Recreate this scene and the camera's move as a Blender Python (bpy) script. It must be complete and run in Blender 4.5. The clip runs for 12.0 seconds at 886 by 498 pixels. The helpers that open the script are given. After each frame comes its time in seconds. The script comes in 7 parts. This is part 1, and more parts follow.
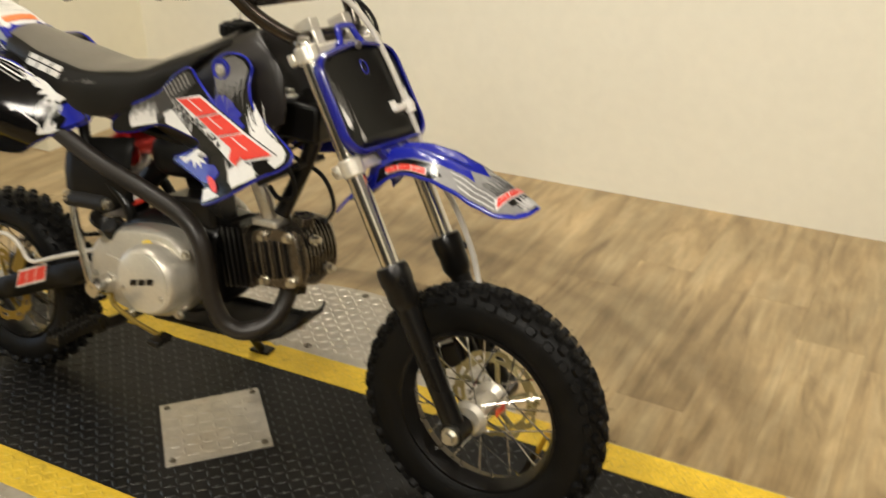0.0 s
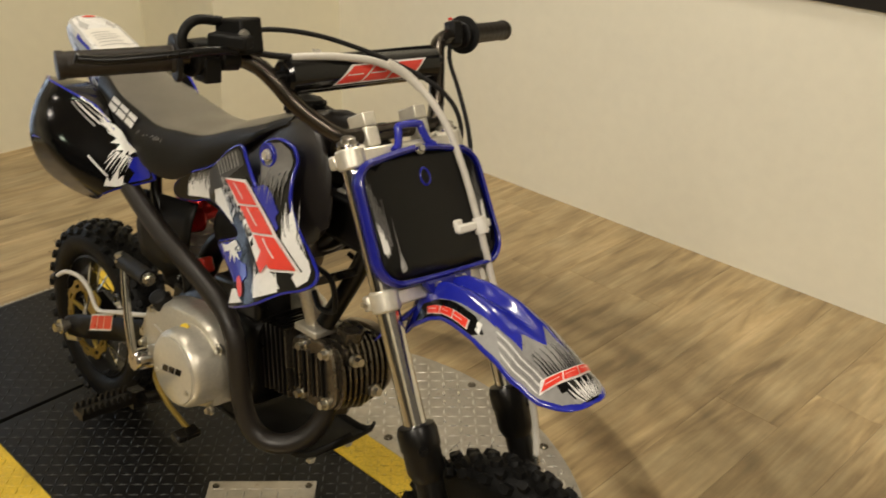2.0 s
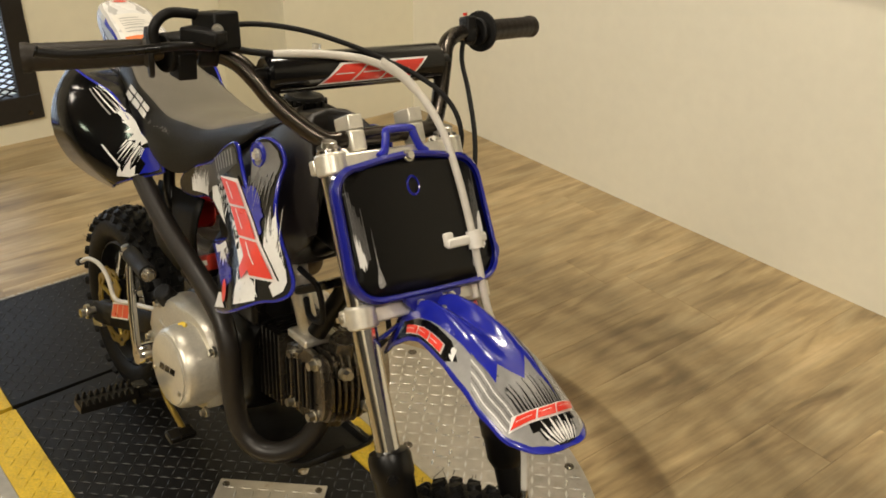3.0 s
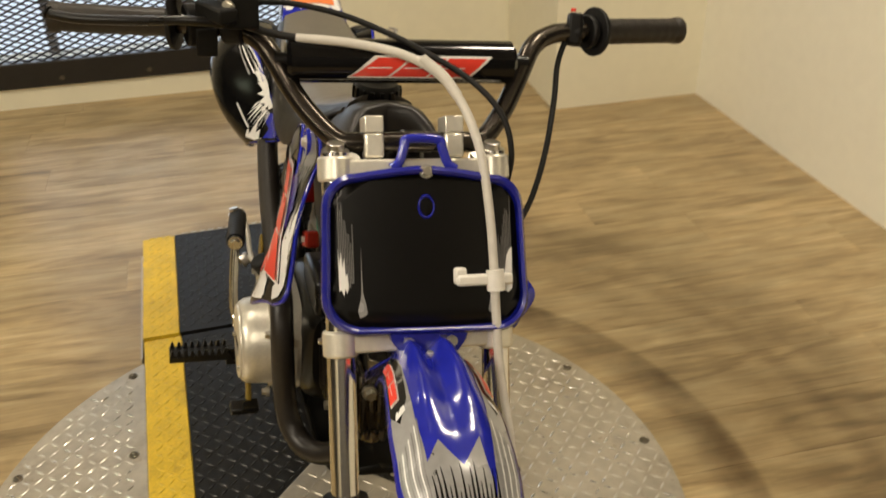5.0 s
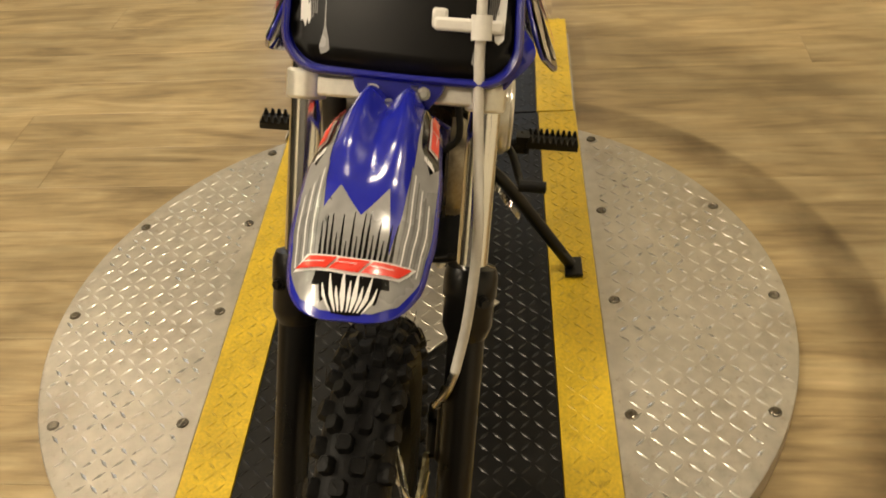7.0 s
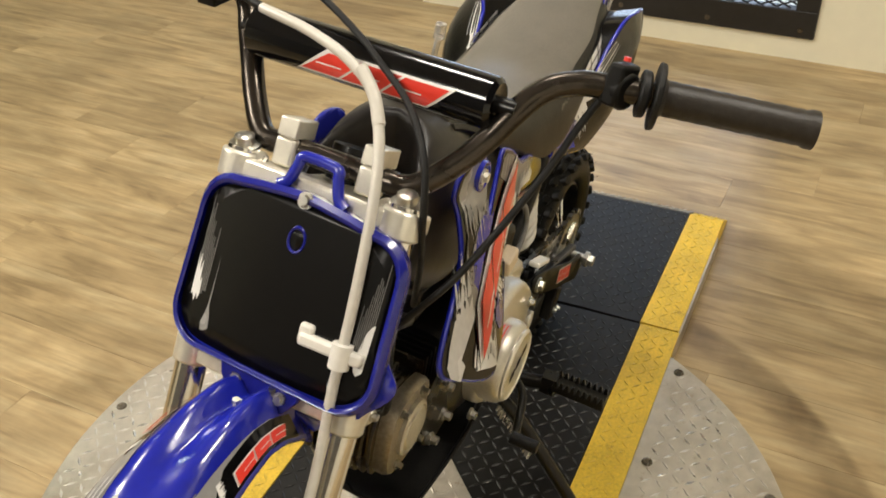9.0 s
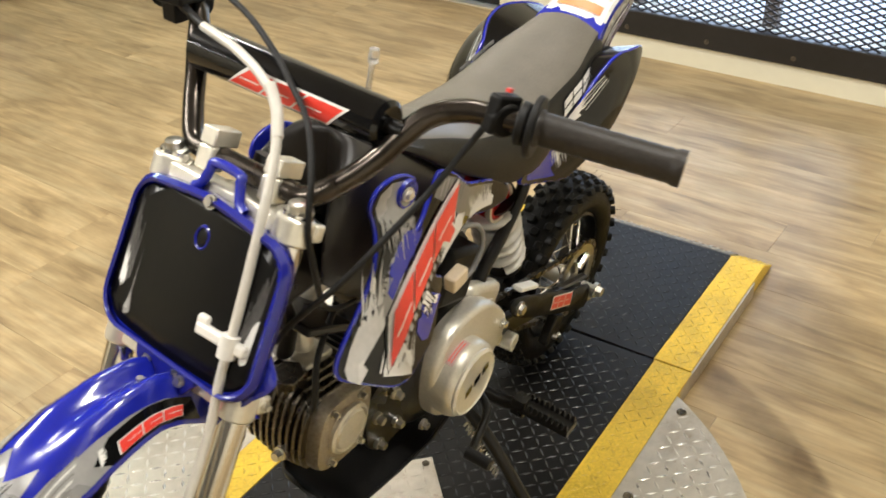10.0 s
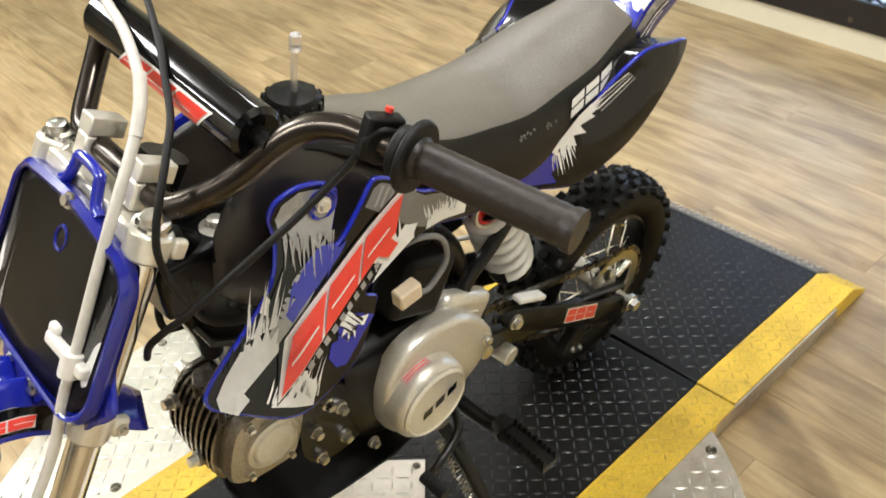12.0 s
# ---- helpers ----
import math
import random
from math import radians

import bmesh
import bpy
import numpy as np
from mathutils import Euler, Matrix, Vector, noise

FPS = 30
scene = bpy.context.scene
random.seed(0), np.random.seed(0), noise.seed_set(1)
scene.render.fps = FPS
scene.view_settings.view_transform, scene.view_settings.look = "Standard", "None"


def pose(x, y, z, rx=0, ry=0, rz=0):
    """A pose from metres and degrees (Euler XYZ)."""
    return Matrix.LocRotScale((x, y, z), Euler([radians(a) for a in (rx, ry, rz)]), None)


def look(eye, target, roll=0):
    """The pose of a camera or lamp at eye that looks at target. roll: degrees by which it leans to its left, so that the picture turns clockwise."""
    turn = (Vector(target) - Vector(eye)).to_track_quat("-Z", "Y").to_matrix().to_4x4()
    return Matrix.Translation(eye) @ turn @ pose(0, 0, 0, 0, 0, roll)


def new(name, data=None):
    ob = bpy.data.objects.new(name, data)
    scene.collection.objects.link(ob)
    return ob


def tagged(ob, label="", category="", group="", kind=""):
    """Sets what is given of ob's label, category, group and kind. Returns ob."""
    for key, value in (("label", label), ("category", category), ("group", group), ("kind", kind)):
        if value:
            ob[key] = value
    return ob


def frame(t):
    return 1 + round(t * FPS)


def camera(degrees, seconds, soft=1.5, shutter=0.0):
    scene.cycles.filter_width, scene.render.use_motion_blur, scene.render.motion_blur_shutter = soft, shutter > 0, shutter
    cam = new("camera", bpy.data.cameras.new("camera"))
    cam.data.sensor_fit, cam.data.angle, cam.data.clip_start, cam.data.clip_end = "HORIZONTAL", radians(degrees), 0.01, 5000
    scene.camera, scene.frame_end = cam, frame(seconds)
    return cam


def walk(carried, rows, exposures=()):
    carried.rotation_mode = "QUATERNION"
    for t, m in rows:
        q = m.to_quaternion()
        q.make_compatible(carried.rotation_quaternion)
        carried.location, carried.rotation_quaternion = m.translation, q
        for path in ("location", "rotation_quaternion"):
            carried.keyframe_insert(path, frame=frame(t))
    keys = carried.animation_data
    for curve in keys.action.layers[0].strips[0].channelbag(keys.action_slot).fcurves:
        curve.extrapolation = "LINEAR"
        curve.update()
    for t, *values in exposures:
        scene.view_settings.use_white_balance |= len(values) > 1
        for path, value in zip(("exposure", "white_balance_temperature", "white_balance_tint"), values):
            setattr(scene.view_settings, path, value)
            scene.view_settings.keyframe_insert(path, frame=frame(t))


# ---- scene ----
cam = camera(50.8, 12.0, 1.7, 0.4)
PATH = [
    (0, (1.107, -1.119, 1.155), (0.276, 0.46, 0.253), -0.4),
    (0.5, (1.169, -1.076, 1.217), (0.116, 0.414, 0.398), -0.6),
    (1, (1.178, -0.928, 1.216), (0.045, 0.521, 0.431), 2.0),
    (1.5, (1.15, -0.727, 1.238), (0.002, 0.653, 0.357), 0.9),
    (2, (1.113, -0.679, 1.224), (-0.117, 0.595, 0.295), 1.1),
    (2.5, (1.121, -0.635, 1.213), (-0.18, 0.547, 0.259), 0.5),
    (3, (1.14, -0.511, 1.221), (-0.223, 0.59, 0.257), 0.5),
    (3.2, (1.142, -0.485, 1.217), (-0.252, 0.583, 0.26), 0.4),
    (4.8, (1.175, -0.175, 1.209), (-0.483, 0.395, 0.246), 1.9),
    (5, (1.15, -0.102, 1.211), (-0.503, 0.334, 0.174), -1.1),
    (5.5, (1.146, -0.011, 1.22), (-0.513, 0.267, 0.138), -2.2),
    (5.6, (1.147, -0.001, 1.198), (-0.51, 0.214, 0.1), -0.9),
    (5.7, (1.142, 0.016, 1.166), (-0.496, 0.158, 0.027), -0.5),
    (5.8, (1.145, 0.032, 1.139), (-0.475, 0.124, -0.032), -0.3),
    (5.9, (1.142, 0.058, 1.114), (-0.466, 0.094, -0.077), -0.0),
    (6, (1.142, 0.074, 1.098), (-0.447, 0.076, -0.117), -0.9),
    (6.5, (1.143, 0.142, 1.045), (-0.396, 0.076, -0.229), -2.3),
    (6.7, (1.143, 0.16, 1.042), (-0.394, 0.063, -0.234), -4.8),
    (8.3, (0.936, 0.455, 1.159), (-0.533, -0.213, -0.023), 1.3),
    (8.5, (0.9, 0.478, 1.187), (-0.565, -0.219, 0.017), -1.7),
    (9, (0.871, 0.504, 1.197), (-0.606, -0.221, 0.059), -1.6),
    (9.5, (0.853, 0.589, 1.205), (-0.596, -0.266, 0.125), -2.3),
    (10, (0.806, 0.718, 1.211), (-0.56, -0.26, 0.125), -2.2),
    (10.5, (0.791, 0.846, 1.225), (-0.544, -0.259, 0.227), -4.5),
    (11, (0.756, 0.864, 1.216), (-0.457, -0.382, 0.227), -6.1),
    (11.5, (0.581, 0.798, 1.194), (-0.561, -0.43, 0.105), -0.1),
    (12, (0.534, 0.792, 1.196), (-0.564, -0.392, 0.015), -2.4),
]
EXPOSURE = [
    (0, 0.18, 5950), (0.5, 0.24, 5800), (1, 0.2, 5800), (1.5, 0.0, 6100), (2, -0.17, 6250), (2.5, -0.15, 6300), (3, -0.05, 6300), (4, -0.05, 6400),
    (5, -0.05, 6550), (5.5, 0.22, 6600), (6, 0.3, 7000), (6.5, 0.1, 7150), (7.5, 0.05, 6750), (8.5, 0.06, 6400), (9, 0.36, 5900), (9.5, 0.50, 5700),
    (10, 0.70, 5600), (10.5, 0.80, 5350), (11, 0.78, 5300), (11.5, 0.87, 5300), (12, 0.8, 5350),
]
walk(cam, [(t, look(eye, target, roll)) for t, eye, target, roll in PATH], [(t, stops, kelvin, 10) for t, stops, kelvin in EXPOSURE])

# ---------- light ----------
WARM = (1.0, 0.88, 0.70)


def lamp(name, kind, m, energy, color, size=0.3, size_y=None):
    data = bpy.data.lights.new(name, kind)
    data.energy, data.color = energy, color
    if kind == "AREA":
        data.size = size
        if size_y:
            data.shape, data.size_y = "RECTANGLE", size_y
        else:
            data.shape = "DISK"
    ob = new(name, data)
    ob.matrix_world = m
    return ob


world = bpy.data.worlds.new("world")
scene.world = world
world.use_nodes = True
world.node_tree.nodes["Background"].inputs[0].default_value = (0.55, 0.7, 1.0, 1)
world.node_tree.nodes["Background"].inputs[1].default_value = 0.25

GREENISH = (0.90, 1.0, 0.70)
for lx, ly, power, tilt, tone, wide in ((-0.1, 1.0, 21, 0, WARM, 0.3), (2.5, -3.0, 22, 0, WARM, 0.3), (-0.6, -0.3, 14, 0, WARM, 0.3), (-1.7, -1.9, 9, 0, WARM, 0.3), (-0.7, -3.1, 8, 0, GREENISH, 0.3), (0.8, -2.2, 66, 36, WARM, 0.8), (2.3, -0.6, 40, 45, WARM, 0.5)):
    lamp("ceiling_lamp", "AREA", pose(lx, ly, 2.58, tilt), power, tone, wide)
lamp("window_daylight", "AREA", pose(-2.33, -0.33, 0.75, 0, -90, 0), 9.0, (0.78, 0.88, 1.0), 1.2, 1.1)

# ---------- materials ----------


def mat(name, col, rough=0.5, metal=0.0, var=0.15, scale=40.0, bump=0.0, coat=0.0, rvar=0.12, spec=0.5):
    m = bpy.data.materials.new(name)
    m.use_nodes = True
    nt = m.node_tree
    n, link = nt.nodes, nt.links
    b = n["Principled BSDF"]
    tc = n.new("ShaderNodeTexCoord")
    fine, broad = n.new("ShaderNodeTexNoise"), n.new("ShaderNodeTexNoise")
    fine.inputs["Scale"].default_value, broad.inputs["Scale"].default_value = scale * 4, scale * 0.35
    fine.inputs["Detail"].default_value, broad.inputs["Detail"].default_value = 5, 4
    for t in (fine, broad):
        link.new(tc.outputs["Object"], t.inputs["Vector"])
    add = n.new("ShaderNodeMath")
    add.operation = "ADD"
    link.new(fine.outputs["Fac"], add.inputs[0])
    link.new(broad.outputs["Fac"], add.inputs[1])
    ramp = n.new("ShaderNodeMapRange")
    ramp.inputs[1].default_value, ramp.inputs[2].default_value = 0.65, 1.35
    link.new(add.outputs[0], ramp.inputs[0])
    mix = n.new("ShaderNodeMix")
    mix.data_type = "RGBA"
    mix.inputs[6].default_value = (*[c * (1 - var) for c in col], 1)
    mix.inputs[7].default_value = (*[min(1, c * (1 + var)) for c in col], 1)
    link.new(ramp.outputs[0], mix.inputs[0])
    link.new(mix.outputs[2], b.inputs["Base Color"])
    rr = n.new("ShaderNodeMapRange")
    rr.inputs[3].default_value, rr.inputs[4].default_value = max(0.02, rough - rvar), min(1, rough + rvar)
    link.new(broad.outputs["Fac"], rr.inputs[0])
    link.new(rr.outputs[0], b.inputs["Roughness"])
    b.inputs["Metallic"].default_value = metal
    b.inputs["Coat Weight"].default_value = coat
    b.inputs["Coat Roughness"].default_value = 0.08
    b.inputs["Specular IOR Level"].default_value = spec
    if bump:
        bp = n.new("ShaderNodeBump")
        bp.inputs["Strength"].default_value, bp.inputs["Distance"].default_value = bump, 0.002
        link.new(fine.outputs["Fac"], bp.inputs["Height"])
        link.new(bp.outputs[0], b.inputs["Normal"])
    return m


def stain(m, scale, low, high, tone):
    """Lays uneven dirt blotches over the colour of a material made by mat()."""
    nt = m.node_tree
    b = nt.nodes["Principled BSDF"]
    src = b.inputs["Base Color"].links[0].from_socket
    pos, noise, mask, mix = nt.nodes.new("ShaderNodeNewGeometry"), nt.nodes.new("ShaderNodeTexNoise"), nt.nodes.new("ShaderNodeMapRange"), nt.nodes.new("ShaderNodeMix")
    noise.inputs["Scale"].default_value, noise.inputs["Detail"].default_value, noise.inputs["Roughness"].default_value = scale, 8, 0.68
    mask.inputs[1].default_value, mask.inputs[2].default_value = low, high
    mix.data_type, mix.blend_type, mix.inputs[7].default_value = "RGBA", "MULTIPLY", (*tone, 1)
    nt.links.new(pos.outputs["Position"], noise.inputs["Vector"])
    nt.links.new(noise.outputs["Fac"], mask.inputs[0])
    nt.links.new(mask.outputs[0], mix.inputs[0])
    nt.links.new(src, mix.inputs[6])
    nt.links.new(mix.outputs[2], b.inputs["Base Color"])


def glow(name, col, strength):
    m = bpy.data.materials.new(name)
    m.use_nodes = True
    b = m.node_tree.nodes["Principled BSDF"]
    b.inputs["Base Color"].default_value = (0, 0, 0, 1)
    b.inputs["Emission Color"].default_value = (*col, 1)
    b.inputs["Emission Strength"].default_value = strength
    return m


BLUE = mat("blue_plastic", (0.012, 0.018, 0.33), 0.22, 0, 0.12, 20, 0, 0.5, 0.05)
BLUE_DEEP = mat("deep_blue_plastic", (0.009, 0.012, 0.22), 0.26, 0, 0.12, 20, 0, 0.3, 0.05)
BLACK_GLOSS = mat("glossy_black_plastic", (0.0035, 0.0034, 0.0036), 0.13, 0, 0.2, 20, 0, 0.10, 0.05, 0.32)
BLACK_MATT = mat("matt_black_plastic", (0.006, 0.0056, 0.005), 0.48, 0, 0.25, 60, 0.15, 0, 0.12, 0.18)
BLACK_METAL = mat("black_painted_metal", (0.0042, 0.0038, 0.0034), 0.30, 0, 0.25, 50, 0.05, 0.0, 0.1, 0.32)
EXHAUST = mat("satin_exhaust_paint", (0.014, 0.0112, 0.009), 0.40, 0, 0.3, 40, 0.1, 0, 0.1, 0.45)
PLATE_BLACK = mat("black_number_film", (0.0040, 0.0036, 0.0032), 0.30, 0, 0.2, 30, 0.04, 0, 0.06, 0.26)
BAR_BLACK = mat("black_chromed_steel", (0.060, 0.051, 0.042), 0.26, 0.9, 0.25, 30, 0.0, 0, 0.08)
BLACK_RUBBER = mat("black_rubber", (0.006, 0.0056, 0.0052), 0.55, 0, 0.25, 60, 0.3, 0, 0.12, 0.3)
TYRE = mat("tyre_rubber", (0.0045, 0.0043, 0.0041), 0.46, 0, 0.3, 60, 0.4, 0, 0.12, 0.16)
SEAT_TOP = mat("seat_vinyl_grey", (0.130, 0.118, 0.098), 0.33, 0, 0.16, 90, 0.25, 0, 0.08, 0.7)
SEAT_SIDE = mat("seat_vinyl_black", (0.0055, 0.005, 0.0044), 0.36, 0, 0.2, 90, 0.22, 0, 0.08, 0.34)
TANK = mat("tank_plastic", (0.013, 0.0105, 0.0088), 0.40, 0, 0.25, 40, 0.10, 0, 0.1, 0.5)
CHROME = mat("polished_fork_steel", (0.72, 0.70, 0.66), 0.16, 1.0, 0.06, 30, 0, 0, 0.06)
ALLOY = mat("cast_aluminium", (0.62, 0.585, 0.50), 0.36, 0.60, 0.12, 60, 0.12)
ALLOY_DARK = mat("oily_cast_aluminium", (0.15, 0.130, 0.10), 0.28, 0.88, 0.45, 45, 0.3)
ALLOY_DULL = mat("dull_cast_aluminium", (0.36, 0.315, 0.24), 0.36, 0.75, 0.3, 55, 0.25)
GRIP = mat("brown_black_grip_rubber", (0.019, 0.0148, 0.0108), 0.45, 0, 0.3, 50, 0.3, 0, 0.12, 0.4)
BRIGHT = mat("machined_aluminium", (0.76, 0.725, 0.63), 0.34, 0.62, 0.08, 40)
STEEL = mat("zinc_plated_steel", (0.60, 0.58, 0.52), 0.3, 1.0, 0.12, 60)
RED = mat("red_print", (0.72, 0.045, 0.025), 0.3, 0, 0.06, 30, 0, 0.3)
WHITE = mat("white_print", (0.78, 0.77, 0.75), 0.3, 0, 0.05, 30, 0, 0.3)
SILVER_PRINT = mat("silver_print", (0.31, 0.305, 0.30), 0.28, 0.2, 0.12, 30, 0, 0.4)
PALE_PRINT = mat("pale_silver_print", (0.56, 0.55, 0.54), 0.28, 0.1, 0.1, 30, 0, 0.4)
GREY_PRINT = mat("grey_print", (0.16, 0.155, 0.15), 0.3, 0, 0.15, 30, 0, 0.3)
DARK_PRINT = mat("charcoal_print", (0.030, 0.029, 0.028), 0.28, 0, 0.2, 30, 0, 0.3)
GOLD = mat("gold_anodised", (0.32, 0.225, 0.045), 0.35, 0.7, 0.12, 50)
YELLOW_PLASTIC = mat("yellow_plastic", (0.7, 0.5, 0.03), 0.4, 0, 0.1, 40)
HOSE = mat("clear_grey_hose", (0.58, 0.55, 0.49), 0.35, 0, 0.08, 30)
NYLON = mat("white_nylon", (0.75, 0.72, 0.66), 0.45, 0, 0.06, 40)
CREAM = mat("cream_plastic", (0.66, 0.54, 0.38), 0.45, 0, 0.08, 40)
SPRING = mat("white_spring_paint", (0.66, 0.65, 0.63), 0.35, 0, 0.08, 40, 0, 0.3)
RED_METAL = mat("red_anodised_metal", (0.5, 0.015, 0.012), 0.25, 0.5, 0.1, 30)
LABEL_PINK = mat("faded_warning_label", (0.5, 0.36, 0.34), 0.5, 0, 0.12, 60)
ORANGE = mat("orange_print", (0.75, 0.2, 0.05), 0.4, 0, 0.1, 40)
GREEN = mat("green_plastic", (0.02, 0.28, 0.18), 0.4, 0, 0.1, 40)
YELLOW = mat("worn_yellow_paint", (0.68, 0.465, 0.026), 0.45, 0, 0.28, 45, 0.2)
YELLOW_BUMP = mat("worn_yellow_tread", (0.63, 0.43, 0.027), 0.42, 0, 0.35, 70, 0.2)
TRACK = mat("black_coated_tread_plate", (0.0055, 0.0051, 0.0046), 0.42, 0.0, 0.6, 10, 0.3, 0, 0.14, 0.26)
TRACK_BUMP = mat("worn_black_tread", (0.011, 0.0100, 0.0088), 0.33, 0.0, 0.6, 12, 0.2, 0, 0.1, 0.50)
PLATE = mat("aluminium_tread_plate", (0.54, 0.50, 0.43), 0.38, 0.72, 0.22, 9, 0.12, 0, 0.1)
PLATE_BUMP = mat("polished_tread_marks", (0.68, 0.655, 0.60), 0.28, 0.72, 0.12, 30, 0.05, 0, 0.06)
stain(PLATE, 5.0, 0.52, 0.80, (0.60, 0.52, 0.42))
stain(PLATE, 60.0, 0.58, 0.75, (0.60, 0.50, 0.40))
stain(YELLOW, 26.0, 0.58, 0.76, (0.40, 0.33, 0.25))
stain(TRACK, 3.5, 0.47, 0.72, (1.55, 1.5, 1.45))
DISC_STEEL = mat("greenish_zinc_steel", (0.46, 0.42, 0.25), 0.30, 0.9, 0.2, 60)
WORN_STEEL = mat("worn_bare_steel", (0.17, 0.155, 0.13), 0.42, 0.6, 0.3, 25, 0.2)
WALL = mat("cream_wall_paint", (0.80, 0.76, 0.60), 0.6, 0, 0.03, 6, 0.08, 0, 0.06, 0.3)
WALL_LIGHT = mat("white_wall_paint", (0.86, 0.83, 0.71), 0.55, 0, 0.03, 6, 0.06, 0, 0.06, 0.3)
# dark tone for walls out of view, to keep bounced light low
WALL_DARK = mat("dark_unseen_wall", (0.10, 0.095, 0.088), 0.6, 0, 0.05, 6, 0.06, 0, 0.06, 0.3)
CEILING = mat("grey_ceiling", (0.36, 0.34, 0.31), 0.8, 0, 0.03, 6)
BLACK_FRAME = mat("black_window_paint", (0.012, 0.0105, 0.010), 0.42, 0, 0.3, 12, 0.1)
DOOR_WHITE = mat("white_steel_door", (0.72, 0.68, 0.58), 0.45, 0, 0.04, 8)
DARK_GAP = mat("dark_seal_and_backdrop", (0.012, 0.012, 0.012), 0.7, 0, 0.2, 30)
WHITEWALL = mat("cream_whitewall_rubber", (0.7, 0.62, 0.45), 0.55, 0, 0.1, 40)
DAYLIGHT = glow("daylight", (0.76, 0.87, 1.0), 1.15)
MULLION = mat("weathered_brown_mullion", (0.16, 0.13, 0.11), 0.6, 0, 0.2, 20)
CLEAR = bpy.data.materials.new("clear_plastic")
CLEAR.use_nodes = True
_b = CLEAR.node_tree.nodes["Principled BSDF"]
_b.inputs["Base Color"].default_value = (0.9, 0.88, 0.84, 1)
_b.inputs["Transmission Weight"].default_value, _b.inputs["Roughness"].default_value = 0.85, 0.25


def wood():
    m = bpy.data.materials.new("vinyl_oak_plank")
    m.use_nodes = True
    nt = m.node_tree
    n, link = nt.nodes, nt.links
    b = n["Principled BSDF"]
    tc, info = n.new("ShaderNodeTexCoord"), n.new("ShaderNodeObjectInfo")
    seed = n.new("ShaderNodeMath")
    seed.operation, seed.inputs[1].default_value = "MULTIPLY", 37.0
    link.new(info.outputs["Random"], seed.inputs[0])
    comb = n.new("ShaderNodeCombineXYZ")
    for k in (0, 1, 2):
        link.new(seed.outputs[0], comb.inputs[k])
    shift = n.new("ShaderNodeVectorMath")
    link.new(tc.outputs["Object"], shift.inputs[0])
    link.new(comb.outputs[0], shift.inputs[1])

    def grain(sx, sy, scale, detail, dist):
        mp = n.new("ShaderNodeMapping")
        mp.inputs["Scale"].default_value = (sx, sy, 1)
        link.new(shift.outputs[0], mp.inputs[0])
        t = n.new("ShaderNodeTexNoise")
        t.inputs["Scale"].default_value, t.inputs["Detail"].default_value, t.inputs["Distortion"].default_value = scale, detail, dist
        link.new(mp.outputs[0], t.inputs["Vector"])
        return t.outputs["Fac"]

    streak, fibre, cloud = grain(17, 2.6, 1.0, 9, 1.3), grain(110, 7, 1.0, 4, 0.5), grain(6, 2.4, 1.0, 7, 1.1)
    ramp = n.new("ShaderNodeValToRGB")
    e = ramp.color_ramp.elements
    e[0].position, e[0].color = 0.26, (0.250, 0.174, 0.085, 1)
    e[1].position, e[1].color = 0.74, (0.565, 0.445, 0.250, 1)
    mid = e.new(0.48)
    mid.color = (0.450, 0.330, 0.168, 1)
    link.new(streak, ramp.inputs[0])

    def tint(a, fac, lo, hi):
        mr = n.new("ShaderNodeMapRange")
        mr.inputs[1].default_value, mr.inputs[2].default_value, mr.inputs[3].default_value, mr.inputs[4].default_value = 0.3, 0.7, lo, hi
        link.new(fac, mr.inputs[0])
        mx = n.new("ShaderNodeMix")
        mx.data_type, mx.blend_type = "RGBA", "MULTIPLY"
        mx.inputs[0].default_value = 1.0
        link.new(a, mx.inputs[6])
        cv = n.new("ShaderNodeCombineColor")
        for k in (0, 1, 2):
            link.new(mr.outputs[0], cv.inputs[k])
        link.new(cv.outputs[0], mx.inputs[7])
        return mx.outputs[2]

    col = tint(ramp.outputs[0], fibre, 0.82, 1.08)
    col = tint(col, cloud, 0.82, 1.12)
    col = tint(col, info.outputs["Random"], 0.94, 1.04)
    # broad foot-worn blotches
    worn = n.new("ShaderNodeTexNoise")
    worn.inputs["Scale"].default_value, worn.inputs["Detail"].default_value, worn.inputs["Roughness"].default_value = 4.0, 9, 0.70
    link.new(n.new("ShaderNodeNewGeometry").outputs["Position"], worn.inputs["Vector"])
    col = tint(col, worn.outputs["Fac"], 0.82, 1.10)
    # scuffed ring where the platform's ramps sweep the floor
    geo = n.new("ShaderNodeNewGeometry")
    sep = n.new("ShaderNodeSeparateXYZ")
    link.new(geo.outputs["Position"], sep.inputs[0])
    flat = n.new("ShaderNodeCombineXYZ")
    link.new(sep.outputs[0], flat.inputs[0])
    link.new(sep.outputs[1], flat.inputs[1])
    length = n.new("ShaderNodeVectorMath")
    length.operation = "LENGTH"
    link.new(flat.outputs[0], length.inputs[0])
    wob = n.new("ShaderNodeTexNoise")
    wob.inputs["Scale"].default_value, wob.inputs["Detail"].default_value = 9, 4
    link.new(geo.outputs["Position"], wob.inputs["Vector"])
    ring = n.new("ShaderNodeFloatCurve")
    c = ring.mapping.curves[0]
    c.points[0].location, c.points[1].location = (0, 0), (1, 0)
    for px, py in ((0.400, 0.0), (0.440, 0.10), (0.467, 0.55), (0.507, 0.95), (0.523, 0.30), (0.56, 0.25), (0.61, 0.45), (0.64, 0.34), (0.67, 0.62), (0.70, 0.42), (0.725, 0.58), (0.77, 0.36), (0.84, 0.0)):
        c.points.new(px, py)
    ring.mapping.update()
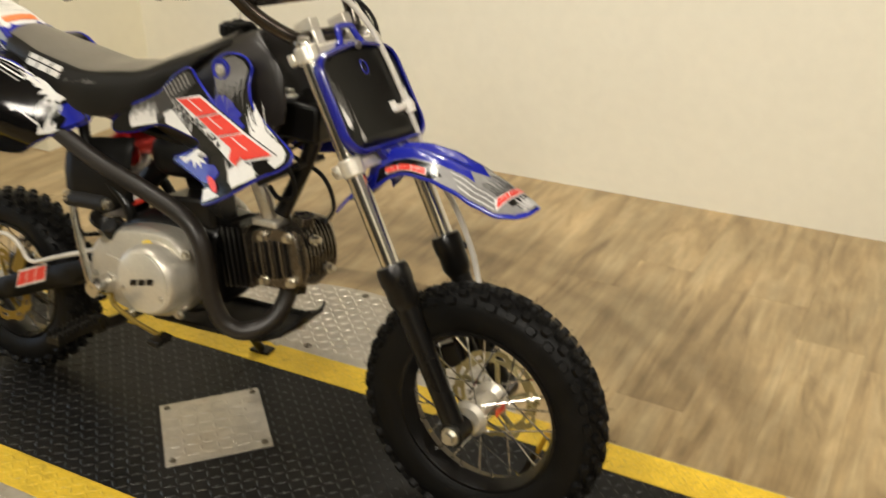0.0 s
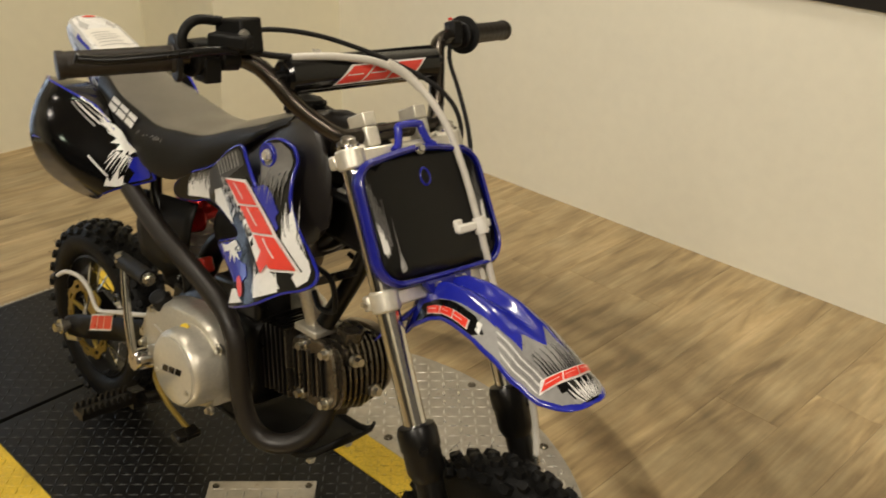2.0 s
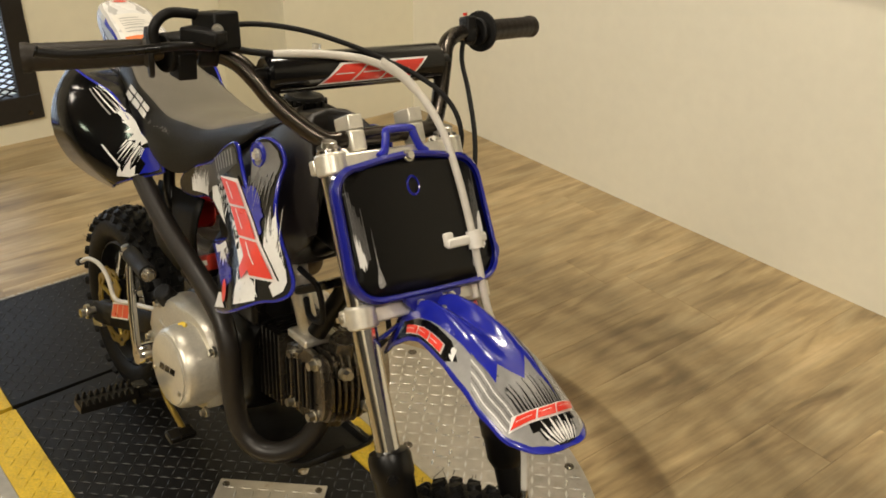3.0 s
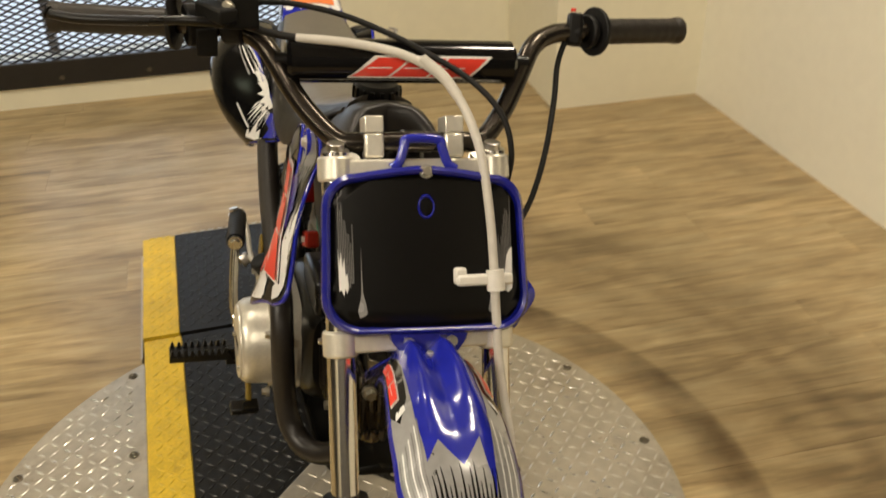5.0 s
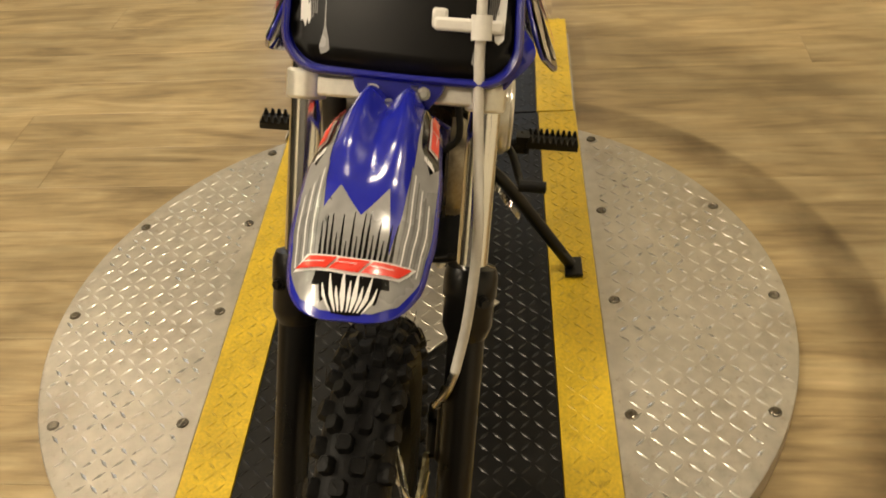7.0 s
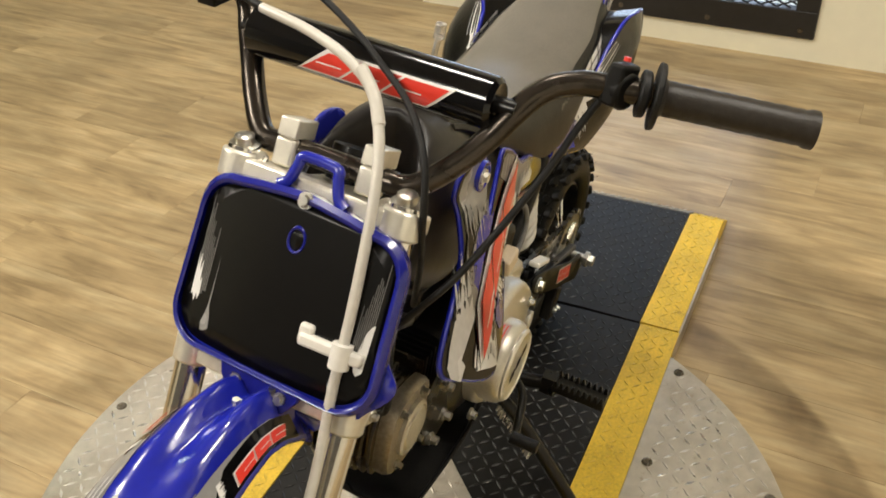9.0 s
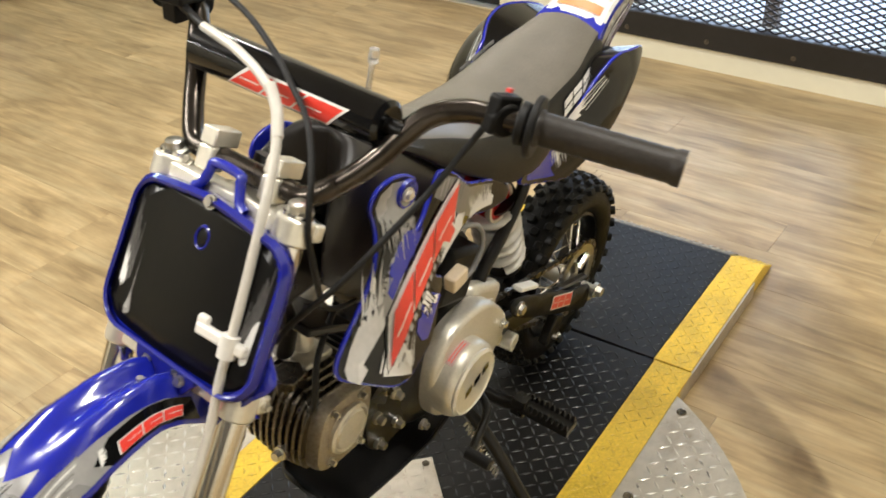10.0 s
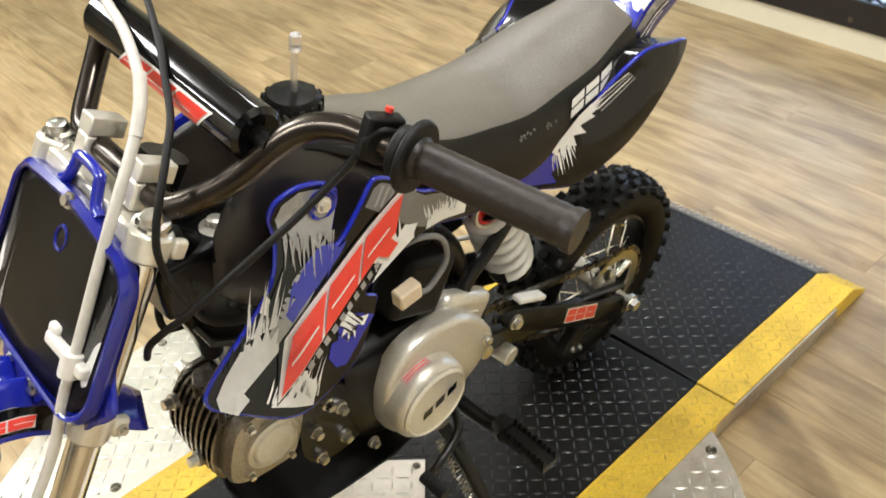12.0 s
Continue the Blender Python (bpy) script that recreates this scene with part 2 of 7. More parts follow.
    near = n.new("ShaderNodeMath")
    near.operation, near.inputs[1].default_value = "MULTIPLY", 1 / 1.5
    link.new(length.outputs["Value"], near.inputs[0])
    link.new(near.outputs[0], ring.inputs["Value"])
    amount = n.new("ShaderNodeMath")
    amount.operation = "MULTIPLY"
    side = n.new("ShaderNodeMapRange")
    side.inputs[1].default_value, side.inputs[2].default_value, side.inputs[3].default_value, side.inputs[4].default_value = -0.5, 0.45, 0.30, 1.6
    link.new(sep.outputs[1], side.inputs[0])
    lean_to = n.new("ShaderNodeMath")
    lean_to.operation = "MULTIPLY"
    link.new(ring.outputs[0], lean_to.inputs[0])
    link.new(side.outputs[0], lean_to.inputs[1])
    link.new(lean_to.outputs[0], amount.inputs[0])
    link.new(wob.outputs["Fac"], amount.inputs[1])
    dirt = n.new("ShaderNodeMix")
    dirt.data_type, dirt.blend_type = "RGBA", "MULTIPLY"
    dirt.inputs[7].default_value = (0.30, 0.26, 0.22, 1)
    link.new(amount.outputs[0], dirt.inputs[0])
    link.new(col, dirt.inputs[6])
    link.new(dirt.outputs[2], b.inputs["Base Color"])
    rr = n.new("ShaderNodeMapRange")
    rr.inputs[3].default_value, rr.inputs[4].default_value = 0.26, 0.42
    link.new(cloud, rr.inputs[0])
    link.new(rr.outputs[0], b.inputs["Roughness"])
    bp = n.new("ShaderNodeBump")
    bp.inputs["Strength"].default_value, bp.inputs["Distance"].default_value = 0.12, 0.001
    link.new(fibre, bp.inputs["Height"])
    link.new(bp.outputs[0], b.inputs["Normal"])
    return m


WOOD = wood()

# ---------- mesh helpers ----------


def part(name, bm, material, parent=None, label="", smooth=True, bevel=0.0, thick=0.0, sub=0):
    me = bpy.data.meshes.new(name)
    bm.to_mesh(me)
    bm.free()
    for m in material if isinstance(material, (list, tuple)) else [material]:
        me.materials.append(m)
    if smooth:
        me.shade_smooth()
        me.set_sharp_from_angle(angle=radians(38))
    ob = new(name, me)
    if parent:
        ob.parent = parent
    if thick:
        md = ob.modifiers.new("thickness", "SOLIDIFY")
        md.thickness, md.offset = thick, 0
    if sub:
        md = ob.modifiers.new("round", "SUBSURF")
        md.levels = md.render_levels = sub
    if bevel:
        md = ob.modifiers.new("edge", "BEVEL")
        md.width, md.segments, md.limit_method, md.angle_limit = bevel, 2, "ANGLE", radians(40)
    return tagged(ob, label) if label else ob


def group_at(name, m, label, category, grp="", kind=""):
    ob = new(name)
    ob.empty_display_size = 0.1
    ob.matrix_world = m
    return tagged(ob, label, category, grp, kind)


def box(bm, sx, sy, sz, m=None):
    bmesh.ops.create_cube(bm, size=1, matrix=(m or Matrix()) @ Matrix.Diagonal((sx, sy, sz, 1)))
    return bm


def block(x0, x1, y0, y1, z0, z1):
    return box(bmesh.new(), x1 - x0, y1 - y0, z1 - z0, pose((x0 + x1) / 2, (y0 + y1) / 2, (z0 + z1) / 2))


def rod(bm, p0, p1, r0, r1=None, seg=16):
    p0, p1 = Vector(p0), Vector(p1)
    d = p1 - p0
    m = Matrix.Translation((p0 + p1) / 2) @ d.to_track_quat("Z", "Y").to_matrix().to_4x4()
    bmesh.ops.create_cone(bm, cap_ends=True, segments=seg, radius1=r0, radius2=r0 if r1 is None else r1, depth=d.length, matrix=m)
    return bm


def spline(pts, per=8, closed=False):
    pts = [Vector(p) for p in pts]
    out, n = [], len(pts)
    for i in range(n if closed else n - 1):
        if closed:
            a, b, c, d = pts[i - 1], pts[i], pts[(i + 1) % n], pts[(i + 2) % n]
        else:
            b, c = pts[i], pts[i + 1]
            a = pts[i - 1] if i else b * 2 - c
            d = pts[i + 2] if i + 2 < n else c * 2 - b
        for k in range(per):
            t = k / per
            out.append(0.5 * (2 * b + (c - a) * t + (2 * a - 5 * b + 4 * c - d) * t * t + (3 * b - a - 3 * c + d) * t**3))
    if not closed:
        out.append(pts[-1])
    return out


def skin(bm, rings, closed_ring=True, caps=True):
    rows = [[bm.verts.new(p) for p in r] for r in rings]
    n = len(rows[0])
    for a, b in zip(rows, rows[1:]):
        for i in range(n if closed_ring else n - 1):
            j = (i + 1) % n
            bm.faces.new((a[i], a[j], b[j], b[i]))
    if caps and closed_ring:
        bm.faces.new(rows[0][::-1])
        bm.faces.new(rows[-1])
    bmesh.ops.recalc_face_normals(bm, faces=bm.faces)
    return bm


def tube(bm, pts, r, seg=12, per=8, smooth=True):
    path = spline(pts, per) if smooth else [Vector(p) for p in pts]
    n = len(path)
    rad = r if callable(r) else (lambda t: r)
    tangent = (path[1] - path[0]).normalized()
    side = tangent.orthogonal().normalized()
    rings = []
    for i, p in enumerate(path):
        t = (path[min(i + 1, n - 1)] - path[max(i - 1, 0)]).normalized()
        side = (side - t * side.dot(t)).normalized()
        up = t.cross(side)
        q = rad(i / (n - 1))
        rings.append([p + q * (math.cos(a) * side + math.sin(a) * up) for a in (2 * math.pi * k / seg for k in range(seg))])
    return skin(bm, rings)


def lathe(bm, prof, centre, axis="Y", seg=48, closed=True):
    """Turns a profile of (along the axis, radius) round an axis through centre."""
    c = Vector(centre)
    rings = []
    for k in range(seg):
        a = 2 * math.pi * k / seg
        if axis == "Y":
            rings.append([c + Vector((r * math.cos(a), h, r * math.sin(a))) for h, r in prof])
        elif axis == "Z":
            rings.append([c + Vector((r * math.cos(a), r * math.sin(a), h)) for h, r in prof])
        else:
            rings.append([c + Vector((h, r * math.cos(a), r * math.sin(a))) for h, r in prof])
    rows = [[bm.verts.new(p) for p in r] for r in rings]
    n = len(prof)
    for i in range(seg):
        a, b = rows[i], rows[(i + 1) % seg]
        for k in range(n if closed else n - 1):
            bm.faces.new((a[k], a[(k + 1) % n], b[(k + 1) % n], b[k]))
    if not closed:
        for k, flip in ((0, 1), (n - 1, 0)):
            loop = [r[k] for r in rows]
            bm.faces.new(loop[::-1] if flip else loop)
    bmesh.ops.recalc_face_normals(bm, faces=bm.faces)
    return bm


def patch(outline, surf, step=0.012, off=0.0, flip=1, bm=None):
    """A polygon in (u, v) laid on the surface surf(u, v), off metres above it."""
    tmp = bmesh.new()
    verts = [tmp.verts.new((u, v, 0)) for u, v in outline]
    f = tmp.faces.new(verts)
    bmesh.ops.triangulate(tmp, faces=[f])
    su, sv = step if isinstance(step, tuple) else (step, step)
    us, vs = [p[0] for p in outline], [p[1] for p in outline]
    for lo, hi, st, no in ((min(us), max(us), su, (1, 0, 0)), (min(vs), max(vs), sv, (0, 1, 0))):
        k = math.ceil(lo / st + 0.01)
        while k * st < hi:
            bmesh.ops.bisect_plane(tmp, geom=tmp.verts[:] + tmp.edges[:] + tmp.faces[:], plane_co=[k * st * c for c in no], plane_no=no)
            k += 1
    bmesh.ops.remove_doubles(tmp, verts=tmp.verts, dist=1e-6)
    for v in tmp.verts:
        u, w = v.co.x, v.co.y
        p = Vector(surf(u, w))
        if off:
            h = 1e-3
            nrm = (Vector(surf(u + h, w)) - p).cross(Vector(surf(u, w + h)) - p).normalized()
            p = p + nrm * off * flip
        v.co = p
    bmesh.ops.recalc_face_normals(tmp, faces=tmp.faces)
    if bm is None:
        return tmp
    me = bpy.data.meshes.new("tmp")
    tmp.to_mesh(me)
    tmp.free()
    bm.from_mesh(me)
    bpy.data.meshes.remove(me)
    return bm


def inset(outline, d):
    """The outline drawn in by d metres along its own normals."""
    n = len(outline)
    area = sum(outline[k - 1][0] * outline[k][1] - outline[k][0] * outline[k - 1][1] for k in range(n))
    out = []
    for k in range(n):
        (ax, ay), (bx, by) = outline[k - 1], outline[(k + 1) % n]
        tx, ty = bx - ax, by - ay
        q = math.hypot(tx, ty) or 1.0
        sg = 1 if area > 0 else -1
        out.append((outline[k][0] - sg * ty / q * d, outline[k][1] + sg * tx / q * d))
    return out


def rounded(pts, per=5):
    return [(p[0], p[1]) for p in spline([(x, y, 0) for x, y in pts], per, True)]


def lerp_table(table, x):
    if x <= table[0][0]:
        return table[0][1]
    for (a, fa), (b, fb) in zip(table, table[1:]):
        if x <= b:
            t = (x - a) / (b - a)
            t = t * t * (3 - 2 * t) * 0.5 + t * 0.5
            return fa + (fb - fa) * t
    return table[-1][1]


def splash(p0, p1, way, rnd, spikes=7, length=0.03, base=0.006):
    """A jagged brush mark: a base from p0 to p1 with uneven spikes towards way."""
    out = [p0]
    p0v, p1v, w = Vector(p0), Vector(p1), Vector(way).normalized()
    n = spikes * 2
    for k in range(n):
        mid = 0.55 + 0.45 * math.sin(math.pi * (k + 0.5) / n)
        low = base * rnd.uniform(0.7, 1.5) + length * mid * rnd.uniform(0.0, 0.35)
        tip = max(low + 0.004, length * mid * rnd.uniform(0.45, 1.1))
        out.append(tuple(p0v.lerp(p1v, (k + 0.15) / n) + w * low))
        out.append(tuple(p0v.lerp(p1v, (k + 0.5 + rnd.uniform(-0.2, 0.2)) / n) + w * tip))
    out.append(tuple(p0v.lerp(p1v, 0.985) + w * base))
    out.append(p1)
    return out


def bristles(surf, p0, p1, way, rnd, count, length, off, flip, width=0.0011):
    """Dry-brush streaks: thin tapering strokes from a base line towards way, uneven in length."""
    bm = bmesh.new()
    a, b, w = Vector(p0), Vector(p1), Vector(way).normalized()
    side = Vector((-w.y, w.x))
    for k in range(count):
        p = a.lerp(b, (k + rnd.random()) / count)
        r = width * rnd.uniform(0.5, 1.4)
        q = p + w * length * rnd.uniform(0.25, 1.0) + side * length * rnd.uniform(-0.10, 0.10)
        m = p.lerp(q, 0.55) + side * r * rnd.uniform(-0.6, 0.6)
        patch([tuple(p - side * r), tuple(m - side * r * 0.8), tuple(q), tuple(m + side * r * 0.8), tuple(p + side * r)], surf, 0.03, off, flip, bm)
    return bm


def emblem(parent, surf, origin, along, up, off, flip=1, step=0.01, edge=0.1, border=WHITE, fill=RED, slits=False, tail=True):
    """A plain slanted emblem of three strokes with a pale edge."""
    o, a, b = Vector(origin), Vector(along), Vector(up)

    def at(s, t):
        p = o + a * s + b * t
        return (p.x, p.y)

    e, f = edge, edge * 0.18
    part("emblem_edge", patch([at(-f, -e), at(0.80 - f, -e), at(0.90, -0.5 - e), at(1.03 + f, -0.5 - e), at(0.98 + f, -e), at(1.03 + f, 1 + e), at(0.08 - f, 1 + e)] if tail else [at(-f, -e), at(0.98 + f, -e), at(1.03 + f, 1 + e), at(0.08 - f, 1 + e)], surf, step, off, flip), border, parent)
    shapes = [[at(0.0, 0.0), at(0.30, 0.0), at(0.36, 1.0), at(0.10, 1.0)], [at(0.325, 0.0), at(0.62, 0.0), at(0.67, 1.0), at(0.385, 1.0)],
              [at(0.645, 0.0), at(0.98, 0.0), at(1.02, 1.0), at(0.695, 1.0)]]
    if tail:
        shapes.append([at(0.80, 0.05), at(0.93, 0.05), at(1.02, -0.5), at(0.92, -0.5)])
    for s in shapes:
        part("emblem_stroke", patch(s, surf, step, off * 1.6, flip), fill, parent)
    if slits:
        for s0 in (0.10, 0.40, 0.72):
            part("emblem_slit", patch([at(s0 - 0.03, 0.47), at(s0 + 0.17, 0.47), at(s0 + 0.173, 0.53), at(s0 - 0.025, 0.53)], surf, step, off * 2.2, flip), border, parent)


def bolt_at(parent, p, axis, r=0.006, h=0.004, material=STEEL, name="bolt"):
    p, a = Vector(p), Vector(axis).normalized()
    bm = rod(bmesh.new(), p - a * h * 0.3, p + a * h * 0.45, r * 1.35, r * 1.35, 14)
    rod(bm, p + a * h * 0.4, p + a * h * 1.5, r, r * 0.9, 6)
    return part(name, bm, material, parent, smooth=False)

# ---------- the room ----------
FLOOR = -0.045
ROOM = pose(0, 0, 0, 0, 0, -1.5)
NORTH = pose(0, 0, 0, 0, 0, 0.7)
TOP = 2.7


def wall(name, x0, x1, y0, y1, z0=FLOOR - 0.05, z1=TOP, material=WALL, label="plain cream painted wall", holes=(), at_m=ROOM):
    """A wall block in the room's axes. holes: (along0, along1, low, high) cut through it, along its longer side."""
    bm = bmesh.new()
    long_y = (y1 - y0) > (x1 - x0)
    lo, hi = (y0, y1) if long_y else (x0, x1)
    cuts = []
    at = lo
    for a0, a1, h0, h1 in sorted(holes):
        cuts += [(at, a0, z0, z1), (a0, a1, z0, h0), (a0, a1, h1, z1)]
        at = a1
    cuts.append((at, hi, z0, z1))
    for a0, a1, h0, h1 in cuts:
        if long_y:
            box(bm, x1 - x0, a1 - a0, h1 - h0, pose((x0 + x1) / 2, (a0 + a1) / 2, (h0 + h1) / 2))
        else:
            box(bm, a1 - a0, y1 - y0, h1 - h0, pose((a0 + a1) / 2, (y0 + y1) / 2, (h0 + h1) / 2))
    ob = part(name, bm, material, smooth=False)
    ob.matrix_world = at_m
    return tagged(ob, label, "wall", kind="structure")


BACK_X, LEFT_Y, PILLAR_X, PILLAR_Y, END_Y, GARAGE_X = -2.178, 1.583, -1.658, 0.988, -1.12, -2.31
WIN1 = (-0.951, 0.288, 0.032, 1.42)
WIN2 = (-1.25, 1.4, 0.725, 1.9)
wall("wall_west", BACK_X - 0.16, BACK_X, END_Y, PILLAR_Y + 0.3, holes=[WIN1], label="cream painted wall with a low black-framed window")
wall("wall_pillar", BACK_X - 0.16, PILLAR_X, PILLAR_Y, LEFT_Y + 0.06, label="cream painted corner pillar of the showroom wall")
wall("wall_north", PILLAR_X - 0.1, 3.3, LEFT_Y, LEFT_Y + 0.16, holes=[WIN2], at_m=NORTH, material=WALL_LIGHT, label="white painted wall below a black-framed window")
wall("wall_return", GARAGE_X - 0.16, BACK_X - 0.16, END_Y, END_Y + 0.16, label="cream painted return beside the overhead door")
GARAGE = (-3.75, -1.27, FLOOR - 0.05, 2.2)
wall("wall_garage", GARAGE_X - 0.16, GARAGE_X, -5.4, END_Y + 0.0, holes=[GARAGE], label="cream painted wall round the overhead door")
# unseen closing walls: dark ones cut bounce, the cream one brightens reflections
wall("wall_east_1", 3.3, 3.46, -2.2, LEFT_Y + 0.3, material=WALL_DARK, label="plain unseen wall, dark grey to cut bounced light")
wall("wall_east_2", 3.3, 3.46, -5.4, -2.2, label="plain unseen cream wall, kept bright for reflections")
wall("wall_south", GARAGE_X - 0.16, 3.46, -5.56, -5.4, material=WALL_DARK, label="plain unseen wall, dark grey to cut bounced light")
# ceiling out of view; its grey is set to weaken bounced fill
ceiling = part("ceiling", block(-2.9, 3.5, -5.6, 1.9, TOP, TOP + 0.1), CEILING, smooth=False)
ceiling.matrix_world = ROOM
tagged(ceiling, "plain unseen ceiling, grey to cut fill light", "ceiling", kind="structure")
subfloor = part("floor", block(-2.75, 3.45, -5.55, 1.80, FLOOR - 0.06, FLOOR - 0.003), WOOD, smooth=False)
subfloor.matrix_world = ROOM
tagged(subfloor, "pale brown wood-look plank floor", "floor", kind="structure")


def screen_mesh(w, h, cx, cy, wire):
    """Expanded metal: crossing wires of a w by h field in the (y, z) plane, with diamonds cx by cy."""
    bm = bmesh.new()
    slope = cy / cx
    reach = h / slope
    k = -math.ceil(reach / cx)
    while k * cx < w + reach:
        for s in (1, -1):
            (ya, za), (yb, zb) = (k * cx, 0), (k * cx + reach * s, h)
            t0, t1 = 0.0, 1.0
            for lo in (0.0, w):
                if abs(yb - ya) > 1e-9:
                    t = (lo - ya) / (yb - ya)
                    inc = (yb > ya) == (lo == 0.0)
                    if inc:
                        t0 = max(t0, t)
                    else:
                        t1 = min(t1, t)
            if t1 - t0 > 0.01:
                a = Vector((0, ya + (yb - ya) * t0, za + (zb - za) * t0))
                b = Vector((0, ya + (yb - ya) * t1, za + (zb - za) * t1))
                d = b - a
                m = Matrix.Translation((a + b) / 2 + Vector((0.0015 * s, 0, 0))) @ Matrix.Rotation(math.atan2(d.z, d.y), 4, "X")
                box(bm, wire * 0.8, d.length, wire, m)
        k += 1
    return bm


def grille_window(name, m, w, h, rail, label, daylight):
    """A steel window seen from its room side (+x): rails, bolts, wire grille, pane and mullions behind."""
    ob = group_at(name, m, label, "window", kind="structure")
    for y0, y1, z0, z1 in ((0, w, 0, rail), (0, w, h - rail, h), (0, rail * 0.8, rail, h - rail), (w - rail * 0.8, w, rail, h - rail)):
        part("window_frame", block(-0.035, 0.014, y0, y1, z0, z1), BLACK_FRAME, ob, "black painted steel rail", smooth=False, bevel=0.003)
    first, gap = (0.018, 0.294) if daylight else (0.30, 0.53)
    for k in range(int((w - first) / gap) + 1):
        bolt_at(ob, (0.014, first + gap * k, rail * 0.3), (1, 0, 0), 0.0065, 0.004, ALLOY_DARK, "rail_bolt")
    g = part("wire_grille", screen_mesh(w - rail * 1.6, h - 2 * rail, 0.047, 0.021, 0.0056), BLACK_FRAME, ob, "black expanded-metal grille", smooth=False)
    g.location = (-0.004, rail * 0.8, rail)
    if daylight:
        part("mullion", block(-0.15, -0.11, w * 0.60, w * 0.60 + 0.05, 0, h), MULLION, ob, smooth=False, bevel=0.004)
        part("mullion", block(-0.15, -0.11, w * 0.22, w * 0.22 + 0.03, 0, h), MULLION, ob, smooth=False, bevel=0.004)
        part("window_sill", block(-0.16, -0.036, 0.0, w, 0.0, 0.07), WALL_LIGHT, ob, smooth=False)
    return ob


grille_window("window_1", ROOM @ pose(BACK_X, WIN1[0], WIN1[2]), WIN1[1] - WIN1[0], WIN1[3] - WIN1[2], 0.088,
              "black-framed window with an expanded-metal grille and daylight behind", True)
# the second window lies along the north wall and faces south
grille_window("window_2", NORTH @ pose(WIN2[0], LEFT_Y, WIN2[2], 0, 0, -90), WIN2[1] - WIN2[0], WIN2[3] - WIN2[2], 0.13,
              "black-framed window above the white wall, dark behind its grille", False)
# dark sheet whose colour stands in for unlit depth beyond the grille
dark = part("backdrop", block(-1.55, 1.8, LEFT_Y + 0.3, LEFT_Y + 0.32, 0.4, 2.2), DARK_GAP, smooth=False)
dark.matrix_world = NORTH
tagged(dark, "dark sheet in place of the unlit space behind the window", "backdrop", kind="structure")
sky = part("backdrop", block(-3.32, -3.3, -2.6, 2.0, -1.0, 2.6), DAYLIGHT, smooth=False)
sky.matrix_world = ROOM
tagged(sky, "pale blue daylight outside the window", "backdrop", kind="structure")

# overhead door
door = group_at("door_1", ROOM @ pose(GARAGE_X - 0.05, GARAGE[0], FLOOR), "white flush overhead door with a black bottom seal", "door", kind="structure")
dw = GARAGE[1] - GARAGE[0]
for k in range(4):
    part("door_panel", block(-0.04, 0, 0, dw, 0.085 + k * 0.53, 0.612 + k * 0.53), DOOR_WHITE, door, smooth=False, bevel=0.004)
part("bottom_seal", block(-0.045, 0.004, 0, dw, 0.012, 0.083), DARK_GAP, door, "black rubber bottom seal", smooth=False, bevel=0.006)
part("threshold", block(-0.06, 0.03, 0, dw, -0.002, 0.006), BRIGHT, door, "bright metal threshold strip", smooth=False)
for yy in (dw * 0.62, dw * 0.97):
    bm = box(bmesh.new(), 0.012, 0.05, 0.07, pose(0.006, yy, 0.17))
    rod(bm, (0.012, yy, 0.18), (0.03, yy, 0.18), 0.012)
    part("door_roller", bm, WORN_STEEL, door)

# ---------- turntable platform ----------
DISC_R = 0.606
IN_Y, OUT_Y, MID_Y = 0.228, 0.306, 0.0
BEND, END_X = 1.045, 1.112


def lozenges(inside, x0, x1, y0, y1, pitch=0.0225, long=0.0118, wide=0.0029, high=0.0011, z=lambda x, y: 0.0):
    """Raised tread marks, lying crosswise by turns, where inside(x, y) holds."""
    verts, faces = [], []
    for i in range(math.floor(x0 / pitch), math.ceil(x1 / pitch) + 1):
        for j in range(math.floor(y0 / pitch), math.ceil(y1 / pitch) + 1):
            x, y = i * pitch, j * pitch
            if not inside(x, y):
                continue
            a = radians(45 if (i + j) % 2 else -45)
            c, s = math.cos(a), math.sin(a)
            zz = z(x, y)
            k = len(verts)
            for u, v, h in ((-long, 0, 0), (0, -wide, 0), (long, 0, 0), (0, wide, 0), (-long * 0.55, 0, high), (long * 0.55, 0, high)):
                verts.append((x + c * u - s * v, y + s * u + c * v, zz + h))
            faces += [(k, k + 1, k + 4), (k + 1, k + 5, k + 4), (k + 1, k + 2, k + 5), (k + 2, k + 3, k + 5), (k + 3, k + 4, k + 5), (k + 3, k, k + 4)]
    return verts, faces


def tread(name, data, material, parent, label):
    me = bpy.data.meshes.new(name)
    me.from_pydata(data[0], [], data[1])
    me.materials.append(material)
    me.shade_smooth()
    me.set_sharp_from_angle(angle=radians(25))
    ob = new(name, me)
    ob.parent = parent
    return tagged(ob, label, kind="stuff")


